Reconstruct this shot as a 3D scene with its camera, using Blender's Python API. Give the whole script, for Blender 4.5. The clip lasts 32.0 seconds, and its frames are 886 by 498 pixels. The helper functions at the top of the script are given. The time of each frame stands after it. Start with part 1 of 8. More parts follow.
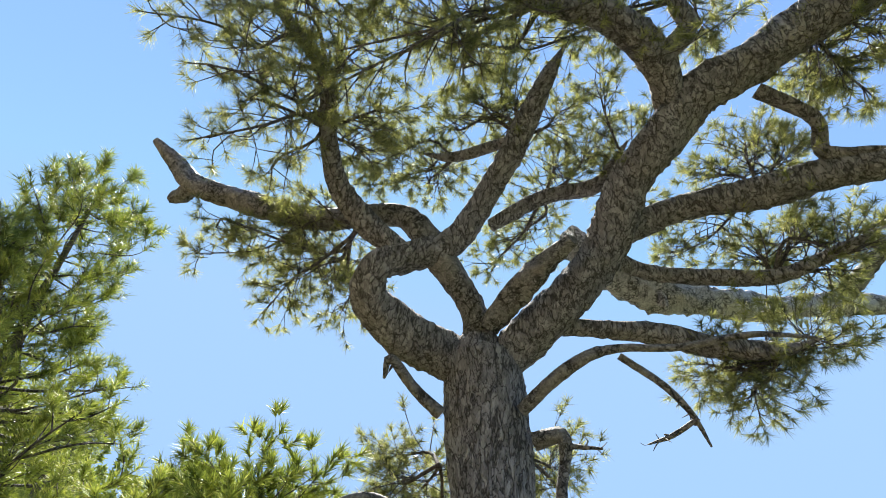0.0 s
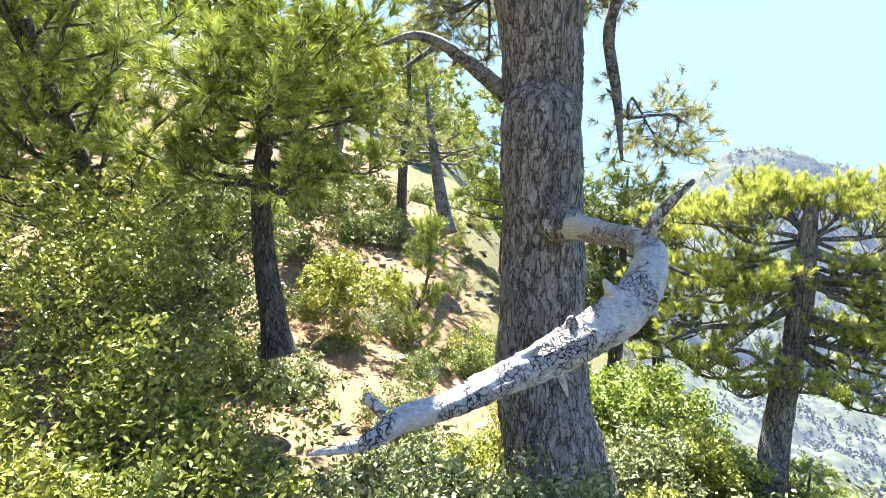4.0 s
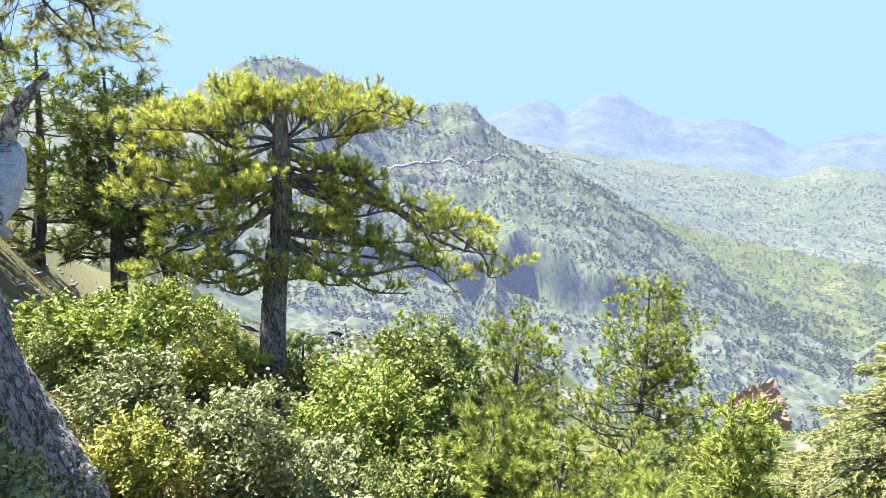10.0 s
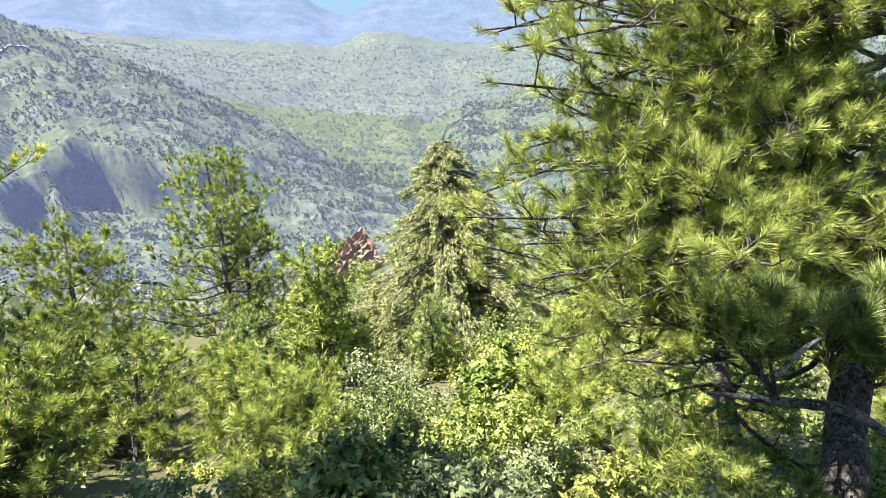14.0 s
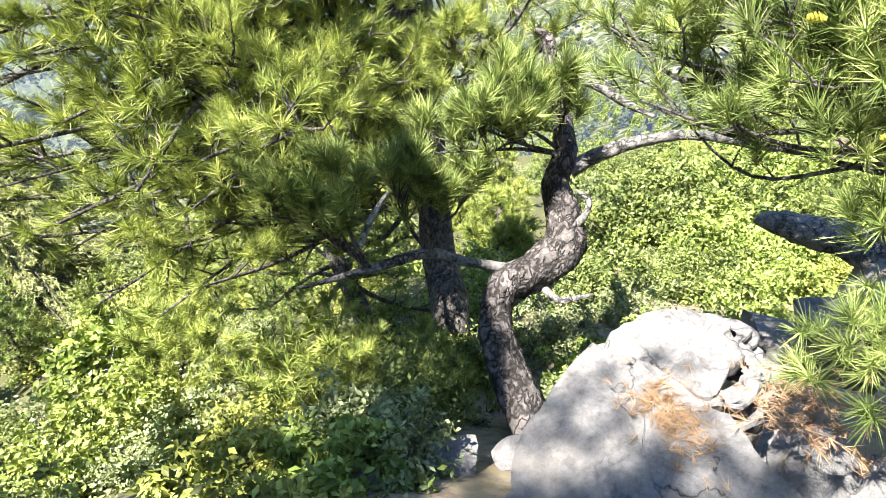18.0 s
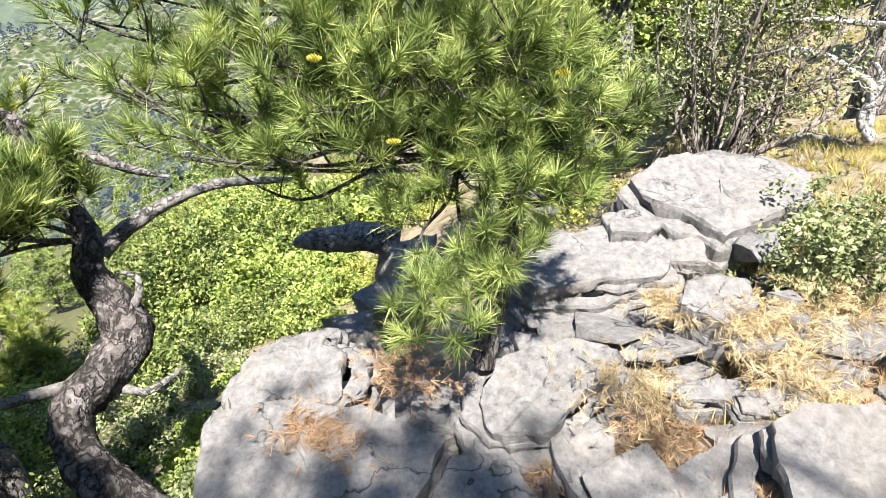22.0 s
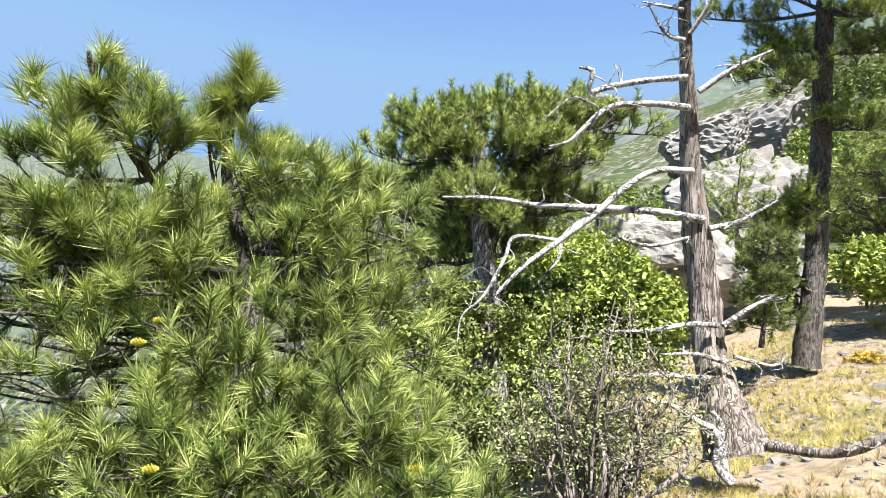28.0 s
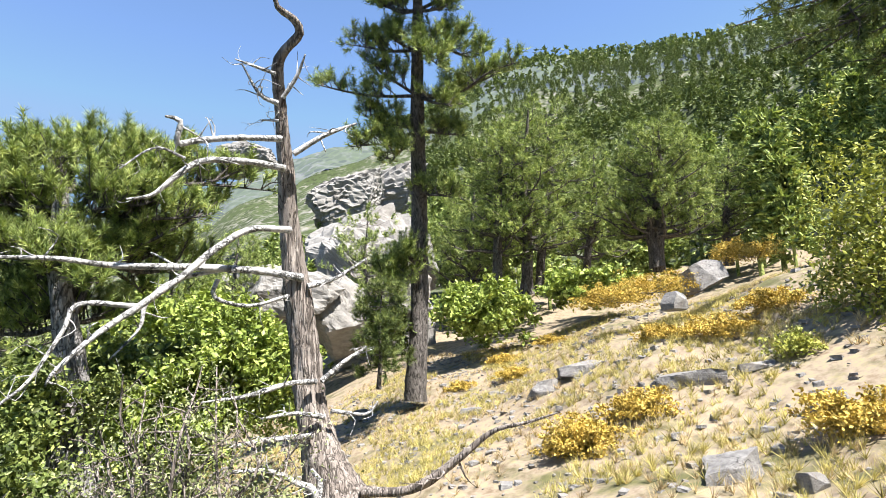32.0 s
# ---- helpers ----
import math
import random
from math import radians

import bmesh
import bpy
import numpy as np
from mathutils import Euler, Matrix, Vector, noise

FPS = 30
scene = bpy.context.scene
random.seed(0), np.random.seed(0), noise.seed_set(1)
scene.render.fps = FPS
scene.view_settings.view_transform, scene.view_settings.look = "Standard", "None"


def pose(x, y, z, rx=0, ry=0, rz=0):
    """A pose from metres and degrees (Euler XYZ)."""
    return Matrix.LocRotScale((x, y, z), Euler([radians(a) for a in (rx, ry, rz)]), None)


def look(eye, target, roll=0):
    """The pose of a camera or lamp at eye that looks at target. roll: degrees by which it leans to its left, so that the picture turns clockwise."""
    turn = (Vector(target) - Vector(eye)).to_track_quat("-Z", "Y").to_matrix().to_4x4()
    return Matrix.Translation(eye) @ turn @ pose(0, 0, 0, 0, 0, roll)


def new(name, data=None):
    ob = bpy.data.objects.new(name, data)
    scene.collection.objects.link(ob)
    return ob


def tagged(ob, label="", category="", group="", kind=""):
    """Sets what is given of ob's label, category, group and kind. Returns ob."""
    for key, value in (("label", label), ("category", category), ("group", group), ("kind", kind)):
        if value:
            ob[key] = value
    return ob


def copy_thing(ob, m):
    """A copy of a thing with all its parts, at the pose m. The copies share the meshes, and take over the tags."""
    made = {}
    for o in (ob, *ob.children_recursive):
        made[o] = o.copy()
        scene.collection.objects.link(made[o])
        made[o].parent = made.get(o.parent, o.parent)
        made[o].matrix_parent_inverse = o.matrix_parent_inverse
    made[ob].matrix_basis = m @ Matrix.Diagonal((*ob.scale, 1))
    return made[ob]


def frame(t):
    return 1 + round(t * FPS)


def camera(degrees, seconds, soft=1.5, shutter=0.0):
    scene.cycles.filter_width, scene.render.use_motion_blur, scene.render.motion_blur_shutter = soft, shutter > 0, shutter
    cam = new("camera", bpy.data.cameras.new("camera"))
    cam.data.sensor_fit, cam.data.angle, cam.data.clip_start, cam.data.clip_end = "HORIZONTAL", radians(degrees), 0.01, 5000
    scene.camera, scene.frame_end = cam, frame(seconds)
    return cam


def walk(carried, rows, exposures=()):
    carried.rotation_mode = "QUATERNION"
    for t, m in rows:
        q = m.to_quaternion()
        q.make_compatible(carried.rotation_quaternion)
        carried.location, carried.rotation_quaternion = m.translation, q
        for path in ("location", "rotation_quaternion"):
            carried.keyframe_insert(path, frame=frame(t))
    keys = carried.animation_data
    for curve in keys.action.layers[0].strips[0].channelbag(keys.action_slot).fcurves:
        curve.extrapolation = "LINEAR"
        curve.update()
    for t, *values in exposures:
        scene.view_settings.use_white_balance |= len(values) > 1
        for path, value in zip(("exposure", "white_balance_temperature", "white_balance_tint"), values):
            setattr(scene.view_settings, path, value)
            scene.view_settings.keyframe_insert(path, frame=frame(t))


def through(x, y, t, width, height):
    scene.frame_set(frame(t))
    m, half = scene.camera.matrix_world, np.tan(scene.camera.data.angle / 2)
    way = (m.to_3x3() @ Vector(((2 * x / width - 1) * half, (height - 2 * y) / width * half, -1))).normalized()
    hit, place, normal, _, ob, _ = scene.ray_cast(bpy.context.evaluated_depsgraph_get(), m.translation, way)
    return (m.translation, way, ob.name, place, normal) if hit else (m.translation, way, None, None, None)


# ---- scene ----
cam = camera(74.37, 32.0, soft=0.5)
PATH = [
    (0, pose(-0.810, -1.753, 1.668, 135.47, -2.40, 71.16)),
    (0.5, pose(-0.708, -1.872, 1.991, 126.37, -2.41, 71.65)),
    (1, pose(-0.551, -1.985, 2.429, 116.09, -2.05, 72.26)),
    (1.5, pose(-0.532, -1.977, 2.677, 107.78, -1.63, 73.12)),
    (2, pose(-0.643, -1.929, 2.498, 103.18, -2.14, 73.29)),
    (2.5, pose(-0.689, -1.922, 2.437, 98.06, -2.76, 73.51)),
    (4.5, pose(-0.553, -1.836, 2.175, 83.94, -1.26, 74.66)),
    (5, pose(-0.502, -1.734, 2.170, 81.03, -0.99, 71.70)),
    (5.5, pose(-0.509, -1.560, 2.200, 79.77, -0.89, 65.81)),
    (6, pose(-0.517, -1.400, 2.232, 79.20, -0.72, 59.40)),
    (6.5, pose(-0.570, -1.339, 2.226, 79.07, -0.80, 54.30)),
    (7, pose(-0.544, -1.329, 2.236, 79.04, -0.89, 51.61)),
    (7.5, pose(-0.523, -1.323, 2.252, 79.01, -0.88, 50.24)),
    (8, pose(-0.487, -1.268, 2.269, 78.94, -0.76, 49.02)),
    (8.5, pose(-0.464, -1.185, 2.239, 78.89, -0.54, 46.56)),
    (9, pose(-0.386, -1.106, 2.225, 78.88, -0.39, 42.20)),
    (9.5, pose(-0.309, -1.050, 2.219, 78.82, -0.45, 36.91)),
    (10, pose(-0.211, -0.965, 2.177, 78.91, -0.12, 31.85)),
    (10.5, pose(-0.150, -0.927, 2.125, 78.91, 0.17, 27.34)),
    (11, pose(-0.095, -0.842, 2.075, 78.87, 0.45, 23.41)),
    (11.5, pose(-0.052, -0.745, 1.993, 78.66, 0.75, 19.49)),
    (12, pose(-0.047, -0.558, 1.907, 78.05, 1.15, 13.58)),
    (12.5, pose(-0.040, -0.219, 1.791, 76.22, 1.69, 5.78)),
    (13, pose(-0.000, -0.000, 1.700, 72.61, 1.98, -0.62)),
    (13.5, pose(0.201, 0.108, 1.605, 69.36, 2.40, -5.26)),
    (14, pose(0.452, 0.140, 1.502, 66.84, 2.43, -8.48)),
    (14.5, pose(0.693, 0.137, 1.378, 64.65, 2.42, -11.72)),
    (15, pose(0.905, 0.117, 1.286, 62.60, 2.91, -18.05)),
    (15.5, pose(0.971, 0.181, 1.260, 60.28, 3.63, -25.11)),
    (17.5, pose(1.199, 0.558, 1.079, 55.95, 2.07, -41.86)),
    (18, pose(1.255, 0.622, 1.046, 56.00, 1.98, -47.81)),
    (18.5, pose(1.278, 0.661, 1.020, 55.72, 1.53, -49.68)),
    (19, pose(1.291, 0.677, 1.006, 55.40, 1.59, -50.66)),
    (19.5, pose(1.332, 0.727, 0.973, 54.27, 1.81, -55.02)),
    (20, pose(1.413, 0.848, 0.896, 53.40, 1.01, -64.54)),
    (20.5, pose(1.250, 0.837, 0.939, 53.83, 0.07, -76.38)),
    (21, pose(1.027, 0.810, 0.995, 55.23, -1.70, -86.46)),
    (21.5, pose(1.072, 0.820, 1.008, 56.65, -1.99, -93.71)),
    (22, pose(1.125, 0.833, 1.015, 61.82, -2.37, -96.61)),
    (22.5, pose(1.129, 0.852, 1.030, 67.62, -2.90, -97.17)),
    (23, pose(1.142, 0.855, 1.053, 72.73, -3.20, -97.27)),
    (23.5, pose(1.146, 0.852, 1.063, 76.70, -3.28, -97.26)),
    (24, pose(1.154, 0.846, 1.083, 78.96, -3.44, -97.06)),
    (24.5, pose(1.160, 0.844, 1.112, 79.88, -3.64, -96.89)),
    (26.5, pose(1.168, 0.844, 1.207, 88.36, -3.92, -97.13)),
    (27, pose(1.141, 0.800, 1.241, 90.59, -3.71, -98.01)),
    (27.5, pose(1.107, 0.746, 1.268, 92.31, -3.44, -101.45)),
    (28, pose(1.105, 0.686, 1.277, 93.69, -3.01, -106.56)),
    (28.5, pose(1.071, 0.618, 1.285, 94.67, -2.39, -111.50)),
    (29, pose(1.047, 0.537, 1.285, 95.22, -1.53, -116.34)),
    (29.5, pose(1.044, 0.477, 1.287, 95.73, -1.12, -120.22)),
    (30, pose(1.057, 0.435, 1.334, 95.97, -0.64, -123.12)),
    (30.5, pose(1.046, 0.382, 1.376, 96.42, -0.10, -125.69)),
    (31, pose(1.037, 0.294, 1.392, 97.47, 0.47, -128.74)),
    (31.5, pose(1.011, 0.204, 1.408, 98.29, 1.23, -133.86)),
    (32, pose(0.986, 0.121, 1.420, 98.80, 1.80, -139.30)),
]
walk(cam, PATH, [(0, 1.95), (2.5, 1.85), (4.5, 2.85), (6, 2.68), (9, 2.42), (11, 2.05), (13, 1.78), (15, 2.25), (18, 2.28), (20, 2.28), (22, 1.78), (24, 1.85), (27, 1.75), (32, 1.72)])

# ---- world, sun ----
SUN_BEARING, SUN_HEIGHT = -84, 62
world = bpy.data.worlds.new("world")
scene.world = world
world.use_nodes = True
wn, wl = world.node_tree.nodes, world.node_tree.links
sky = wn.new("ShaderNodeTexSky")
sky.sky_type, sky.sun_disc = "NISHITA", False
sky.sun_elevation, sky.sun_rotation = radians(SUN_HEIGHT), radians(SUN_BEARING)
sky.altitude, sky.air_density, sky.dust_density, sky.ozone_density = 2600, 1.0, 0.0, 3.0
calm = wn.new("ShaderNodeMix")
calm.data_type, calm.blend_type = "RGBA", "DARKEN"
calm.inputs[0].default_value, calm.inputs[7].default_value = 1.0, (1.08, 1.72, 2.75, 1)
wl.new(sky.outputs["Color"], calm.inputs[6])
wl.new(calm.outputs[2], wn["Background"].inputs["Color"])
wn["Background"].inputs["Strength"].default_value = 0.102
sun = new("sun", bpy.data.lights.new("sun", "SUN"))
sun.data.energy, sun.data.angle, sun.data.color = 5.0, radians(0.55), (1.0, 0.95, 0.87)
b, h = radians(SUN_BEARING), radians(SUN_HEIGHT)
sun.matrix_world = look((math.sin(b) * math.cos(h) * 50, math.cos(b) * math.cos(h) * 50, math.sin(h) * 50), (0, 0, 0))


# ---- materials ----
def material(name, build, rough=0.8, bump=0.0):
    m = bpy.data.materials.new(name)
    m.use_nodes = True
    nt = m.node_tree
    bsdf = nt.nodes["Principled BSDF"]
    bsdf.inputs["Roughness"].default_value = rough
    bsdf.inputs["Specular IOR Level"].default_value = 0.25
    build(nt, bsdf)
    return m


def node(nt, kind, **values):
    n = nt.nodes.new(kind)
    for k, v in values.items():
        n.inputs[k.replace("_", " ")].default_value = v
    return n


def ramp(nt, fac, *stops):
    r = nt.nodes.new("ShaderNodeValToRGB")
    e = r.color_ramp.elements
    while len(e) < len(stops):
        e.new(0.5)
    for el, (p, c) in zip(e, stops):
        el.position, el.color = p, (*c, 1)
    nt.links.new(fac, r.inputs["Fac"])
    return r.outputs["Color"]


def mix(nt, fac, a, c, mode="MIX"):
    n = nt.nodes.new("ShaderNodeMix")
    n.data_type, n.blend_type = "RGBA", mode
    for sock, v in ((0, fac), (6, a), (7, c)):
        if isinstance(v, (int, float)):
            n.inputs[sock].default_value = v
        elif isinstance(v, tuple):
            n.inputs[sock].default_value = (*v, 1)
        else:
            nt.links.new(v, n.inputs[sock])
    return n.outputs[2]


def coords(nt, scale=(1, 1, 1)):
    geo = nt.nodes.new("ShaderNodeNewGeometry")
    mp = nt.nodes.new("ShaderNodeMapping")
    mp.inputs["Scale"].default_value = scale
    nt.links.new(geo.outputs["Position"], mp.inputs["Vector"])
    return mp.outputs["Vector"]


def noise_fac(nt, vec, scale, detail=4, rough=0.6):
    n = node(nt, "ShaderNodeTexNoise", Scale=scale, Detail=detail, Roughness=rough)
    nt.links.new(vec, n.inputs["Vector"])
    return n.outputs["Fac"]


def add_bump(nt, bsdf, height, strength, distance):
    bp = node(nt, "ShaderNodeBump", Strength=strength, Distance=distance)
    nt.links.new(height, bp.inputs["Height"])
    nt.links.new(bp.outputs["Normal"], bsdf.inputs["Normal"])


def warped(nt, v, scale, amount):
    n = node(nt, "ShaderNodeTexNoise", Scale=scale, Detail=3)
    nt.links.new(v, n.inputs["Vector"])
    m = nt.nodes.new("ShaderNodeVectorMath")
    m.operation = "MULTIPLY_ADD"
    nt.links.new(n.outputs["Color"], m.inputs[0])
    m.inputs[1].default_value = (amount, amount, amount)
    nt.links.new(v, m.inputs[2])
    return m.outputs["Vector"]


def cells(nt, v, scale, feature):
    n = nt.nodes.new("ShaderNodeTexVoronoi")
    n.feature = feature
    n.inputs["Scale"].default_value = scale
    nt.links.new(v, n.inputs["Vector"])
    return n


def ridged(nt, v, scale, width, detail=3):
    """Thin winding lines: dark where the noise crosses its middle."""
    n = noise_fac(nt, v, scale, detail, 0.5)
    return ramp(nt, n, (0.5 - width, (1, 1, 1)), (0.5, (0, 0, 0)), (0.5 + width, (1, 1, 1)))


def bark(name, dark, mid, light, size=13.0, grain=(1, 1, 0.32), crack=0.05):
    """Scaly plates of varied grey with dark uneven furrows between them."""
    def build(nt, bsdf):
        v = warped(nt, coords(nt, grain), size * 0.8, 0.5 / size)
        furrow = mix(nt, 1.0, ridged(nt, v, size * 0.55, crack), ridged(nt, v, size * 1.15, crack * 0.8), "MULTIPLY")
        fine = noise_fac(nt, v, size * 4, 8, 0.8)
        plate = cells(nt, v, size * 1.7, "F1").outputs["Color"]
        wide = noise_fac(nt, coords(nt), 1.1, 4)
        col = ramp(nt, mix(nt, 0.3, fine, plate), (0.28, dark), (0.5, mid), (0.7, light))
        col = mix(nt, ramp(nt, wide, (0.4, (0, 0, 0)), (0.7, (0.4, 0.4, 0.4))), col, mid)
        col = mix(nt, ramp(nt, furrow, (0.0, (0.08, 0.08, 0.08)), (0.7, (1, 1, 1))), tuple(c * 0.4 for c in dark), col)
        nt.links.new(col, bsdf.inputs["Base Color"])
        add_bump(nt, bsdf, mix(nt, 0.4, furrow, fine), 1.0, 0.35 / size)
    return material(name, build, 0.9)


def dead_wood(name, dark, mid, light):
    """Weathered wood: silvery, with dark checks and flaking patches."""
    def build(nt, bsdf):
        v = warped(nt, coords(nt), 9, 0.06)
        a = noise_fac(nt, v, 24, 8, 0.8)
        w = noise_fac(nt, v, 4, 4)
        check = mix(nt, 1.0, ridged(nt, v, 5, 0.04), ridged(nt, v, 15, 0.075), "MULTIPLY")
        check = mix(nt, ramp(nt, w, (0.45, (0, 0, 0)), (0.6, (0.85, 0.85, 0.85))), check, (1.0, 1.0, 1.0))
        col = ramp(nt, a, (0.3, dark), (0.48, mid), (0.66, light))
        col = mix(nt, check, tuple(c * 0.25 for c in dark), col)
        nt.links.new(col, bsdf.inputs["Base Color"])
        add_bump(nt, bsdf, mix(nt, 0.5, a, check), 1.0, 0.02)
    return material(name, build, 0.75)


def cracked_wood(name, dark, mid, light):
    """Dead limb: bleached where stripped, cracked plates of old bark elsewhere."""
    def build(nt, bsdf):
        v = warped(nt, coords(nt), 9, 0.16)
        fine = noise_fac(nt, v, 30, 8, 0.8)
        grain = noise_fac(nt, coords(nt, (3, 1.2, 9)), 14, 6, 0.7)
        edge = cells(nt, v, 21, "DISTANCE_TO_EDGE").outputs["Distance"]
        crack = ramp(nt, edge, (0.012, (0, 0, 0)), (0.085, (1, 1, 1)))
        bare = ramp(nt, noise_fac(nt, coords(nt), 2.6, 3), (0.47, (0, 0, 0)), (0.53, (1, 1, 1)))
        crack = mix(nt, bare, crack, (1.0, 1.0, 1.0))
        col = ramp(nt, mix(nt, 0.45, fine, grain), (0.32, dark), (0.5, mid), (0.68, light))
        col = mix(nt, bare, mix(nt, 1.0, col, (0.8, 0.79, 0.8), "MULTIPLY"), col)
        col = mix(nt, crack, tuple(c * 0.12 for c in dark), col)
        nt.links.new(col, bsdf.inputs["Base Color"])
        add_bump(nt, bsdf, mix(nt, 0.3, crack, fine), 1.0, 0.03)
    return material(name, build, 0.8)


def leaf(name, a, c, tip, through=0.4, rough=0.5):
    a, c, tip = (tuple(u * w * k for u, w in zip(q, (1.07, 1.0, 1.12))) for q, k in ((a, 0.45), (c, 0.98), (tip, 1.25)))
    m = bpy.data.materials.new(name)
    m.use_nodes = True
    nt = m.node_tree
    bsdf = nt.nodes["Principled BSDF"]
    bsdf.inputs["Roughness"].default_value = rough
    bsdf.inputs["Specular IOR Level"].default_value = 0.22
    geo = nt.nodes.new("ShaderNodeNewGeometry")
    wide = noise_fac(nt, coords(nt), 2.2, 2)
    sprig = noise_fac(nt, coords(nt), 7.0, 1)
    col = ramp(nt, mix(nt, 0.6, geo.outputs["Random Per Island"], ramp(nt, sprig, (0.33, (0, 0, 0)), (0.67, (1, 1, 1)))), (0.1, a), (0.55, c), (0.95, tip))
    col = mix(nt, ramp(nt, wide, (0.35, (0, 0, 0)), (0.7, (0.35, 0.35, 0.35))), col, mix(nt, 0.5, c, tip))
    nt.links.new(col, bsdf.inputs["Base Color"])
    tl = nt.nodes.new("ShaderNodeBsdfTranslucent")
    nt.links.new(mix(nt, 1.0, col, (1.0, 1.0, 0.55), "MULTIPLY"), tl.inputs["Color"])
    ms = nt.nodes.new("ShaderNodeMixShader")
    ms.inputs[0].default_value = through * 0.5
    nt.links.new(bsdf.outputs[0], ms.inputs[1])
    nt.links.new(tl.outputs[0], ms.inputs[2])
    nt.links.new(ms.outputs[0], nt.nodes["Material Output"].inputs["Surface"])
    return m


def rock_mat(name, dark, mid, light, warm, size=1.0):
    def build(nt, bsdf):
        v = coords(nt, (size, size, size))
        wide = noise_fac(nt, v, 1.6, 5)
        fine = noise_fac(nt, v, 20, 8, 0.75)
        bed = noise_fac(nt, warped(nt, coords(nt, (size, size, 9 * size)), 1.5, 0.5), 3, 5, 0.6)
        col = ramp(nt, mix(nt, 0.22, fine, bed), (0.3, dark), (0.48, mid), (0.68, light))
        col = mix(nt, ramp(nt, wide, (0.5, (0, 0, 0)), (0.66, (0.7, 0.7, 0.7))), col, mix(nt, 0.5, col, warm))
        crack = ridged(nt, warped(nt, coords(nt, (size, size, 2.6 * size)), 3.0, 0.2), 1.3, 0.006, 5)
        crack = mix(nt, ramp(nt, wide, (0.40, (0, 0, 0)), (0.55, (1, 1, 1))), crack, (1.0, 1.0, 1.0))
        col = mix(nt, crack, tuple(c * 0.4 for c in dark), col)
        lichen = noise_fac(nt, v, 9, 6, 0.7)
        col = mix(nt, ramp(nt, lichen, (0.56, (0, 0, 0)), (0.66, (0.45, 0.45, 0.45))), col, tuple(c * 1.05 for c in light))
        nt.links.new(col, bsdf.inputs["Base Color"])
        add_bump(nt, bsdf, mix(nt, 0.35, mix(nt, 0.25, fine, bed), wide), 1.0, 0.05 if size >= 1 else 0.014 / size)
    return material(name, build, 0.9)


def ground_mat(name, soil, stone, dry, wood, glow=None, patch=0.02, woods=(0.45, 0.6), crowns=0.0, green_side=False):
    """Earth and rock, with plant cover in patches and, far off, dotted tree crowns."""
    def build(nt, bsdf):
        v = coords(nt)
        a = noise_fac(nt, v, patch, 7, 0.62)
        fine = noise_fac(nt, v, patch * 14, 7, 0.7)
        far = noise_fac(nt, v, patch * 5, 6, 0.65)
        col = ramp(nt, fine, (0.35, soil), (0.5, stone), (0.68, dry))
        cover = mix(nt, 0.5, a, far)
        if green_side:
            red = nt.nodes.new("ShaderNodeSeparateXYZ")
            nt.links.new(v, red.inputs[0])
            west = node(nt, "ShaderNodeMapRange", From_Min=-3.5, From_Max=-8.0)
            nt.links.new(red.outputs["X"], west.inputs["Value"])
            col = mix(nt, west.outputs[0], col, mix(nt, 1.0, col, (0.84, 0.66, 0.53), "MULTIPLY"))
            sep = nt.nodes.new("ShaderNodeSeparateXYZ")
            nt.links.new(v, sep.inputs[0])
            mr = node(nt, "ShaderNodeMapRange", From_Min=1.5, From_Max=7.0)
            nt.links.new(sep.outputs["Y"], mr.inputs["Value"])
            cover = mix(nt, 1.0, cover, mix(nt, 0.26, (0, 0, 0), mr.outputs[0]), "ADD")
        col = mix(nt, ramp(nt, cover, (woods[0], (0, 0, 0)), (woods[1], (1, 1, 1))), col,
                  ramp(nt, fine, (0.35, tuple(c * 0.6 for c in wood)), (0.65, wood)))
        if crowns:
            dot = cells(nt, warped(nt, v, crowns, 0.3 / crowns), crowns, "F1")
            mask = ramp(nt, mix(nt, 0.55, dot.outputs["Distance"], far), (0.46, (1, 1, 1)), (0.56, (0, 0, 0)))
            col = mix(nt, mask, col, ramp(nt, dot.outputs["Color"], (0.2, tuple(c * 0.45 for c in wood)), (0.8, tuple(c * 0.8 for c in wood))))
        nt.links.new(col, bsdf.inputs["Base Color"])
        # Emission stands in for the haze in front of far land.
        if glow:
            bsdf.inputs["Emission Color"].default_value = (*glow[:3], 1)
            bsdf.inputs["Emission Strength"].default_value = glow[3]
        add_bump(nt, bsdf, mix(nt, 0.5, fine, far), 0.5, 0.12 / patch / 20)
    return material(name, build, 0.95)


BARK = bark("grey_pine_bark", (0.065, 0.06, 0.061), (0.225, 0.212, 0.214), (0.43, 0.415, 0.415))
BARK_FINE = bark("dark_pine_bark", (0.05, 0.045, 0.043), (0.12, 0.107, 0.10), (0.23, 0.21, 0.20), 16)
BARK_SCALY = bark("dark_scaly_bark", (0.03, 0.026, 0.025), (0.13, 0.115, 0.11), (0.33, 0.29, 0.28), 11, (1, 1, 0.7), 0.08)
SILVER = dead_wood("silver_dead_wood", (0.17, 0.167, 0.167), (0.42, 0.415, 0.42), (0.66, 0.655, 0.66))
CRACKED = cracked_wood("bleached_cracked_limb", (0.2, 0.196, 0.196), (0.45, 0.445, 0.45), (0.70, 0.695, 0.70))
GREYWOOD = dead_wood("grey_dead_wood", (0.075, 0.07, 0.066), (0.18, 0.17, 0.162), (0.34, 0.325, 0.31))
SNAGWOOD = bark("weathered_snag_wood", (0.11, 0.09, 0.08), (0.25, 0.215, 0.195), (0.43, 0.39, 0.36), 16, (1, 1, 0.07), 0.05)
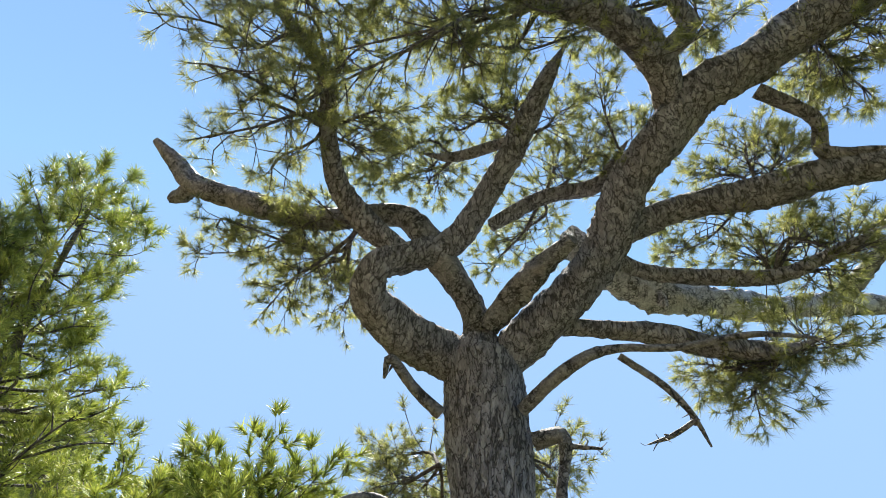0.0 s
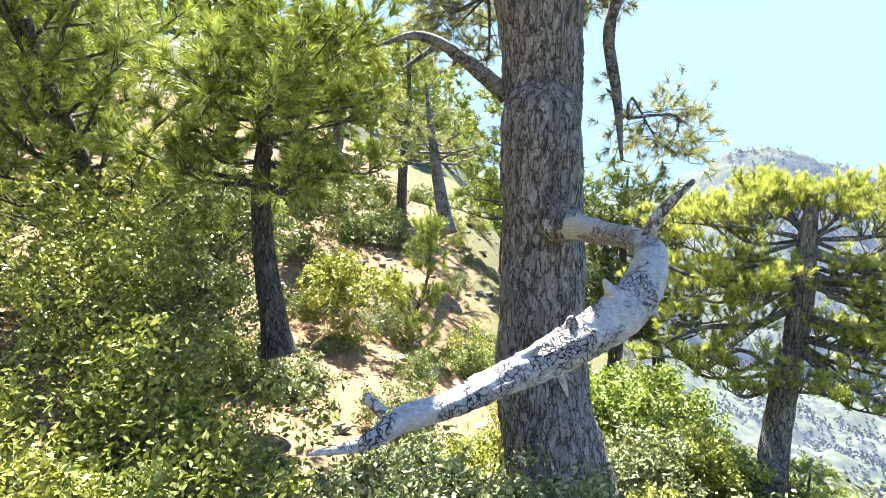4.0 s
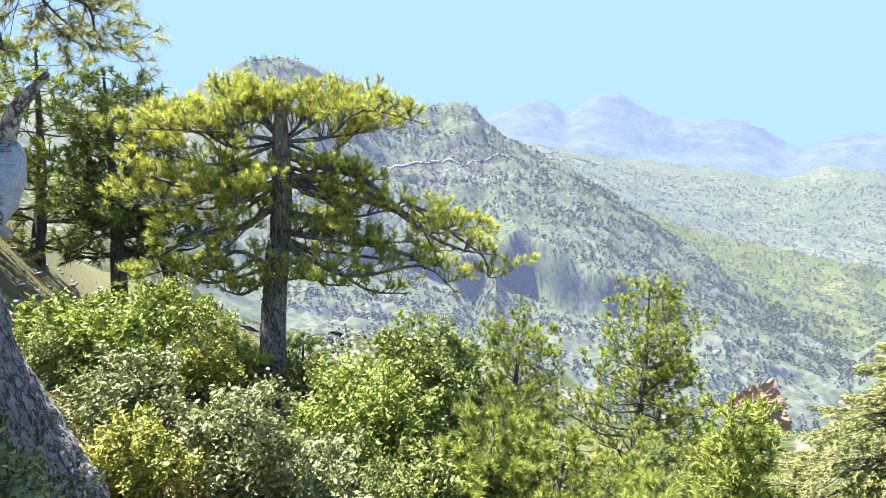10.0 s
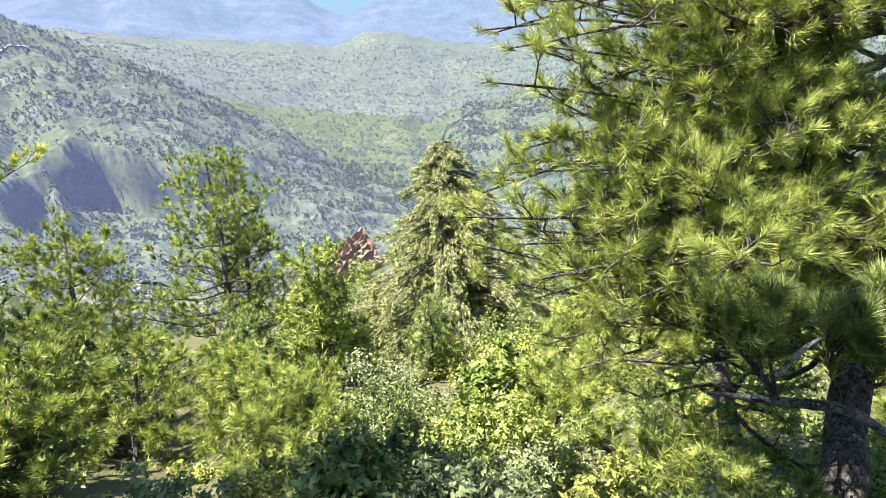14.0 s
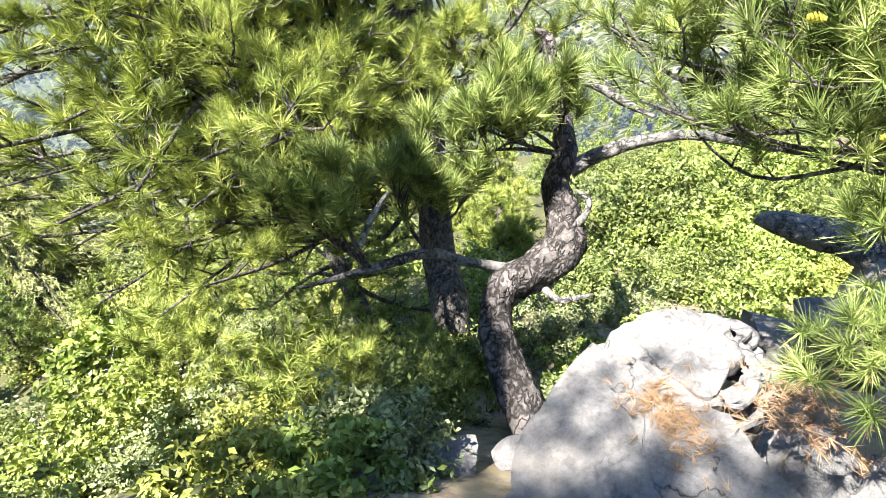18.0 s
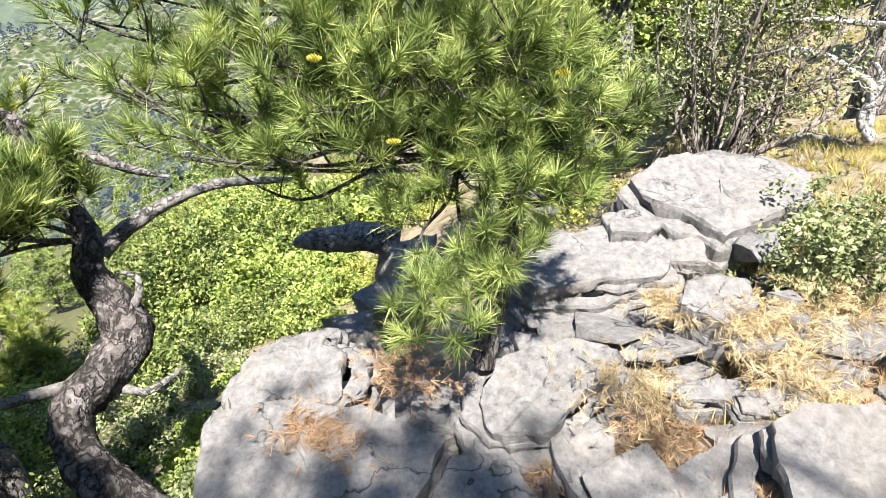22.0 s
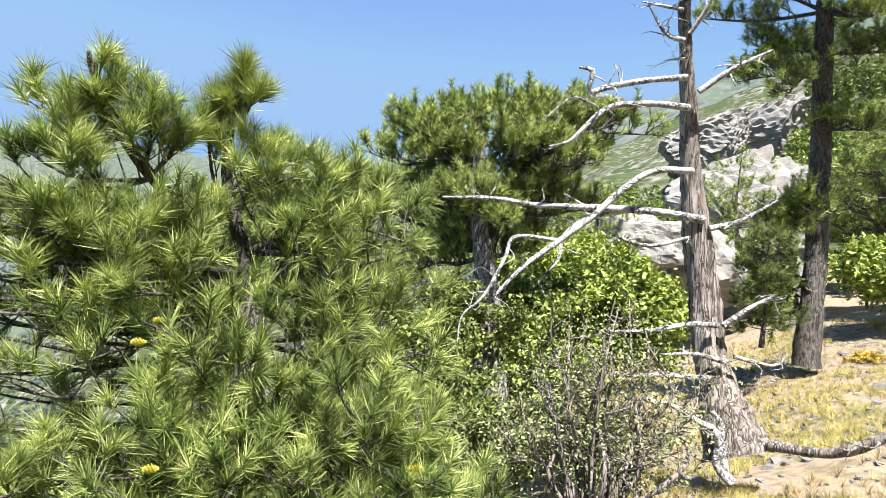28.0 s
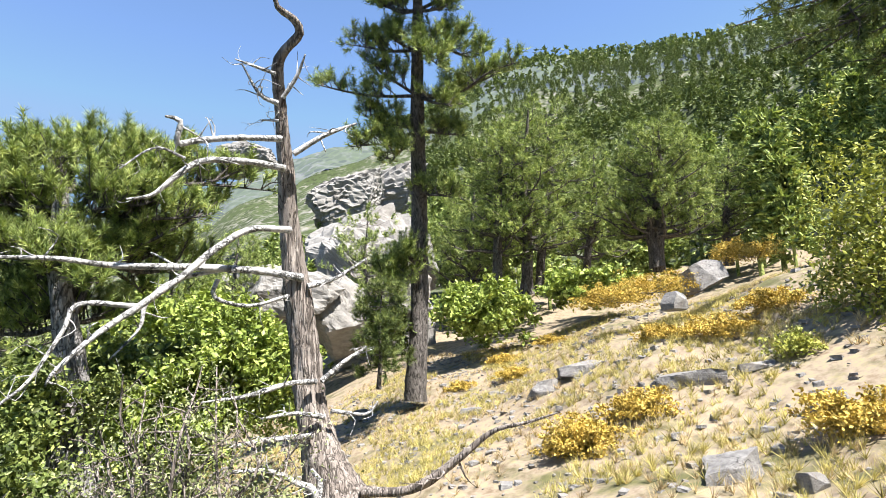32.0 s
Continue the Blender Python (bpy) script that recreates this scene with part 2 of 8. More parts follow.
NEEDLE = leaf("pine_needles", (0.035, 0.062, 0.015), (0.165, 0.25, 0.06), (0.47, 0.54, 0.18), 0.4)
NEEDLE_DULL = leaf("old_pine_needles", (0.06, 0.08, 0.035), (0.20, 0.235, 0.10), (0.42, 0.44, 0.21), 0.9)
# Brighter copies of the needle colour, with sunlight put into the albedo.
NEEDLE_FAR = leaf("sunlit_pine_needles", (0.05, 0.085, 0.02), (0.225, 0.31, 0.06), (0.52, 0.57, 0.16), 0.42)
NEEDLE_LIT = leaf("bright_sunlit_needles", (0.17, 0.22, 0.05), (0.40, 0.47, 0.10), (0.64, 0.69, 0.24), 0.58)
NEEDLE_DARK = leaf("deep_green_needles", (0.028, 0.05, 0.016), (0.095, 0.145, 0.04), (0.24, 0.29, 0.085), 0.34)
CEDAR = leaf("cedar_needles", (0.07, 0.095, 0.035), (0.25, 0.295, 0.105), (0.47, 0.50, 0.20), 0.36)
JUNIPER = leaf("juniper_leaves", (0.06, 0.088, 0.018), (0.25, 0.295, 0.055), (0.50, 0.53, 0.13), 0.36)
JUNIPER_DEEP = leaf("olive_juniper_leaves", (0.05, 0.07, 0.016), (0.20, 0.245, 0.05), (0.43, 0.47, 0.12), 0.4)
OAK = leaf("bright_oak_leaves", (0.05, 0.09, 0.018), (0.20, 0.29, 0.055), (0.45, 0.53, 0.14), 0.4)
OAK_DEEP = leaf("deep_green_oak_leaves", (0.03, 0.055, 0.015), (0.12, 0.175, 0.042), (0.33, 0.385, 0.11), 0.34)
SCRUB = leaf("greyish_scrub_leaves", (0.05, 0.075, 0.028), (0.175, 0.225, 0.085), (0.38, 0.43, 0.20), 0.3)
STRAW = leaf("dry_grass", (0.30, 0.24, 0.11), (0.44, 0.36, 0.18), (0.58, 0.50, 0.28), 0.25, 0.7)
GRASS_Y = leaf("yellow_green_grass", (0.20, 0.19, 0.05), (0.40, 0.375, 0.11), (0.58, 0.53, 0.20), 0.3, 0.6)
CUSHION = leaf("yellow_cushion_leaves", (0.20, 0.155, 0.03), (0.42, 0.325, 0.06), (0.60, 0.48, 0.12), 0.25, 0.7)
RUST = leaf("fallen_needles", (0.20, 0.125, 0.065), (0.33, 0.225, 0.115), (0.46, 0.33, 0.18), 0.1, 0.7)
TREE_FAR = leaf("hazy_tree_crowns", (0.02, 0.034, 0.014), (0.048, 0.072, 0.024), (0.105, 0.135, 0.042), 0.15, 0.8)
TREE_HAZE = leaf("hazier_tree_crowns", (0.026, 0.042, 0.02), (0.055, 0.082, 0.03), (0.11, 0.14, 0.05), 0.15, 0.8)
# Crowns get a faint blue emission in place of haze.
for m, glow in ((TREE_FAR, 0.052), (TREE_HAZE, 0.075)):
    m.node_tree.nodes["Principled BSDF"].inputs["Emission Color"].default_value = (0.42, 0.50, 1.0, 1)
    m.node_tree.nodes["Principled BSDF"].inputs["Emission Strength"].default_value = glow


def plain(name, colour, rough):
    def build(nt, bsdf):
        n = noise_fac(nt, coords(nt), 60, 3)
        nt.links.new(ramp(nt, n, (0.3, tuple(c * 0.6 for c in colour)), (0.7, colour)), bsdf.inputs["Base Color"])
    return material(name, build, rough)


CONE_Y = plain("young_cone_yellow", (0.56, 0.53, 0.09), 0.5)
CONE_B = plain("ripe_cone_brown", (0.17, 0.07, 0.035), 0.6)
LIME = rock_mat("grey_limestone", (0.07, 0.068, 0.069), (0.195, 0.188, 0.187), (0.31, 0.30, 0.292), (0.30, 0.26, 0.22))
LIME_FAR = rock_mat("pale_limestone", (0.115, 0.112, 0.109), (0.213, 0.205, 0.197), (0.303, 0.291, 0.279), (0.279, 0.238, 0.205), 0.13)
RED = rock_mat("reddish_rock", (0.17, 0.11, 0.085), (0.27, 0.185, 0.15), (0.34, 0.26, 0.215), (0.33, 0.2, 0.14))
GROUND = ground_mat("stony_slope", (0.15, 0.108, 0.072), (0.245, 0.20, 0.15), (0.30, 0.245, 0.135), (0.110, 0.108, 0.046), None, 0.5, (0.5, 0.62), 0.0, True)
LAND_HOME = ground_mat("rocky_wooded_hillside", (0.139, 0.131, 0.119), (0.205, 0.197, 0.184), (0.172, 0.160, 0.098), (0.057, 0.078, 0.026), None, 0.03, (0.44, 0.55), 0.3)
# Last colour of each: bluish glow painted in as haze, stronger with distance.
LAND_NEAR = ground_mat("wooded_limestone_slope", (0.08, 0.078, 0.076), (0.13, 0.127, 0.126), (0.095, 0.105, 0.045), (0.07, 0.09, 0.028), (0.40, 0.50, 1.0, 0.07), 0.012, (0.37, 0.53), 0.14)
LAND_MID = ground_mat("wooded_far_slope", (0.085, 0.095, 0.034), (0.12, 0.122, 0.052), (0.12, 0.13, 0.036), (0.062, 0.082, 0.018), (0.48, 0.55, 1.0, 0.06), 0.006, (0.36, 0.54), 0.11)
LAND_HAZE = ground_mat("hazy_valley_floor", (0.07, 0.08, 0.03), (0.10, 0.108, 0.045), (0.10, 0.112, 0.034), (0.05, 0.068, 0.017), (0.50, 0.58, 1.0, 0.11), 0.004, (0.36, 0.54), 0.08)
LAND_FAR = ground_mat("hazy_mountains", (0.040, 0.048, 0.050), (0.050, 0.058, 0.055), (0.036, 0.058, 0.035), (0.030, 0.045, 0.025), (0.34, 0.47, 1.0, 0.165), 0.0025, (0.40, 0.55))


# ---- mesh helpers ----
class Soup:
    """Corners and faces gathered for one mesh."""
    def __init__(self):
        self.v, self.t, self.q, self.n = [], [], [], 0

    def add(self, v, t=None, q=None):
        v = np.asarray(v, float).reshape(-1, 3)
        if t is not None:
            self.t.append(np.asarray(t, int).reshape(-1, 3) + self.n)
        if q is not None:
            self.q.append(np.asarray(q, int).reshape(-1, 4) + self.n)
        self.v.append(v)
        self.n += len(v)
        return self

    def mesh(self, name, origin=(0, 0, 0), smooth=True):
        me = bpy.data.meshes.new(name)
        v = np.concatenate(self.v) - np.asarray(origin, float)
        t = np.concatenate(self.t) if self.t else np.zeros((0, 3), int)
        q = np.concatenate(self.q) if self.q else np.zeros((0, 4), int)
        me.vertices.add(len(v))
        me.vertices.foreach_set("co", v.astype(np.float32).ravel())
        loops = np.concatenate([t.ravel(), q.ravel()]).astype(np.int32)
        me.loops.add(len(loops))
        me.loops.foreach_set("vertex_index", loops)
        start = np.concatenate([np.arange(len(t)) * 3, len(t) * 3 + np.arange(len(q)) * 4]).astype(np.int32)
        me.polygons.add(len(start))
        me.polygons.foreach_set("loop_start", start)
        me.polygons.foreach_set("use_smooth", np.full(len(start), smooth))
        me.update(calc_edges=True)
        return me


def thing(name, base, label, category, group="", kind=""):
    ob = new(name)
    ob.location = base
    return tagged(ob, label, category, group, kind)


def part(name, soup, mat, parent, label="", smooth=True):
    """One mesh under a thing or a part; the soup is in world places."""
    base = Vector(parent.location)
    if parent.parent:
        base += parent.parent.location
    ob = new(name, soup.mesh(name, base, smooth))
    ob.data.materials.append(mat)
    ob.parent = parent
    if label:
        tagged(ob, label)
    return ob


def spline(points, step):
    """A smooth line through points of 3 or 4 numbers."""
    p = np.asarray(points, float)
    if len(p) < 3:
        n = max(2, int(np.linalg.norm(p[1, :3] - p[0, :3]) / step))
        return p[0] + (p[1] - p[0]) * np.linspace(0, 1, n + 1)[:, None]
    e = np.vstack([2 * p[0] - p[1], p, 2 * p[-1] - p[-2]])
    out = []
    for i in range(1, len(e) - 2):
        a, b0, c, d = e[i - 1:i + 3]
        n = max(2, int(np.linalg.norm(c[:3] - b0[:3]) / step))
        u = np.linspace(0, 1, n, endpoint=False)[:, None]
        out.append(0.5 * (2 * b0 + (c - a) * u + (2 * a - 5 * b0 + 4 * c - d) * u ** 2 + (3 * b0 - a - 3 * c + d) * u ** 3))
    out.append(e[-2][None])
    return np.concatenate(out)


def tube(soup, line, sides=8, rough=0.0, seed=0, cap=True, ridges=0):
    """A round limb along a line of x, y, z, radius."""
    line = np.asarray(line, float)
    p, r = line[:, :3], np.maximum(line[:, 3], 0.0015)
    d = np.gradient(p, axis=0)
    d /= np.linalg.norm(d, axis=1)[:, None] + 1e-9
    u = np.zeros_like(d)
    ref = np.array([1.0, 0.2, 0.1]) if abs(d[0][0]) < 0.9 else np.array([0, 1.0, 0])
    for i in range(len(p)):
        ref = ref - d[i] * (ref @ d[i])
        ref /= np.linalg.norm(ref) + 1e-9
        u[i] = ref
    w = np.cross(d, u)
    a = np.linspace(0, 2 * np.pi, sides, endpoint=False)
    rad = np.repeat(r[:, None], sides, 1)
    if rough:
        g = np.random.default_rng(seed)
        s = np.arange(len(p))[:, None] * 0.35
        k = g.uniform(0, 6, 6)
        rad *= 1 + rough * (np.sin(2 * a + s * 0.6 + k[0]) + 0.7 * np.sin(3 * a - s + k[1]) + 0.5 * np.sin(5 * a + s * 1.7 + k[2])) + rough * 0.8 * g.normal(size=rad.shape)
    if ridges:
        s = np.linspace(0, 1, len(p))[:, None]
        rad *= 1 + 0.11 * np.abs(np.sin(ridges * a / 2 + s * 9 + 1.5 * np.sin(s * 14)))
    v = p[:, None] + rad[..., None] * (np.cos(a)[None, :, None] * u[:, None] + np.sin(a)[None, :, None] * w[:, None])
    n = len(p)
    i, j = np.meshgrid(np.arange(n - 1), np.arange(sides), indexing="ij")
    q = np.stack([i * sides + j, i * sides + (j + 1) % sides, (i + 1) * sides + (j + 1) % sides, (i + 1) * sides + j], -1)
    soup.add(v, q=q)
    if cap:
        for ring, c in ((0, p[0]), (n - 1, p[-1] + d[-1] * r[-1] * 0.6)):
            k = np.arange(sides)
            vv = np.vstack([v[ring], c])
            tri = np.stack([k, (k + 1) % sides, np.full(sides, sides)], 1)
            soup.add(vv, t=tri if ring else tri[:, ::-1])
    return soup


def unit(v):
    return v / (np.linalg.norm(v, axis=-1, keepdims=True) + 1e-9)


def tufts(soup, at, way, g, count=30, length=0.12, width=0.003, shoot=0.08, low=20, high=75):
    """Needle tufts: each needle a thin pointed blade that springs from a short shoot."""
    at, way = np.asarray(at, float), unit(np.asarray(way, float))
    n = len(at)
    if n == 0:
        return
    ref = unit(g.normal(size=(n, 1, 3)))
    a = g.uniform(0, 2 * np.pi, (n, count, 1))
    th = np.radians(g.uniform(low, high, (n, count, 1)))
    w = way[:, None]
    u = unit(np.cross(w, ref))
    v = np.cross(w, u)
    d = w * np.cos(th) + (u * np.cos(a) + v * np.sin(a)) * np.sin(th)
    s = g.uniform(-0.6, 0.5, (n, count, 1))
    root = at[:, None] + w * s * shoot
    L = length * g.uniform(0.7, 1.1, (n, count, 1))
    side = unit(np.cross(d, unit(g.normal(size=(n, count, 3))))) * width * 0.5
    tip = root + d * L
    tip[..., 2] -= 0.08 * L[..., 0]
    tri = np.stack([root - side, root + side, tip], 2).reshape(-1, 3)
    soup.add(tri, t=np.arange(len(tri)).reshape(-1, 3))


def leaves(soup, at, g, size=0.04, flat=0.4):
    """Small pointed leaves, each folded from two faces."""
    at = np.asarray(at, float)
    n = len(at)
    nrm = unit(g.normal(size=(n, 3)) + [0, 0, flat * 2])
    u = unit(np.cross(nrm, g.normal(size=(n, 3))))
    w = np.cross(nrm, u)
    s = size * g.uniform(0.6, 1.3, (n, 1))
    v = np.stack([at - u * s, at - w * s * 0.5 + nrm * s * 0.15, at + u * s, at + w * s * 0.5 + nrm * s * 0.15], 1).reshape(-1, 3)
    k = np.arange(n)[:, None] * 4
    soup.add(v, t=np.concatenate([k + [0, 1, 2], k + [0, 2, 3]]))


def bough(wood, green, a, z, g, r=0.03, twigs=10, reach=0.6, start=0.35, tuft=None, sag=0.0, wiggle=0.06, sub=2, up=0.25, sides=6):
    """A limb from a to z with twigs along its outer part, each ending in tufts."""
    a, z = np.asarray(a[:3], float), np.asarray(z[:3], float)
    L = np.linalg.norm(z - a)
    m1 = a + (z - a) * 0.33 + g.normal(size=3) * wiggle * L + [0, 0, -sag * L]
    m2 = a + (z - a) * 0.68 + g.normal(size=3) * wiggle * L + [0, 0, -sag * 0.8 * L]
    line = spline([(*a, r), (*m1, r * 0.75), (*m2, r * 0.5), (*z, r * 0.22)], max(0.06, L / 14))
    tube(wood, line, sides)
    pts, ways = [z], [z - m2]
    for i in range(twigs):
        f = start + (1 - start) * (i + g.uniform(0.2, 0.8)) / twigs
        k = min(len(line) - 2, int(f * (len(line) - 1)))
        o = line[k, :3]
        d = unit(line[k + 1, :3] - o)
        out = unit(g.normal(size=3) * [1, 1, 0.55])
        w = unit(d * 0.6 + out + [0, 0, up])
        l = reach * g.uniform(0.5, 1.0) * (1.25 - 0.6 * f)
        e = o + w * l + [0, 0, up * 0.3 * l]
        mid = (o + e) / 2 + g.normal(size=3) * l * 0.08
        tube(wood, spline([(*o, r * 0.3), (*mid, r * 0.22), (*e, r * 0.12)], max(0.08, l / 4)), 4, cap=False)
        pts.append(e), ways.append(e - mid)
        for s in range(sub):
            b0 = mid + (e - mid) * g.uniform(-0.5, 0.9)
            w2 = unit(w + g.normal(size=3) * 0.8 + [0, 0, up])
            e2 = b0 + w2 * l * g.uniform(0.25, 0.5)
            if sides != 5:
                tube(wood, np.array([(*b0, r * 0.16), (*e2, r * 0.1)]), 3, cap=False)
            pts.append(e2), ways.append(w2)
    if green is not None:
        ways = unit(np.array(ways)) + [0, 0, up]
        tufts(green, pts, ways, g, **(tuft or {}))
    return line


NEAR = dict(count=70, length=0.13, width=0.0042, shoot=0.12, low=15, high=80)
MIDT = dict(count=50, length=0.15, width=0.0105, shoot=0.18, low=12, high=78)
SHORT = dict(count=50, length=0.12, width=0.0065, shoot=0.09, low=8, high=66)
CLUMP = dict(count=42, length=0.18, width=0.014, shoot=0.1, low=5, high=62)
FART = dict(count=24, length=0.24, width=0.034, shoot=0.28, low=12, high=80)


def pine(label, base, top, r, seed, bare=0.3, spread=1.5, taper=0.35, whorls=12, per=4, tuft=MIDT, green=NEEDLE, wood=BARK_FINE,
         up=0.25, twigs=7, reach=0.5, group="", bend=0.03, rise=0.2, category="pine tree", name="pine_tree", sub=2, limbs=True):
    """A conifer with a leaning trunk and whorls of limbs from bare share of its height upwards."""
    g = np.random.default_rng(seed)
    base, top = np.array(base[:3], float), np.array(top[:3], float)
    H = np.linalg.norm(top - base)
    ob = thing(name, base, label, category, group)
    m = [base + (top - base) * f + np.array([*(g.normal(size=2) * bend * H * (0.3 + f)), 0]) * (0 < f < 1) for f in (0, 0.3, 0.6, 1)]
    rr = (r, r * 0.82, r * 0.55, r * 0.1)
    line = spline([(*p, q) for p, q in zip(m, rr)], 0.25)
    line[:2, 3] *= (1.35, 1.15)
    part("trunk", tube(Soup(), line, 12, 0.05, seed), wood, ob)
    w, n = Soup(), Soup()
    for i in range(whorls):
        f = bare + (0.99 - bare) * (i + g.uniform(0, 0.6)) / whorls
        k = min(len(line) - 1, int(f * (len(line) - 1)))
        c = line[k]
        shape = 1 - (f - bare) / (1 - bare)
        l0 = spread * (taper + (1 - taper) * shape ** 0.8)
        for j in range(per):
            az = 2 * np.pi * (j + g.uniform(0, 0.7)) / per + i * 1.1
            l = l0 * g.uniform(0.55, 1.1)
            e = c[:3] + np.array([np.cos(az), np.sin(az), rise + g.normal() * 0.12]) * l
            bough(w, n, c[:3], e, g, max(0.012, c[3] * 0.32), max(3, int(twigs * (0.5 + 0.5 * shape))), reach, 0.3, tuft, 0.06, 0.05, sub, up, 5)
            if limbs:
                br = part("limb", w, wood, ob)
                tagged(part("needles", n, green, br), kind="stuff")
                w, n = Soup(), Soup()
    tufts(n, [line[-1, :3]] * 3, g.normal(size=(3, 3)) * 0.3 + [0, 0, 1], g, **tuft)
    if not limbs:
        part("limbwork", w, wood, ob)
    part("crown", n, green, ob)
    return ob


def shrub(label, base, size, seed, mat=SCRUB, n=900, leaf_size=0.03, wood=GREYWOOD, stems=9, name="shrub", category="shrub", group="", clumps=14):
    """A bush: stems that fork, and leaves in uneven clumps."""
    g = np.random.default_rng(seed)
    base, size = np.array(base[:3], float), np.array(size, float)
    ob = thing(name, base, label, category, group)
    w, l, at = Soup(), Soup(), []
    for i in range(max(stems, clumps)):
        d = unit(g.normal(size=3) * [1, 1, 0.5] + [0, 0, 0.75])
        e = base + d * size * g.uniform(0.55, 1.0)
        mid = base + (e - base) * 0.5 + g.normal(size=3) * size * 0.08
        if i < stems:
            tube(w, spline([(*base, 0.012 * size[2] + 0.006), (*mid, 0.009 * size[2]), (*e, 0.003)], 0.15), 5, cap=False)
        if i < clumps:
            k = n // clumps // 3
            for q in range(3):
                c = e + g.normal(size=3) * size * 0.17
                at.append(c + g.normal(size=(k, 3)) * size * g.uniform(0.05, 0.1))
            at.append(mid + g.normal(size=(k, 3)) * size * 0.2)
    leaves(l, np.concatenate(at), g, leaf_size * 1.5)
    part("stem", w, wood, ob)
    part("foliage", l, mat, ob)
    return ob


def rock(label, at, size, seed, turn=(0, 0, 0), mat=LIME, name="rock", group="", cut=5, rough=0.16, strata=0.0, category="rock", cuts=9):
    """A broken block: a fine box pressed by cutting planes and roughened by noise."""
    g = np.random.default_rng(seed)
    bm = bmesh.new()
    bmesh.ops.create_cube(bm, size=2)
    bmesh.ops.subdivide_edges(bm, edges=bm.edges[:], cuts=cuts, use_grid_fill=True)
    v = np.array([p.co for p in bm.verts])
    v *= 1 - 0.05 * (np.abs(v).sum(1, keepdims=True) - 1) / 2
    for i in range(cut):
        d = unit(g.normal(size=3) * ([1, 1, 0.6] if strata else [1, 1, 0.7]))
        lim = g.uniform(0.62, 0.98)
        if strata and i == 0:
            d, lim = unit(np.array((g.normal() * 0.08, g.normal() * 0.08, 1.0))), 0.78
        v -= np.maximum(v @ d - lim, 0)[:, None] * d
    off = g.uniform(0, 50, 3)
    s = np.asarray(size, float)
    for i, p in enumerate(v):
        q = Vector(p * s * 1.6 + off)
        k = noise.noise(q * 1.3) * rough + noise.noise(q * 4) * rough * 0.35
        if strata:
            k += strata * (((p[2] * s[2] * 13 + noise.noise(q) * 2.5) % 1) - 0.5) * (0.5 + noise.noise(q * 0.9 + Vector((7, 3, 1))))
        dirn = unit(p * [1, 1, 0.4 if strata else 1])
        v[i] = p + dirn * k
    v *= s
    rot = np.array(Euler([radians(a) for a in turn]).to_matrix())
    v = v @ rot.T
    for p, c in zip(bm.verts, v):
        p.co = c
    for face in bm.faces:
        face.smooth = False
    me = bpy.data.meshes.new(name)
    bm.to_mesh(me)
    bm.free()
    me.materials.append(mat)
    ob = new(name, me)
    ob.location = at[:3]
    return tagged(ob, label, category, group)


# ---- the land ----
RINGS = (0.0, 2.5, 6, 12, 30, 100, 300)
NEAR_LAND = (
    (-180, 0.3, 1.0, 2.2, 3.4, 6, 28, 120), (-120, 0.3, 0.0, -0.5, 0.5, 5, 32, 110), (-95, 0.1, -0.5, -0.9, -0.1, 4.5, 26, 70),
    (-78, 0.1, -0.6, -1.6, -1.1, 3, 14, 30), (-65, 0.1, -0.6, -2.2, -3, -4, -16, -45), (-45, 0.1, -0.8, -2.9, -4.4, -10, -60, -150),
    (-20, 0.1, -0.9, -3.7, -6.7, -14, -62, -185), (-6, 0.1, -0.9, -3.8, -7.0, -14.5, -49, -180), (3, 0.0, -0.9, -3.9, -7.2, -15, -43, -175), (12, 0.0, -0.9, -3.9, -7.2, -15, -42, -150), (35, 0.0, -1.0, -3.8, -6.2, -13, -50, -110),
    (60, 0.0, -1.1, -3.4, -5.6, -12, -50, -80), (85, -0.1, -1.15, -2.9, -4.6, -9, -25, -40), (108, -0.1, -0.9, -1.2, -2.4, -4, -8, 0),
    (122, -0.1, -0.7, -0.5, -1.2, -1.0, 10, 60), (136, 0, -0.55, -0.25, -0.1, 1.2, 14, 80), (155, 0.1, -0.3, 0.3, 1.5, 2.4, 16, 95), (170, 0.2, 0.1, 0.8, 2.4, 3.6, 20, 105))
FAR_RINGS = (300, 700, 1200, 2000, 3000, 4400)
FAR_LAND = (
    (-180, 300, 420, 480, 500, 450), (-100, 180, 260, 300, 350, 350), (-62, 20, 50, 80, 120, 150), (-45, -110, 50, 40, 60, 60),
    (-33, -95, 68, -60, 0, 40), (-28, -100, 45, -100, 0, 40), (-24, -100, -40, -120, -20, 30), (-15, -122, -165, -210, -100, 30), (-6, -260, -290, -270, -160, 20),
    (2, -230, -280, -330, -260, -60), (9, -190, -270, -330, -260, 0), (18, -130, -210, -280, -150, 40), (32, -90, -120, -100, 50, 160),
    (50, -60, 20, 230, 300, 300), (60, -20, 110, 300, 290, 280), (72, 0, 130, 370, 330, 300), (85, 40, 140, 360, 330, 350), (105, 100, 200, 350, 400, 400),
    (130, 230, 330, 400, 400, 400), (150, 320, 420, 450, 450, 450))
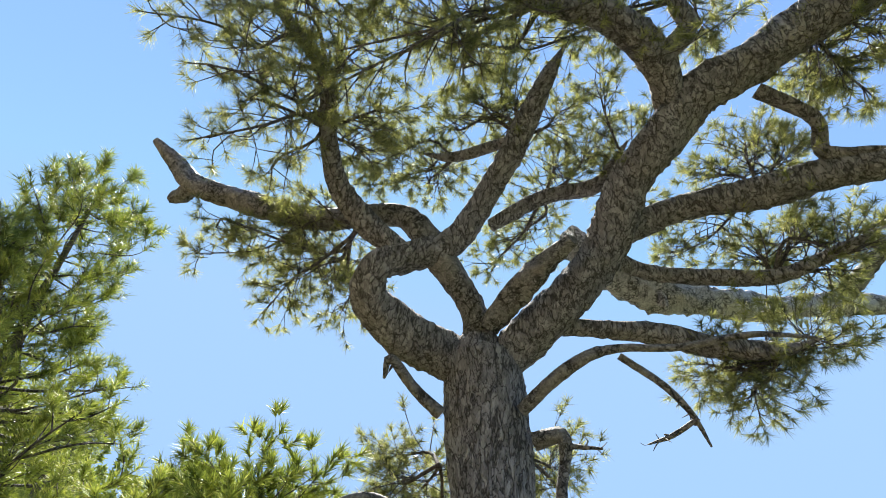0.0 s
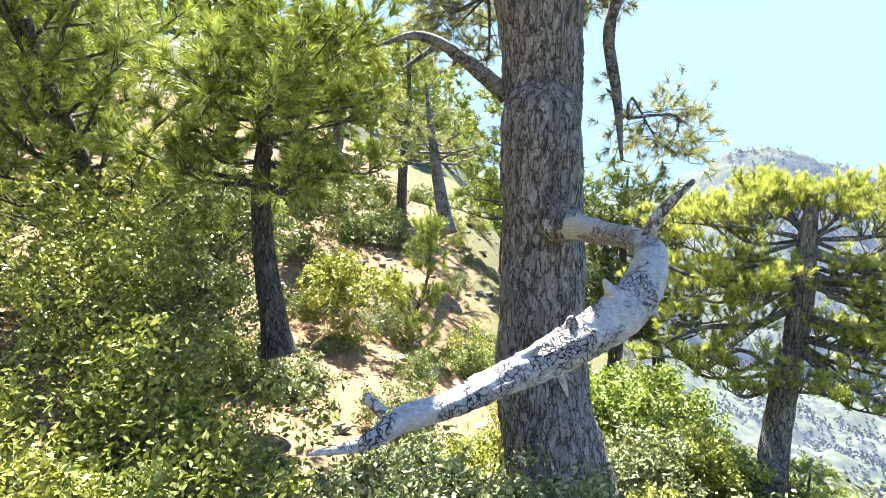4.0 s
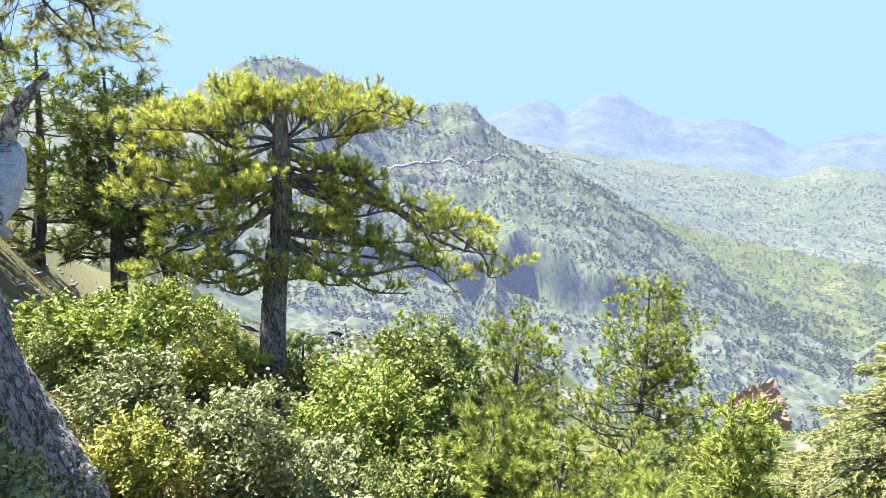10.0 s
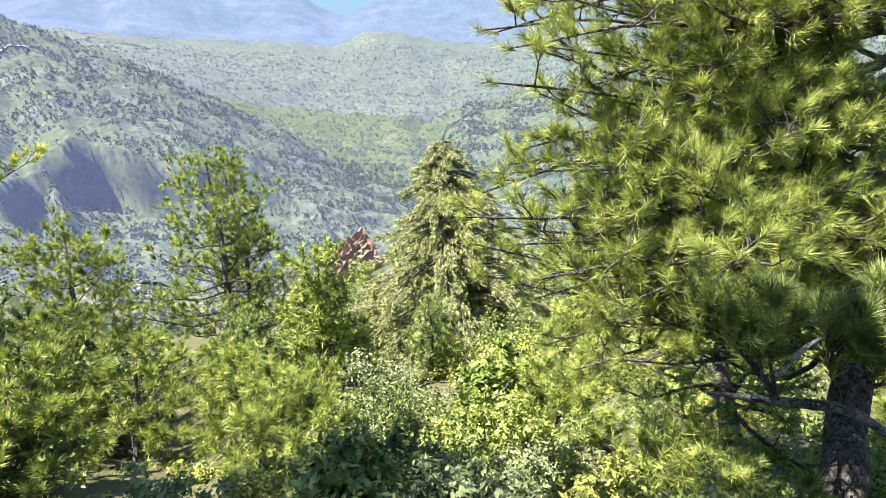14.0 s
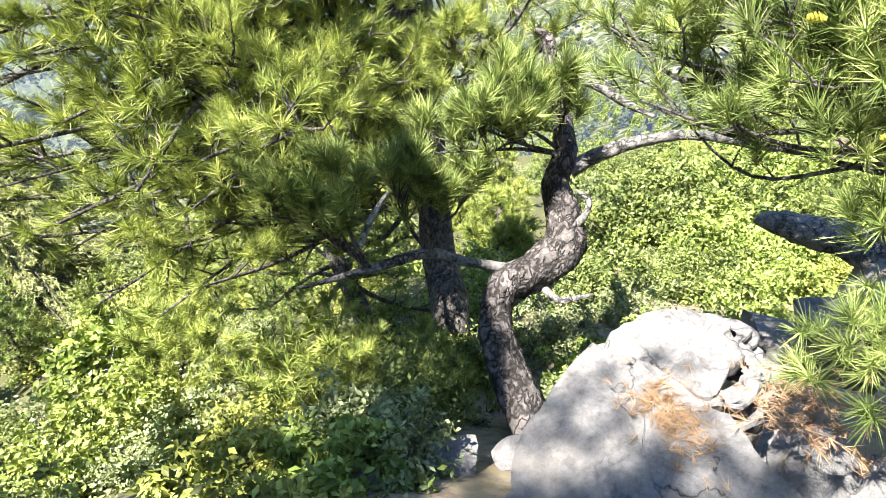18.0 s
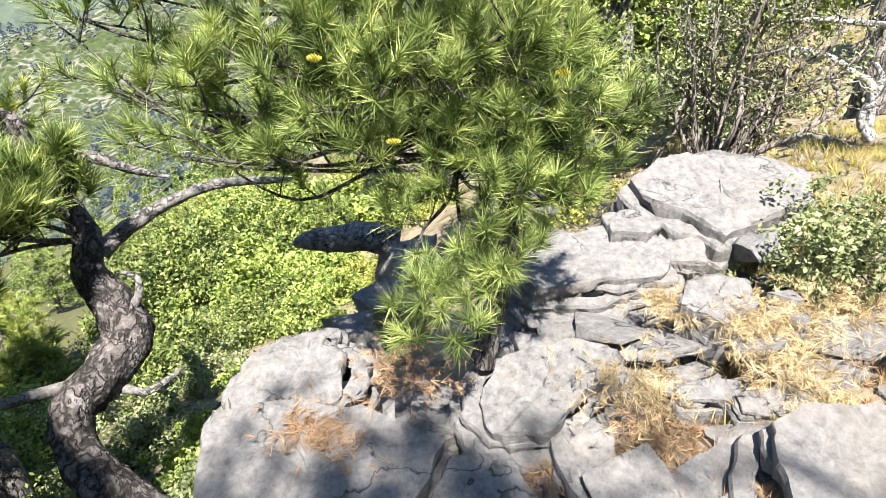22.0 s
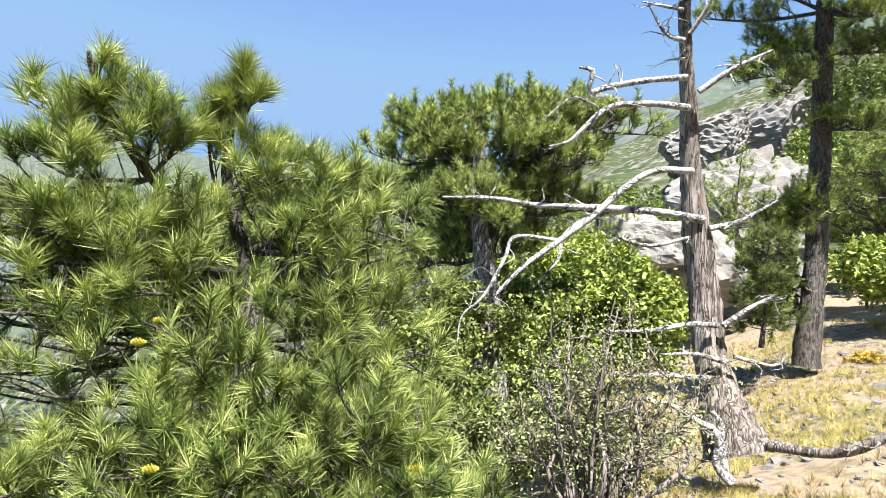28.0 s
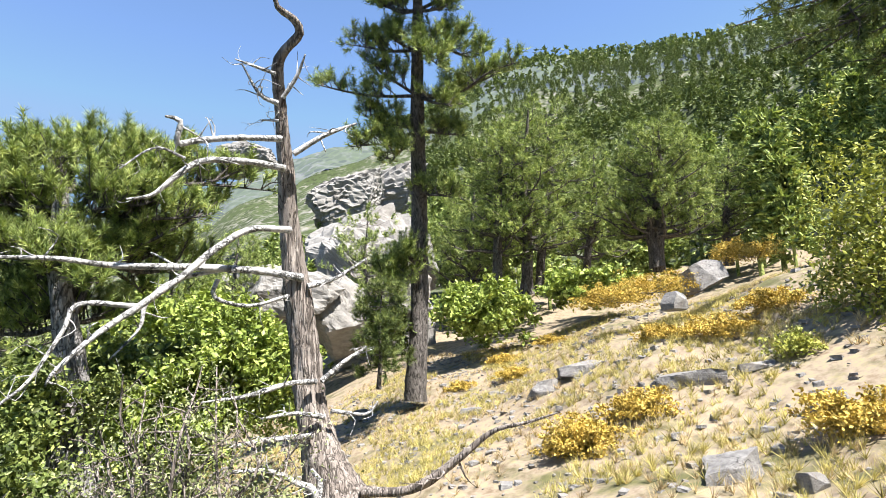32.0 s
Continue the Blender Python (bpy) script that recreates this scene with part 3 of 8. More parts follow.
# The far view over the gorge: bearing and rise in degrees of each line of the land, as seen from the ledge.
CREST = ((-62, 6.0), (-50, 6.4), (-46.5, 6.9), (-43.8, 5.7), (-41, 4.9), (-38, 3.5), (-35.5, 2.6), (-32.7, 2.9), (-31.3, 3.1), (-30.2, 2.8), (-28.8, 2.4), (-27.6, 1.2), (-26.1, 0.1), (-23.8, -1.4), (-19.4, -3.5), (-15.7, -5.4),
         (-13.3, -6.9), (-8.8, -9.8), (-4.6, -13.2), (1, -16.2), (5, -17.4), (7, -15.0), (8.5, -11.0), (10.5, -9.4), (13, -9.8), (18, -8.8), (21, -5.5), (25, -4.5), (32, -4.0), (42, -1.0))
CREST_R = ((-62, 900), (-45, 980), (-32, 1150), (-20, 1060), (-5, 930), (5, 850), (12, 950), (42, 1200))
CLIFF = ((-62, -10), (-45, -11), (-31, -11.5), (-28.4, -12.2), (-26.5, -10.4), (-24.6, -9.1), (-21, -10.6), (-18.6, -12.1), (-12.5, -14.3), (-7.7, -16.9), (-3, -18.5), (2, -20), (5, -20.5), (10, -16), (14, -14.5), (20, -13), (42, -9))
CLIFF_FOOT = ((-62, -11), (-36, -13), (-31, -15), (-28.6, -16.3), (-26.8, -12.6), (-25.6, -14.8), (-24.5, -15.4), (-21.2, -16.4), (-17.3, -17.4), (-12.9, -17.0), (-8, -18.1), (-3, -19.6), (5, -21.4), (10, -18.5), (20, -14.4), (42, -10))
VALLEY = ((-62, 0), (-28, -3.4), (-20, -5.4), (-13, -8.4), (-8, -10.4), (-4, -11.6), (0, -12.2), (4, -12.4), (5.6, -12.6), (7.2, -13.6), (8.6, -12.4), (12, -11.4), (20, -9.0), (42, -4))
PLAIN = ((-62, 1), (-28, -2.2), (-20, -3.2), (-13, -5.6), (-4, -7.6), (4, -8.2), (6, -8.4), (7.5, -9.0), (9, -8.3), (12, -7.8), (20, -6.0), (42, -1))
FEET = ((-62, 2), (-28, -0.6), (-18, -1.9), (-11, -3.0), (-4, -3.3), (-2, -3.6), (1.4, -2.8), (4.6, -2.7), (8.3, -3.6), (12, -4.0), (20, -3.2), (42, 1))
SKYLINE = ((-62, 3), (-30, 1.2), (-27.9, 1.8), (-23.4, 3.2), (-22.6, 3.2), (-21.7, 3.0), (-20.0, 1.9), (-18.8, 2.9), (-17.5, 3.6), (-15.4, 3.5), (-14.3, 2.8), (-13.3, 2.2), (-10.9, 1.4), (-5.2, 1.2), (-4.2, 0.7), (-2.5, -0.2), (-0.6, -1.0),
           (1.5, -0.2), (3.6, 0.1), (6.7, 0.1), (8.3, 0.7), (11.9, 0.6), (14.4, 1.0), (20.1, 1.2), (28, 2.0), (42, 4))


def along(rows, az):
    a, v = zip(*rows)
    return np.interp(az, a, v)


def gorge_view(az, r, x, y):
    """The land across the gorge: each line of the view set at its distance, and the slopes between them."""
    rc = along(CREST_R, az)
    rk = 0.62 * rc + 16 * np.sin(az * 0.45) + 5 * np.sin(az * 1.3)
    wound = az + 1.3 * np.sin(r / 210.0) + 0.6 * np.sin(r / 67.0)
    rise = lambda rows: np.tan(np.radians(along(rows, az)))
    lines = [(np.full_like(az, 300.0), np.full_like(az, -0.60)), (np.full_like(az, 420.0), np.tan(np.radians(along(CLIFF_FOOT, az) - 6.0))),
             (rk * 0.99, rise(CLIFF_FOOT)), (rk, rise(CLIFF)), (0.5 * (rk + rc), 0.42 * rise(CLIFF) + 0.58 * rise(CREST)), (rc, rise(CREST)), (rc * 1.08, np.minimum(rise(CREST), rise(VALLEY)) - 0.02),
             (np.full_like(az, 1600.0), np.tan(np.radians(along(VALLEY, wound)))), (np.full_like(az, 2200.0), np.tan(np.radians(along(PLAIN, wound)))), (np.full_like(az, 2850.0), rise(FEET)), (np.full_like(az, 3250.0), 0.62 * rise(FEET) + 0.38 * rise(SKYLINE)),
             (np.full_like(az, 3700.0), rise(SKYLINE)), (np.full_like(az, 4900.0), rise(SKYLINE) - 0.02)]
    z = 1.9 + r * lines[0][1]
    for (r0, e0), (r1, e1) in zip(lines, lines[1:]):
        u = np.clip((r - r0) / (r1 - r0), 0, 1)
        z = np.where(r >= r0, 1.9 + r0 * e0 + (r1 * e1 - r0 * e0) * u, z)
    return z


def table(rows, az, column):
    b = np.array([r[0] for r in rows] + [rows[0][0] + 360], float)
    h = np.array([r[column + 1] for r in rows] + [rows[0][column + 1]], float)
    az = (np.asarray(az, float) + 180) % 360 - 180
    i = np.clip(np.searchsorted(b, az, "right") - 1, 0, len(b) - 2)
    u = (az - b[i]) / (b[i + 1] - b[i])
    u = u * u * (3 - 2 * u) * 0.5 + u * 0.5
    return h[i] * (1 - u) + h[i + 1] * u


def land(x, y):
    """The height of the ground, from the rings of heights by bearing."""
    x, y = np.atleast_1d(np.asarray(x, float)), np.atleast_1d(np.asarray(y, float))
    az, r = np.degrees(np.arctan2(x, y)), np.hypot(x, y)
    rings = np.array(RINGS + FAR_RINGS[1:], float)
    H = np.stack([table(NEAR_LAND, az, k) for k in range(len(RINGS))] + [table(FAR_LAND, az, k) for k in range(len(FAR_RINGS) - 1)], -1)
    lr, lx = np.log(rings + 1.5), np.log(r + 1.5)
    i = np.clip(np.searchsorted(lr, lx, "right") - 1, 0, len(rings) - 2)
    u = np.clip((lx - lr[i]) / (lr[i + 1] - lr[i]), 0, 1)
    u = u * u * (3 - 2 * u) * 0.5 + u * 0.5
    n = np.arange(len(x))
    z = H[n, i] * (1 - u) + H[n, i + 1] * u
    w = np.clip((az + 60) / 10, 0, 1) * np.clip((42 - az) / 7, 0, 1) * np.clip((r - 300) / 90, 0, 1)
    if w.any():
        z = z * (1 - w) + gorge_view(az, np.maximum(r, 300), x, y) * w
    return z


def height(x, y):
    return float(land(x, y)[0])


def rough_land(x, y):
    z = land(x, y)
    for i in range(len(x)):
        r = math.hypot(x[i], y[i])
        q = Vector((x[i], y[i], 0))
        if r < 60:
            z[i] += 0.02 * min(r, 12) * noise.fractal(q / 2.6, 1.0, 2.1, 5)
        if r < 40:
            z[i] += 0.035 * noise.fractal(q * 2.5, 0.9, 2.0, 3)
        if r > 45:
            z[i] += min(0.03 * (r - 45), 7) * noise.fractal(q / 42, 0.8, 2.1, 4)
        if r > 300:
            over = -60 < math.degrees(math.atan2(x[i], y[i])) < 38
            z[i] += min((0.009 if over else 0.035) * (r - 300), 18 if over else 42) * noise.fractal(q / 230, 0.75, 2.1, 6)
            if over:
                z[i] += min(0.02 * (r - 300), 10) * (0.35 - abs(noise.fractal(q / 130, 0.9, 2.1, 4)))
    return z


def sheet(r0, r1, rings, sectors, az0=-180, az1=180):
    lr = np.geomspace(r0 + 1.5, r1 + 1.5, rings) - 1.5
    a = np.radians(np.linspace(az0, az1, sectors + 1))
    R, A = np.meshgrid(lr, a, indexing="ij")
    x, y = (R * np.sin(A)).ravel(), (R * np.cos(A)).ravel()
    v = np.stack([x, y, rough_land(x, y)], 1)
    m = sectors + 1
    i, j = np.meshgrid(np.arange(rings - 1), np.arange(sectors), indexing="ij")
    q = np.stack([i * m + j, (i + 1) * m + j, (i + 1) * m + j + 1, i * m + j + 1], -1)
    return Soup().add(v, q=q[..., ::-1])


def setting(name, soup, mat, label):
    ob = new(name, soup.mesh(name))
    ob.data.materials.append(mat)
    return tagged(ob, label, name, kind="structure")


setting("ground", sheet(0.0, 40, 90, 288), GROUND, "stony tan mountain slope with dry earth and gravel")
setting("ground_crag", sheet(40, 420, 90, 110, 36, 110), LAND_HOME, "bare grey rocky slope below the ledge")
setting("ground_beyond", sheet(40, 420, 60, 230, 110, 396), LAND_HOME, "rocky hillside with woods and pale limestone")


def belt(inner, outer, rings, sectors, az0, az1):
    """A sheet of land between two lines given by bearing."""
    a = np.linspace(az0, az1, sectors + 1)
    f = np.linspace(0, 1, rings)[:, None]
    R = inner(a)[None] ** (1 - f) * outer(a)[None] ** f
    x, y = (R * np.sin(np.radians(a))).ravel(), (R * np.cos(np.radians(a))).ravel()
    m = sectors + 1
    i, j = np.meshgrid(np.arange(rings - 1), np.arange(sectors), indexing="ij")
    q = np.stack([i * m + j, (i + 1) * m + j, (i + 1) * m + j + 1, i * m + j + 1], -1)
    return Soup().add(np.stack([x, y, rough_land(x, y)], 1), q=q[..., ::-1])


def flat(r):
    return lambda a: np.full_like(a, float(r))


def over_crest(k):
    return lambda a: along(CREST_R, a) * k


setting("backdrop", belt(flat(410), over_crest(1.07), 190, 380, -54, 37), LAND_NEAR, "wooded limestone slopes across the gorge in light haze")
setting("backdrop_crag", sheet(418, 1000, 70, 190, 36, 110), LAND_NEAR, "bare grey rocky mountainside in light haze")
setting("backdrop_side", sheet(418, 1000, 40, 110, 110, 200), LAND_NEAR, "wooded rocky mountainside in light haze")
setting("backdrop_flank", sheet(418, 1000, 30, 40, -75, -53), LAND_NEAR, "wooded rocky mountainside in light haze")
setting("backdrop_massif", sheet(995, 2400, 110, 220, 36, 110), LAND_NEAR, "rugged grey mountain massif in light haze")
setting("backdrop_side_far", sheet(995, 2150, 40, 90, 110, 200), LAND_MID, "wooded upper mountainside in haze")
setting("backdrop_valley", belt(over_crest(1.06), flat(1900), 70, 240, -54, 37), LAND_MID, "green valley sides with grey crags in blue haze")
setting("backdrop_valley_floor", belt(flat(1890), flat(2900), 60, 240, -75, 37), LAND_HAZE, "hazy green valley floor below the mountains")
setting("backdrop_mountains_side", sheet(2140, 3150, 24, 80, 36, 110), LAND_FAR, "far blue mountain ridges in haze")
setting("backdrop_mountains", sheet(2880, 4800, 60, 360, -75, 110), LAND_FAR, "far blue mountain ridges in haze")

for k, (at, size, turn) in enumerate((((105.61, -100.66, 37.42), (13, 9, 9), (0, 20, 40)), ((105.57, -87.08, 32.64), (9, 7, 5), (0, 14, 10)), ((96.94, -81.80, 32.75), (10, 7, 7), (0, 16, 60)), ((124.69, -72.06, 46.01), (8, 6, 4), (0, 10, 20)))):
    rock("pale limestone crag on the hillside", at, size, 150 + k, turn, LIME_FAR, "crag", "hillside crags", 22, 0.12, 0.0, "crag", 22)
rock("reddish rock bluff above the gorge", (-7.2, 236.0, -99.5), (10, 7, 12), 171, (0, 4, 20), RED, "bluff", "", 10, 0.3, 0.0, "rock", 16)


def far_road():
    """A track that runs level across the far slope."""
    az = np.arange(-38, -25.4, 0.25)
    dist = []
    for k, q in enumerate(az):
        a, el = radians(q), radians(-3.1 + (q + 38) * 0.096)
        r = np.arange(430, 1350, 6.0)
        z = land(r * math.sin(a), r * math.cos(a))
        dist.append(r[int(np.argmax(np.arctan2(z - 1.9, r) > el))])
    dist = np.convolve(np.pad(dist, 5, "edge"), np.ones(11) / 11, "valid")
    v = []
    for q, r in zip(az, dist):
        a = radians(q)
        z = rough_land(np.array([r * math.sin(a)]), np.array([r * math.cos(a)]))[0]
        for d, h in ((-2.4, 1.2), (2.4, 2.4)):
            v.append(((r + d) * math.sin(a), (r + d) * math.cos(a), z + h))
    n = len(v) // 2
    ob = new("road", Soup().add(v, q=[(2 * i, 2 * i + 2, 2 * i + 3, 2 * i + 1) for i in range(n - 1)]).mesh("road"))
    ob.data.materials.append(LIME_FAR)
    tagged(ob, "pale track cut across the far mountainside", "road", kind="structure")


far_road()

# ---- the old pine ----
def old_pine():
    g = np.random.default_rng(5)
    ob = thing("old_pine", (-6.3, 1.3, -2.2), "huge old pine with thick grey plated bark and twisted limbs", "pine tree")
    trunk = spline([(-6.15, 1.25, -2.3, 0.62), (-6.14, 1.25, -1.60, 0.671), (-6.56, 0.88, 0.17, 0.579), (-6.71, 0.86, 1.87, 0.511), (-6.56, 0.71, 3.13, 0.485), (-6.83, 0.83, 3.67, 0.487), (-6.79, 0.69, 5.19, 0.571), (-6.71, 0.63, 5.72, 0.552), (-6.55, 0.51, 6.10, 0.441), (-6.43, 0.47, 6.28, 0.221)], 0.035)
    trunk[:, 3] *= 0.9
    part("trunk", tube(Soup(), trunk, 96, 0.016, 3), BARK, ob)

    def limb(name, pts, mat, sides=14, rough=0.05, seed=1, label="", ridges=0):
        line = spline(pts, 0.06)
        line[:, 3] *= 0.86
        if name == "limb":
            line[-8:, 3] *= np.linspace(1, 0.2, 8)
        s = Soup()
        if name == "dead_branch":
            line[:, 3] *= 0.8
            for i in range(5):
                k = g.integers(len(line) // 3, len(line))
                o = line[k, :3]
                e = o + unit(g.normal(size=3)) * g.uniform(0.05, 0.16)
                tube(s, spline([(*o, line[k, 3] * 0.5), (*((o + e) / 2 + g.normal(size=3) * 0.03), line[k, 3] * 0.35), (*e, 0.003)], 0.05), 5, cap=False)
        return part(name, tube(s, line, sides, rough, seed, True, ridges), mat, ob, label)

    limb("limb", [(-6.74, 0.35, 5.93, 0.368), (-6.75, -0.03, 6.09, 0.368), (-6.58, -0.61, 6.16, 0.329), (-6.36, -1.03, 6.37, 0.268), (-6.10, -1.03, 6.65, 0.240), (-6.04, -0.62, 6.93, 0.232), (-5.90, -0.14, 7.21, 0.209), (-5.51, 0.19, 7.85, 0.201), (-4.82, 0.42, 8.48, 0.190), (-4.25, 0.54, 8.98, 0.146), (-3.79, 0.68, 9.36, 0.092)], BARK, 20)
    limb("limb", [(-6.07, -0.68, 6.91, 0.174), (-5.97, -1.27, 7.22, 0.191), (-5.78, -1.74, 7.55, 0.164), (-5.32, -2.06, 8.02, 0.136), (-4.76, -2.27, 8.38, 0.113), (-4.25, -2.92, 8.58, 0.083), (-3.84, -3.14, 8.72, 0.060)], BARK)
    limb("limb", [(-6.58, 0.75, 5.93, 0.294), (-6.17, 1.06, 6.26, 0.324), (-5.64, 1.48, 6.72, 0.328), (-5.13, 1.72, 7.16, 0.317), (-4.60, 1.80, 7.75, 0.325), (-4.02, 2.01, 8.08, 0.329), (-3.48, 2.24, 8.44, 0.337), (-2.91, 2.69, 8.60, 0.329), (-2.31, 3.08, 8.75, 0.311), (-1.70, 3.55, 8.88, 0.296), (-1.10, 3.96, 8.87, 0.231)], BARK, 20)
    limb("limb", [(-3.78, 2.07, 8.28, 0.206), (-3.33, 1.66, 8.69, 0.270), (-3.12, 0.91, 8.96, 0.235), (-3.27, 0.07, 9.06, 0.186), (-3.26, -0.69, 9.00, 0.136), (-3.23, -1.41, 8.76, 0.087)], BARK)
    limb("limb", [(-3.34, 1.64, 8.69, 0.143), (-2.89, 1.83, 8.86, 0.145), (-2.70, 1.61, 9.12, 0.130), (-2.40, 1.52, 9.35, 0.099)], BARK)
    limb("limb", [(-5.12, 2.07, 7.51, 0.206), (-4.68, 2.61, 7.72, 0.211), (-4.11, 3.29, 7.65, 0.247), (-3.51, 3.86, 7.60, 0.233), (-3.09, 4.29, 7.50, 0.219), (-2.58, 4.72, 7.37, 0.170)], BARK)
    limb("limb", [(-3.16, 2.93, 8.48, 0.117), (-3.09, 3.54, 8.06, 0.108), (-3.32, 3.77, 7.77, 0.108), (-2.93, 4.15, 7.55, 0.100)], BARK)
    limb("limb", [(-5.75, 0.37, 7.60, 0.108), (-5.43, 1.02, 8.11, 0.130), (-5.05, 1.73, 8.29, 0.133), (-4.52, 1.96, 8.74, 0.085)], BARK)
    limb("limb", [(-4.79, 0.49, 8.49, 0.095), (-5.13, 0.13, 8.50, 0.096), (-5.55, -0.31, 8.58, 0.082), (-5.70, -0.78, 8.67, 0.050)], BARK)
    limb("limb", [(-6.12, 1.24, 6.37, 0.119), (-5.91, 1.82, 6.37, 0.136), (-5.61, 2.51, 6.27, 0.168), (-5.29, 3.09, 6.01, 0.153), (-4.83, 3.51, 5.77, 0.121), (-4.50, 3.76, 5.78, 0.060)], BARK)
    limb("limb", [(-5.27, 1.76, 7.16, 0.107), (-5.39, 2.31, 7.12, 0.127), (-5.17, 3.02, 7.04, 0.130), (-4.62, 3.69, 6.80, 0.114), (-4.18, 3.98, 6.79, 0.098), (-3.50, 4.30, 6.83, 0.065)], BARK)
    limb("dead_limb", [(-6.59, 0.49, 6.13, 0.192), (-6.31, 0.31, 6.52, 0.177), (-6.08, -0.22, 7.04, 0.223), (-5.99, -0.63, 7.44, 0.182), (-6.06, -0.99, 7.61, 0.155), (-6.56, -1.92, 7.66, 0.177), (-6.88, -2.98, 7.96, 0.179), (-7.06, -3.73, 8.22, 0.171), (-6.99, -4.10, 8.51, 0.129), (-6.93, -4.47, 8.77, 0.058)], GREYWOOD, 16, 0.06, 4, "bare grey weathered limb with a broken end", 7)
    limb("dead_limb", [(-7.06, -3.73, 8.22, 0.152), (-7.24, -3.85, 8.13, 0.135), (-7.38, -4.03, 8.11, 0.073)], GREYWOOD, 10, 0.12, 5)
    limb("dead_limb", [(-6.27, 0.52, 6.28, 0.145), (-5.81, 0.72, 6.52, 0.172), (-5.40, 0.88, 6.70, 0.155), (-4.96, 1.09, 6.81, 0.098)], GREYWOOD, 14, 0.1, 6, "split grey limb", 6)
    limb("dead_limb", [(-5.50, 1.33, 7.46, 0.220), (-5.61, 1.69, 7.38, 0.240), (-5.76, 2.10, 7.37, 0.260), (-5.99, 3.02, 7.42, 0.270), (-5.99, 4.28, 7.62, 0.240), (-6.00, 5.42, 7.87, 0.210), (-5.76, 6.49, 8.13, 0.200), (-5.56, 7.39, 8.22, 0.170)], SILVER, 26, 0.1, 7, "pale torn limb stripped of bark", 8)
    limb("dead_limb", [(-5.76, 6.49, 8.13, 0.170), (-5.37, 6.66, 8.38, 0.160), (-4.80, 6.89, 8.72, 0.120)], GREYWOOD, 14, 0.08, 8)
    limb("dead_stub", [(-5.99, 3.02, 7.42, 0.140), (-5.89, 3.02, 7.20, 0.120), (-5.87, 3.04, 7.06, 0.050)], SILVER, 10, 0.12, 9)
    limb("dead_branch", [(-6.27, 0.91, 5.18, 0.115), (-5.85, 1.13, 5.40, 0.114), (-5.47, 1.37, 5.53, 0.099), (-5.22, 1.66, 5.56, 0.072), (-4.90, 2.13, 5.48, 0.059), (-4.38, 2.63, 5.43, 0.046), (-4.04, 3.05, 5.27, 0.020)], GREYWOOD, 10)
    limb("dead_branch", [(-5.35, 1.70, 5.55, 0.060), (-5.28, 2.15, 5.23, 0.060), (-5.28, 2.41, 4.96, 0.053), (-5.32, 2.58, 4.64, 0.017)], GREYWOOD, 8)
    limb("dead_branch", [(-5.29, 2.44, 4.89, 0.040), (-5.51, 2.28, 4.79, 0.040), (-5.69, 2.10, 4.74, 0.013)], GREYWOOD, 8)
    limb("dead_branch", [(-6.72, 0.08, 5.19, 0.124), (-6.66, -0.27, 5.40, 0.103), (-6.55, -0.63, 5.68, 0.082), (-6.70, -0.65, 5.49, 0.027)], GREYWOOD, 10)
    limb("dead_branch", [(-6.38, 1.11, 4.90, 0.163), (-6.15, 1.32, 4.90, 0.134), (-6.22, 1.38, 4.68, 0.093), (-6.30, 1.33, 4.19, 0.092), (-6.27, 1.44, 3.57, 0.071), (-6.21, 1.50, 2.89, 0.026)], GREYWOOD, 12, 0.06, 9, "dead branch hanging straight down")
    limb("dead_branch", [(-6.17, 1.38, 4.80, 0.053), (-5.90, 1.66, 4.70, 0.020)], GREYWOOD, 8)
    limb("dead_branch", [(-6.96, 0.46, 3.63, 0.147), (-6.94, 0.09, 3.87, 0.125), (-6.90, -0.37, 4.12, 0.097), (-6.87, -0.70, 4.15, 0.064), (-6.86, -1.06, 4.00, 0.013)], GREYWOOD, 12, 0.06, 10)
    limb("dead_branch", [(-6.91, -0.39, 4.10, 0.052), (-6.96, -0.75, 3.82, 0.026)], GREYWOOD, 8)
    limb("silver_limb", [(-6.19, 0.74, 2.21, 0.168), (-5.92, 0.84, 2.18, 0.151), (-5.34, 0.88, 2.12, 0.106), (-4.80, 0.83, 2.08, 0.097), (-4.41, 0.69, 1.99, 0.116), (-4.17, 0.48, 1.80, 0.143), (-3.99, 0.14, 1.59, 0.151), (-3.83, -0.30, 1.43, 0.136), (-3.68, -0.68, 1.33, 0.103), (-3.54, -1.05, 1.24, 0.074), (-3.42, -1.35, 1.21, 0.064), (-3.31, -1.53, 1.15, 0.038), (-3.22, -1.80, 1.15, 0.008)], CRACKED, 36, 0.06, 11, "silver dead limb with cracked scaly bark", 9)
    for p, d, r in (((-3.99, 0.14, 1.72), (0.05, -0.10, 0.14), 0.05), ((-3.86, -0.22, 1.55), (0.05, -0.02, 0.10), 0.06), ((-3.70, -0.62, 1.42), (0.02, 0.12, 0.08), 0.05), ((-4.17, 0.48, 1.68), (0.12, 0.05, -0.09), 0.05), ((-3.83, -0.30, 1.32), (0.03, 0.05, -0.16), 0.03)):
        limb("dead_stub", [(*p, r), (*(np.array(p) + np.array(d) * 0.6), r * 0.7), (*(np.array(p) + d), r * 0.2)], CRACKED, 9, 0.15, 15)
    limb("silver_limb", [(-4.64, 0.79, 2.10, 0.070), (-4.50, 0.83, 2.32, 0.055), (-4.33, 0.96, 2.55, 0.023)], SILVER, 10, 0.05, 12)
    limb("silver_limb", [(-3.44, -1.43, 1.24, 0.036), (-3.48, -1.52, 1.32, 0.030)], SILVER, 8, 0.05, 13)
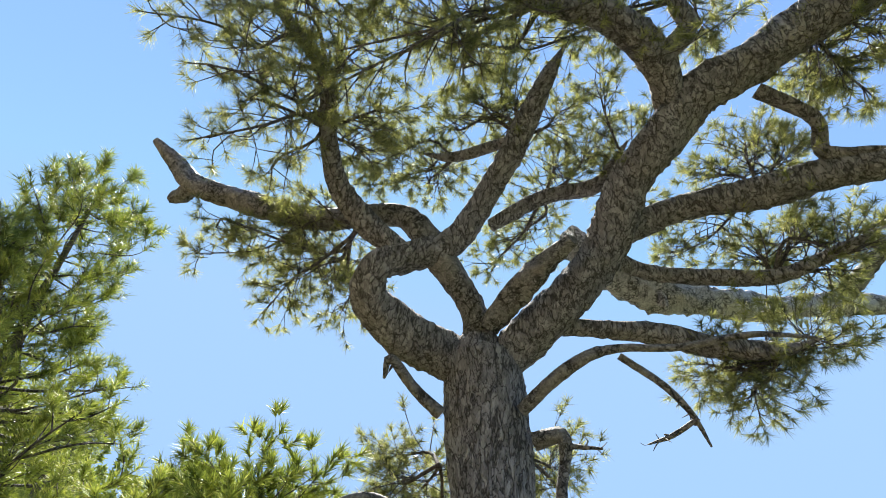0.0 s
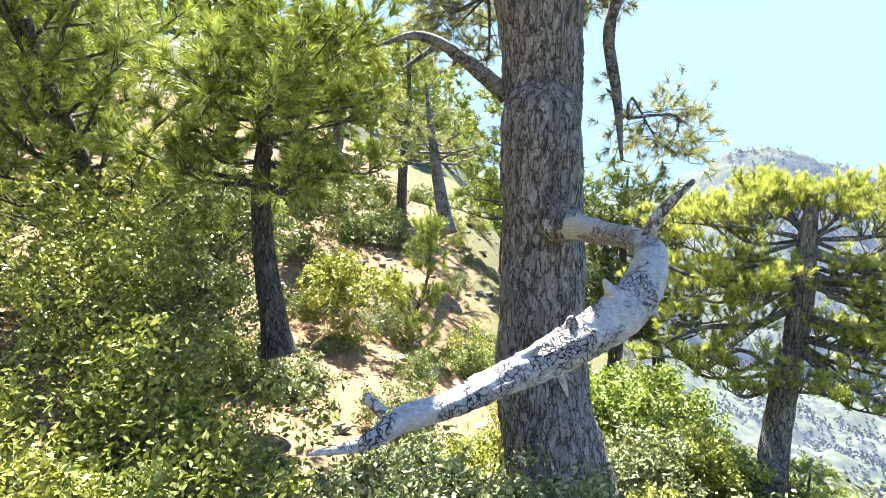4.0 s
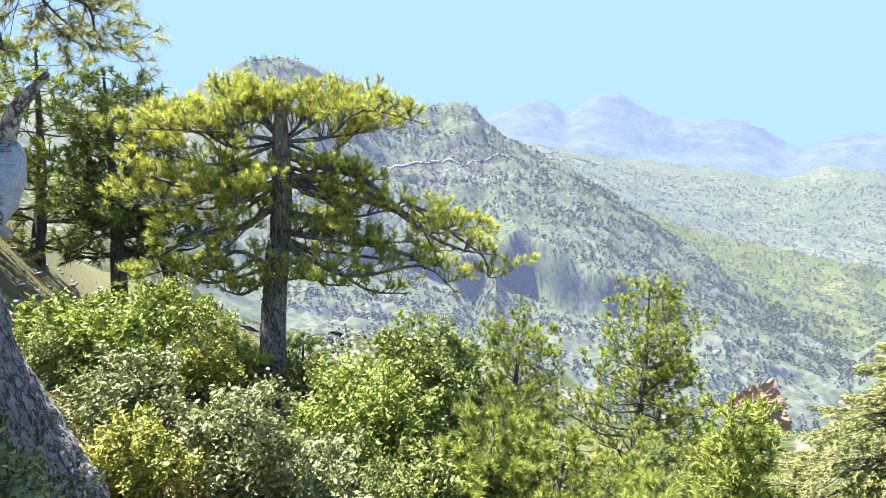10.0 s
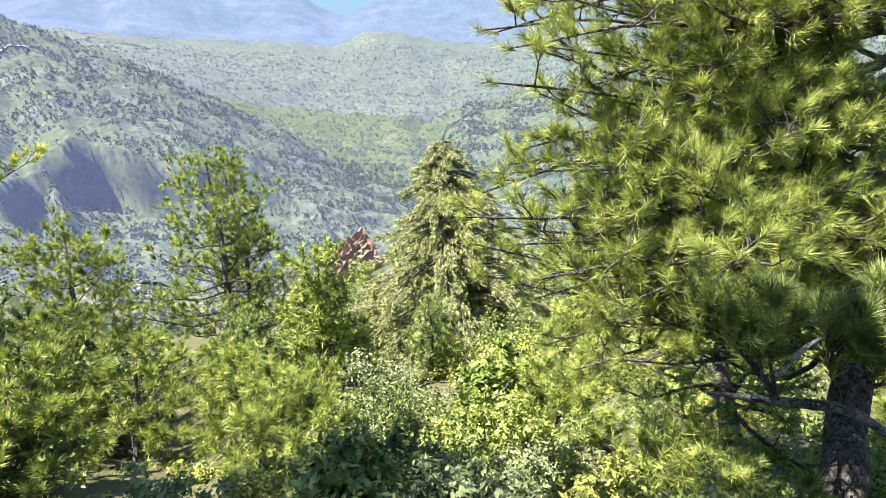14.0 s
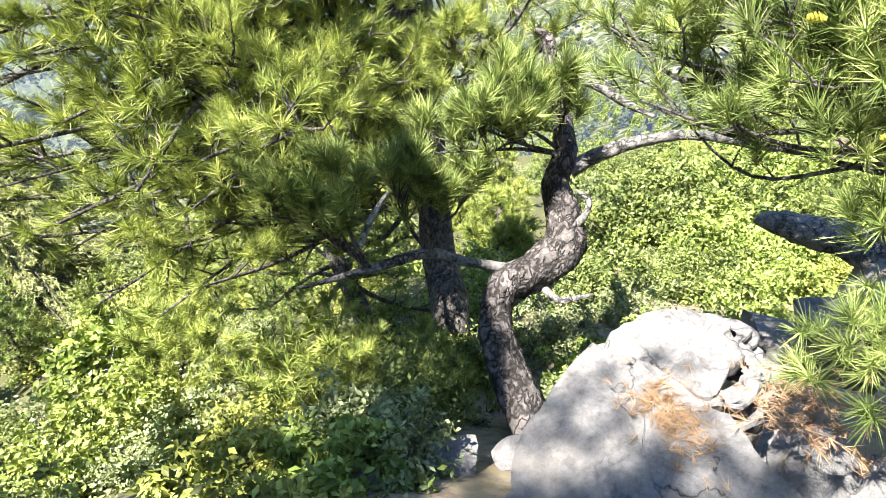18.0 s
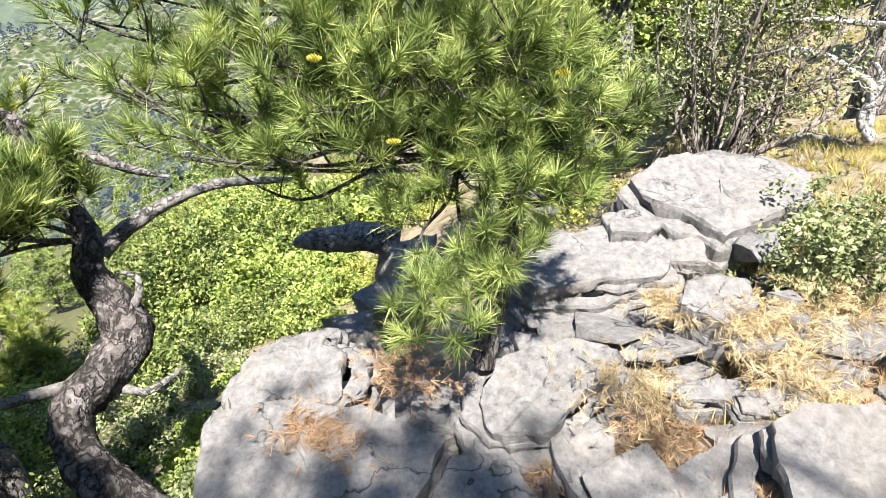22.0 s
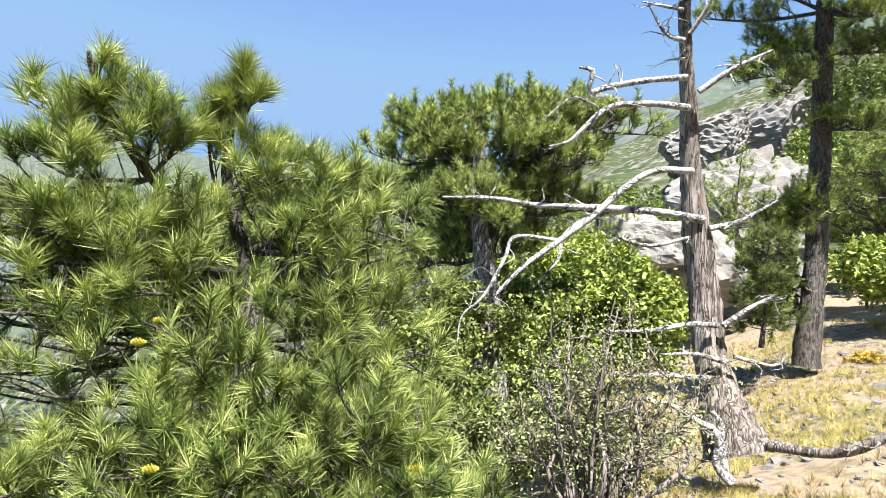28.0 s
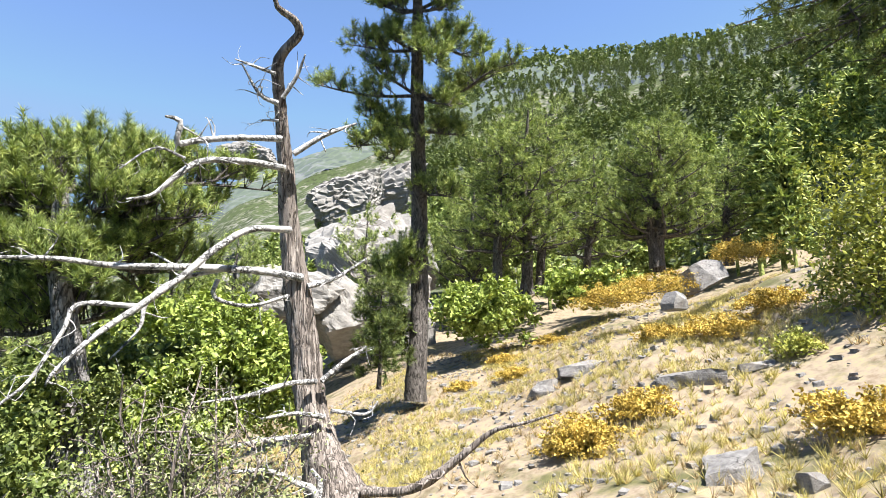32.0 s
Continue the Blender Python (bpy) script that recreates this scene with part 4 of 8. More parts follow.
    limb("bark_collar", [(-6.28, 0.77, 2.23, 0.244), (-6.04, 0.82, 2.20, 0.218), (-5.97, 0.86, 2.19, 0.176)], BARK, 16, 0.06, 14)

    def spray(a, ends, r=0.03, twigs=24, reach=0.8, tuft=None, wiggle=0.1):
        w, n = Soup(), Soup()
        for e in ends:
            bough(w, n, a, e, g, r, twigs, reach, 0.25, tuft or OLDT, -0.03, wiggle, 2, 0.15)
        br = part("branch", w, BARK_FINE, ob)
        tagged(part("needles", n, NEEDLE_DULL, br), kind="stuff")

    OLDT = dict(count=44, length=0.16, width=0.0085, shoot=0.1, low=15, high=85)
    CLOSE = dict(count=60, length=0.16, width=0.005, shoot=0.1, low=15, high=85)
    spray((-4.76, -2.27, 8.38), [(-3.99, -3.10, 7.29), (-4.20, -3.43, 6.83), (-3.95, -3.93, 7.05), (-3.62, -3.42, 7.86)], 0.03, 16, 0.8, CLOSE)
    spray((-5.16, -2.15, 8.13), [(-4.74, -3.26, 6.35), (-5.81, -2.55, 7.34), (-4.55, -2.92, 6.98)], 0.03, 14, 0.7, CLOSE)
    spray((-3.27, 0.07, 9.06), [(-3.33, -1.30, 7.53), (-3.63, -1.54, 7.19), (-3.86, -0.74, 7.66), (-3.78, -2.10, 7.21), (-4.44, -2.32, 7.15)], 0.035, 18, 0.8, CLOSE)
    spray((-5.32, -2.06, 8.02), [(-5.57, -1.57, 8.10), (-4.83, -1.30, 8.11), (-4.58, -2.60, 7.98), (-4.28, -2.09, 8.65)], 0.03)
    spray((-4.82, 0.42, 8.48), [(-4.77, -0.09, 9.00), (-5.39, -0.56, 9.09), (-4.58, 1.18, 9.30), (-4.29, 0.09, 9.76)], 0.03)
    spray((-5.55, -0.31, 8.58), [(-6.23, -0.96, 8.56), (-6.38, -0.39, 8.87), (-6.35, -1.48, 8.76)], 0.025)
    spray((-6.15, -1.32, 7.34), [(-6.80, -2.29, 7.39), (-7.15, -3.01, 7.34), (-7.42, -3.48, 7.21)], 0.028)
    spray((-6.29, -1.42, 7.21), [(-7.41, -1.99, 7.18), (-7.70, -2.26, 6.79), (-7.76, -1.24, 7.04), (-7.65, -1.40, 7.81)], 0.028)
    spray((-5.43, 1.02, 8.11), [(-5.24, 1.37, 8.85), (-4.78, 1.64, 9.24), (-6.76, 1.10, 8.51), (-7.40, 0.96, 8.40)], 0.028)
    spray((-4.60, 1.80, 7.75), [(-4.19, 2.10, 9.07), (-3.97, 1.34, 9.51), (-5.73, 3.27, 8.20)], 0.028)
    spray((-2.69, 1.64, 9.12), [(-2.86, 2.09, 8.85), (-2.75, 0.95, 9.38), (-3.66, 0.63, 9.42), (-3.83, -0.12, 9.56)], 0.028)
    spray((-4.11, 3.29, 7.65), [(-4.28, 3.08, 8.43), (-3.70, 3.38, 8.47), (-3.65, 3.75, 8.20), (-5.64, 3.10, 7.81)], 0.028)
    spray((-2.31, 3.08, 8.75), [(-2.52, 3.56, 8.47), (-2.09, 3.86, 8.59), (-2.63, 4.06, 8.29), (-2.90, 3.78, 8.72)], 0.03)
    spray((-4.62, 3.69, 6.80), [(-4.67, 3.72, 7.36), (-4.22, 4.03, 7.36), (-3.78, 4.31, 7.32), (-4.17, 4.56, 6.79), (-3.67, 4.88, 7.04)], 0.03)
    spray((-4.83, 3.51, 5.77), [(-5.56, 3.42, 5.89), (-5.05, 3.89, 5.85), (-4.63, 4.16, 5.86), (-5.53, 3.62, 5.27), (-5.92, 3.38, 5.93)], 0.026)
    # Unseen outer boughs, added sunward of the slabs to cast dapples on them.
    over = np.array((math.sin(b) * math.cos(h), math.cos(b) * math.cos(h), math.sin(h)))
    tip = np.array((-3.21, -0.71, 9.01))
    for q in ((3.42, 1.48, -1.30), (3.08, 1.08, -1.30), (2.75, 1.35, -1.30), (3.35, 0.95, -1.2), (2.8, 0.85, -1.2)):
        spray(tip, [np.array(q) + over * 10.4], 0.02, 7, 0.6)
    spray((-3.23, -1.41, 8.76), [(-3.56, -2.07, 8.32), (-3.69, -1.66, 8.49), (-3.79, -0.78, 8.60)], 0.03, 16, 0.8)
    spray((-3.84, -3.14, 8.72), [(-4.07, -2.52, 8.49), (-3.97, -3.36, 8.17), (-4.13, -1.99, 8.72)], 0.03, 16, 0.8)
    spray((-7.08, 0.19, 4.75), [(-8.77, -0.11, 5.14), (-8.56, 0.17, 5.41), (-9.07, -0.12, 4.93), (-8.92, 0.47, 4.90)], 0.026)
    spray((-6.81, 1.21, 4.92), [(-8.10, 2.22, 5.16), (-7.93, 2.29, 5.43)], 0.02)
    spray((-6.32, 1.61, 3.36), [(-7.89, 3.17, 3.73), (-7.99, 3.94, 3.33)], 0.02)


old_pine()

# ---- trees on the shaded flank ----
pine("tall young pine with dense long green needles", (-11.27, -5.00, -0.67), (-7.91, -5.18, 8.60), 0.17, 21, 0.06, 2.8, 0.28, 26, 6, dict(count=44, length=0.2, width=0.012, shoot=0.22), NEEDLE_FAR, BARK_FINE, 0.6, 8, 0.5, rise=0.5)
pine("young pine with dense green needles", (-9.2, -7.6, 1.6), (-8.02, -5.67, 7.34), 0.12, 22, 0.1, 1.9, 0.3, 16, 6, MIDT, NEEDLE, BARK_FINE, 0.5, 8, 0.5, rise=0.45)
pine("dark-trunked pine with a forked rounded crown", (-8.01, -2.03, 0.48), (-8.04, -1.63, 4.85), 0.16, 23, 0.5, 1.7, 0.65, 10, 5, CLUMP, NEEDLE_FAR, BARK_FINE, 0.2, 11, 0.6, bend=0.05, rise=0.15)
pine("pine on the slope with a broken crown", (-16.00, 2.21, 1.82), (-16.85, 1.66, 5.93), 0.22, 24, 0.5, 1.8, 0.6, 6, 3, MIDT, NEEDLE_DULL, GREYWOOD, 0.1, 6, 0.6)
pine("small bright green pine sapling", (-12.31, 0.61, -1.18), (-12.71, 0.94, 2.47), 0.06, 25, 0.08, 0.75, 0.25, 12, 4, MIDT, NEEDLE_FAR, BARK_FINE, 0.5, 3, 0.3, rise=0.45, sub=1)
pine("tiny pine seedling on bare earth", (-14.31, -0.84, 0.01), (-14.44, -0.81, 1.24), 0.03, 26, 0.1, 0.5, 0.4, 6, 4, MIDT, NEEDLE_FAR, BARK_FINE, 0.5, 3, 0.25, rise=0.4, sub=1)
for k, (x0, y0, hgt) in enumerate(((-20, -8, 8), (-17, -11, 8), (-24, -3, 8), (-22, 2, 7), (-27, -9, 9), (-30, 0, 9), (-14, -7.5, 7), (-19, 5, 7), (-12, -9, 7), (-33, -14, 9))):
    z0 = height(x0, y0) - 0.2
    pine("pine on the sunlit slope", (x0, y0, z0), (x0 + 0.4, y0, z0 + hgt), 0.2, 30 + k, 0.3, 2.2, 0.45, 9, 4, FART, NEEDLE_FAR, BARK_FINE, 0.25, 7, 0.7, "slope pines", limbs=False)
# ---- flat-topped pine and its neighbours ----
def flat_pine():
    g = np.random.default_rng(8)
    ob = thing("flat_topped_pine", (-10.53, 8.00, -3.80), "broad flat-topped pine with bright sunlit needle pads", "pine tree")
    line = spline([(-10.44, 7.85, -4.17, 0.377), (-10.83, 8.34, -2.64, 0.319), (-11.06, 8.76, -1.01, 0.276), (-11.10, 9.07, 0.40, 0.247), (-11.14, 9.19, 2.20, 0.189), (-11.09, 9.22, 3.00, 0.087)], 0.2)
    part("trunk", tube(Soup(), line, 20, 0.04, 8), BARK, ob)
    T = dict(count=36, length=0.17, width=0.015, shoot=0.14, low=8, high=70)

    def pads(a, ends, r, twigs=26, reach=0.75):
        w, n = Soup(), Soup()
        for e in ends:
            bough(w, n, a, e, g, r, int(twigs * 1.3), reach, 0.3, T, 0.05, 0.08, 3, 0.7)
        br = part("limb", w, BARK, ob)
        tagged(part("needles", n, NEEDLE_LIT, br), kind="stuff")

    top = (-11.13, 9.20, 1.99)
    pads(top, [(-12.52, 7.59, 2.65), (-12.25, 6.24, 2.29), (-12.38, 8.54, 3.09), (-13.46, 6.18, 2.36)], 0.05, 26)
    pads(top, [(-11.53, 9.47, 3.03), (-10.42, 9.84, 2.93), (-12.38, 9.29, 3.27)], 0.05, 24)
    pads(top, [(-9.75, 10.40, 2.93), (-8.58, 10.65, 2.48), (-7.85, 10.52, 2.42), (-10.06, 11.41, 3.18)], 0.05, 24)
    mid = (-11.16, 9.11, 1.09)
    pads(mid, [(-11.67, 7.01, 1.25), (-11.98, 6.44, 0.44), (-10.71, 7.28, 0.54), (-12.91, 6.04, 1.05)], 0.045, 18)
    pads(mid, [(-9.01, 9.68, 1.24), (-8.10, 10.25, 0.56), (-6.98, 10.79, -0.15), (-6.41, 11.52, -0.70)], 0.08, 16, 0.6)
    pads((-8.10, 10.25, 0.56), [(-6.31, 13.30, -1.18), (-6.86, 12.57, -0.55), (-7.46, 11.73, -0.01), (-7.30, 12.10, -1.54)], 0.04, 16, 0.55)
    pads(top, [(-12.94, 7.97, 2.80), (-12.79, 8.95, 3.27), (-13.84, 7.55, 2.52)], 0.06, 20)
    pads((-11.12, 8.94, -0.17), [(-9.40, 9.18, -0.05), (-8.48, 9.79, -0.46), (-10.06, 10.70, 0.57), (-7.76, 10.79, -0.80)], 0.07, 16, 0.6)
    pads((-11.11, 8.71, -1.01), [(-11.42, 6.91, -0.61), (-12.42, 6.43, -0.46), (-11.05, 7.15, -1.24), (-9.42, 8.22, -1.00), (-13.11, 6.03, -1.13)], 0.06, 15, 0.6)
    pads((-11.14, 8.88, -0.31), [(-8.25, 10.24, -1.63), (-7.22, 10.88, -1.57), (-9.06, 9.12, -1.29)], 0.06, 14, 0.6)
    pads((-11.24, 9.11, 1.00), [(-13.73, 6.80, 1.64), (-13.90, 6.38, 0.62), (-12.94, 6.80, -0.04), (-11.81, 7.23, -0.92), (-13.84, 7.58, 2.38)], 0.045, 22)
    pads((-11.17, 9.22, 1.43), [(-9.33, 9.33, -0.05), (-8.96, 10.43, 1.12), (-11.30, 7.50, 0.66), (-7.96, 10.27, -0.33)], 0.06, 15, 0.6)
    for pts in ([(-11.14, 9.28, 1.72, 0.131), (-10.30, 9.51, 1.47, 0.113), (-9.25, 9.96, 1.12, 0.083), (-8.26, 10.42, 0.26, 0.055), (-7.39, 10.90, -0.05, 0.027)], [(-11.16, 9.22, 1.29, 0.131), (-11.55, 8.23, 1.43, 0.099), (-11.98, 7.33, 1.02, 0.070), (-12.56, 6.55, 1.28, 0.028)],
                [(-11.17, 9.08, 0.29, 0.131), (-10.09, 9.38, 0.11, 0.098), (-8.84, 10.00, -0.45, 0.069), (-7.49, 10.75, -0.97, 0.028)], [(-11.15, 9.15, 0.58, 0.116), (-11.27, 8.03, 0.07, 0.084), (-11.71, 7.14, -0.05, 0.055), (-12.13, 6.43, -0.46, 0.027)]):
        part("bare_limb", tube(Soup(), spline(pts, 0.12), 8, 0.06, 9), GREYWOOD, ob)


flat_pine()
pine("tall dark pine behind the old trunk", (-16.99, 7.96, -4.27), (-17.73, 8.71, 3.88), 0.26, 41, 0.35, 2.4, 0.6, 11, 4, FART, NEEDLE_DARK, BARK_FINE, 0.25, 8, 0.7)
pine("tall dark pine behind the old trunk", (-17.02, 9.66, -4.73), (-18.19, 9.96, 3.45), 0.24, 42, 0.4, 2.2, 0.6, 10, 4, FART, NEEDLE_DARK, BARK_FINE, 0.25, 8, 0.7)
pine("pine with a sunlit crown on the slope", (-20.36, 7.40, -5.38), (-21.11, 8.54, 4.80), 0.28, 43, 0.4, 2.6, 0.6, 10, 4, FART, NEEDLE_FAR, BARK_FINE, 0.25, 8, 0.7)
# ---- slim pines and cedar at the gorge's edge ----
pine("slim pine with airy dark green crown", (-6.81, 13.52, -8.03), (-7.41, 15.56, -3.50), 0.13, 51, 0.12, 2.2, 0.4, 14, 4, CLUMP, NEEDLE_FAR, BARK_FINE, 0.5, 9, 0.6, rise=0.3)
pine("taller slim pine with two-pointed airy crown", (-3.55, 14.43, -8.46), (-3.96, 17.05, -2.49), 0.15, 52, 0.15, 2.8, 0.35, 15, 4, CLUMP, NEEDLE_FAR, BARK_FINE, 0.5, 10, 0.65, rise=0.3)
pine("second leader beside the slim pine", (-3.33, 16.33, -6.56), (-3.39, 17.75, -2.69), 0.07, 53, 0.2, 1.2, 0.4, 8, 4, CLUMP, NEEDLE_FAR, BARK_FINE, 0.35, 6, 0.45, rise=0.3)
pine("young pine sapling among shrubs", (-1.75, 7.43, -4.76), (-1.88, 8.32, -3.52), 0.05, 54, 0.1, 0.8, 0.4, 8, 4, MIDT, NEEDLE_FAR, BARK_FINE, 0.5, 5, 0.35, rise=0.4)
pine("pine leaning over the edge", (-7.09, 8.56, -5.04), (-8.62, 11.43, -2.78), 0.2, 55, 0.3, 2.0, 0.5, 9, 4, CLUMP, NEEDLE_FAR, BARK_FINE, 0.3, 8, 0.5)


def cedar():
    g = np.random.default_rng(9)
    base, top = (2.42, 15.6, -10.98), (3.13, 19.27, -2.63)
    base, top = np.array(base), np.array(top)
    ob = thing("cedar", base, "conical cedar with drooping pale green sprays", "cedar tree")
    line = spline([(*base, 0.2), (*(base + (top - base) * 0.5), 0.12), (*top, 0.015)], 0.25)
    part("trunk", tube(Soup(), line, 12, 0.04, 9), BARK_FINE, ob)
    n = Soup()
    pts, ways = [], []
    for i in range(280):
        f = g.uniform(0.02, 0.99) ** 0.9
        c = line[int(f * (len(line) - 1)), :3]
        az = g.uniform(0, 2 * np.pi)
        l = (1 - f) ** 0.85 * 6.8 * g.uniform(0.55, 1.0) + 0.2
        e = c + np.array([np.cos(az) * l, np.sin(az) * l, -0.16 * l])
        m = (c + e) / 2 + [0, 0, 0.09 * l]
        limb = spline([(*c, 0.035), (*m, 0.022), (*e, 0.005)], max(0.15, l / 12))
        part("limb", tube(Soup(), limb, 5, cap=False), BARK_FINE, ob)
        d = unit(e - c)
        s = np.cross(d, [0, 0, 1])
        for k in range(int(10 + l * 34)):
            u = g.uniform(0.15, 1)
            o = limb[int(u * (len(limb) - 1)), :3]
            q = o + s * g.normal() * 0.16 * (0.4 + l * 0.25 * (1.2 - u)) + d * g.uniform(0, 0.2) + [0, 0, -abs(g.normal()) * 0.10]
            pts.append(q), ways.append(d + s * g.normal() * 0.6 + [0, 0, -0.3])
    tufts(n, pts, ways, g, count=15, length=0.13, width=0.026, shoot=0.2, low=10, high=55)
    tagged(part("foliage", n, CEDAR, ob), kind="stuff")


cedar()
for k, (a, t, sp) in enumerate((((-5.06, 8.22, -5.46), (-5.13, 9.70, -3.14), 1.3), ((-3.50, 7.68, -5.46), (-3.56, 9.11, -3.44), 1.2), ((-2.62, 9.40, -7.09), (-2.63, 10.98, -4.97), 1.2), ((-4.05, 5.92, -3.72), (-4.10, 6.89, -2.33), 1.0), ((-1.02, 8.60, -6.88), (-0.88, 10.05, -5.14), 1.0), ((8.36, 5.94, -5.58), (9.04, 6.45, -4.24), 0.9))):
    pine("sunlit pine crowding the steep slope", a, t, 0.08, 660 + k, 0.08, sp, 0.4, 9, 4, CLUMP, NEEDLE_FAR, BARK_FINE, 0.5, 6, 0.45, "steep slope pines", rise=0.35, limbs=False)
for k, (a, t, sp) in enumerate((((-0.73, 5.76, -4.14), (-0.86, 6.75, -2.82), 0.9), ((2.96, 3.47, -3.24), (3.09, 4.25, -2.47), 0.8), ((2.53, 5.85, -4.28), (2.88, 6.63, -3.27), 0.9), ((4.22, 8.46, -6.67), (4.68, 9.83, -4.66), 1.1), ((2.01, 6.58, -6.26), (2.28, 7.90, -4.84), 0.9))):
    pine("young pine with bright needles on the steep slope", a, t, 0.045, 640 + k, 0.08, sp, 0.35, 9, 4, MIDT, NEEDLE_FAR, BARK_FINE, 0.5, 6, 0.35, "steep slope saplings", rise=0.4)

# ---- the tall pine over the ledge ----
def ledge_pine():
    g = np.random.default_rng(12)
    ob = thing("ledge_pine", (5.4, 4.6, -5.2), "tall pine with long bright needles leaning over the ledge", "pine tree")
    line = spline([(4.9, 4.1, -5.4, 0.26), (4.76, 3.86, -3.20, 0.203), (5.13, 4.40, -2.48, 0.192), (5.90, 5.27, -0.52, 0.186), (6.10, 5.62, 0.61, 0.177), (6.15, 5.45, 3.2, 0.13), (6.2, 5.5, 5.6, 0.05)], 0.15)
    part("trunk", tube(Soup(), line, 16, 0.05, 12), BARK_FINE, ob)
    T = dict(count=62, length=0.16, width=0.0058, shoot=0.12, low=8, high=62)

    def pads(a, ends, r=0.045, twigs=22, reach=0.72):
        a = line[int(np.argmin(np.abs(line[:, 2] - a[2]))), :3]
        w, n = Soup(), Soup()
        for e in ends:
            e = np.array(e) + unit(np.array(a) - e) * 0.35
            bough(w, n, a, e, g, r, twigs, 0.58, 0.3, T, 0.05, 0.06, 3, 0.4)
        br = part("limb", w, BARK_FINE, ob)
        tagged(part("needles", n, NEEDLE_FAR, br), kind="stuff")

    pads((4.95, 7.02, 2.06), [(3.14, 6.80, 2.11), (3.36, 6.67, 2.31), (3.74, 6.12, 2.29)], 0.045, 12)
    pads((4.95, 6.91, 1.58), [(2.14, 6.66, 1.67), (2.72, 6.45, 1.76), (3.12, 5.81, 1.58), (2.63, 6.91, 1.41)], 0.05, 14)
    pads((4.92, 6.79, 1.15), [(1.54, 6.40, 1.17), (1.99, 6.04, 0.96), (2.46, 5.63, 0.88), (3.16, 5.30, 1.10)], 0.05, 16)
    pads((4.72, 6.34, 0.46), [(1.60, 5.72, -0.08), (1.91, 5.50, 0.26), (2.26, 5.19, 0.43), (1.26, 5.71, -0.37), (2.62, 4.75, 0.32)], 0.05, 16)
    pads((4.53, 6.05, -0.23), [(1.42, 5.35, -0.61), (1.89, 4.87, -0.32), (2.22, 4.27, -0.28), (2.65, 4.15, 0.03)], 0.05, 16)
    pads((4.27, 5.56, -0.68), [(1.57, 4.71, -0.90), (1.99, 4.19, -0.64), (2.27, 3.68, -0.37), (2.50, 3.32, -0.27)], 0.045, 14)
    pads((5.38, 4.67, -1.81), [(3.73, 4.27, -0.92), (3.25, 4.57, -0.91), (2.88, 4.90, -1.07), (3.66, 4.74, -0.56)], 0.045, 14)
    pads((5.50, 4.83, -1.35), [(4.28, 4.76, -0.04), (4.45, 4.29, -0.28), (5.19, 3.99, 0.10), (3.98, 5.27, 0.24)], 0.045, 14)
    pads((5.73, 5.11, -0.95), [(5.95, 4.09, 0.28), (6.04, 3.58, 0.19), (6.14, 3.33, -0.07)], 0.045, 12)
    pads((5.32, 4.56, -2.04), [(2.95, 5.54, -0.58), (3.02, 5.18, -0.84), (2.72, 5.41, -1.10)], 0.045, 12)
    pads((4.95, 7.02, 2.06), [(3.47, 5.84, 1.87), (3.65, 5.49, 1.95), (3.07, 6.29, 1.69), (2.94, 6.77, 2.17)], 0.04, 20)
    pads((4.95, 6.91, 1.58), [(3.53, 5.34, 1.47), (2.93, 5.89, 1.21), (3.25, 5.50, 1.33), (3.64, 5.00, 1.20)], 0.04, 20)
    pads((4.72, 6.34, 0.46), [(3.35, 4.88, 0.75), (2.78, 5.43, 0.57), (3.08, 5.02, 0.54), (2.30, 5.85, 0.51), (3.43, 4.51, 0.45)], 0.04, 20)
    pads((4.53, 6.05, -0.23), [(3.13, 4.40, 0.21), (2.25, 5.06, -0.02), (2.68, 4.63, 0.05), (1.80, 5.39, -0.22), (3.15, 3.96, -0.18)], 0.04, 20)
    pads((4.27, 5.56, -0.68), [(1.96, 4.70, -0.63), (2.68, 3.99, -0.27), (2.22, 3.97, -0.82), (1.82, 4.48, -1.12), (2.56, 3.53, -0.75)], 0.04, 20)
    pads((5.4, 4.8, 1.32), [(1.86, 4.97, 1.89), (1.74, 5.22, 1.54), (2.52, 5.71, 1.65), (1.29, 5.80, 1.22)], 0.035, 13)
    pads((5.4, 4.8, 1.04), [(1.38, 5.10, 1.11), (1.83, 5.43, 1.08), (2.30, 5.33, 1.22), (2.47, 4.81, 1.73)], 0.035, 13)
    pads((5.4, 4.8, 0.77), [(3.14, 5.29, 1.86), (1.25, 5.13, 0.84), (1.73, 5.34, 0.68), (2.20, 5.35, 0.71)], 0.035, 13)
    pads((5.4, 4.8, 0.26), [(2.57, 5.10, 0.94), (3.03, 5.11, 1.21), (1.70, 5.70, 0.10), (1.38, 5.99, -0.22)], 0.035, 13)
    pads((5.4, 4.8, -0.58), [(0.97, 5.10, -0.32), (1.09, 5.42, -0.75), (1.56, 5.50, -0.43), (1.87, 5.03, 0.17)], 0.035, 13)
    pads((5.4, 4.8, -0.03), [(2.11, 4.60, 0.48), (3.03, 5.54, 0.32), (2.97, 4.63, 0.72), (1.41, 4.90, -0.64)], 0.035, 13)
    pads((5.4, 4.8, -0.83), [(1.30, 5.51, -1.19), (1.86, 5.15, -0.66), (2.24, 4.99, -0.27), (2.76, 5.22, -0.20)], 0.035, 13)
    pads((5.4, 4.8, -0.87), [(2.68, 4.25, 0.23), (1.65, 5.08, -1.29), (1.92, 4.68, -0.90), (2.18, 4.32, -0.51)], 0.035, 13)
    pads((5.4, 4.8, -1.27), [(2.87, 4.83, -0.56), (3.37, 4.84, -0.81), (1.52, 4.30, -1.32), (2.13, 4.71, -1.39)], 0.035, 13)
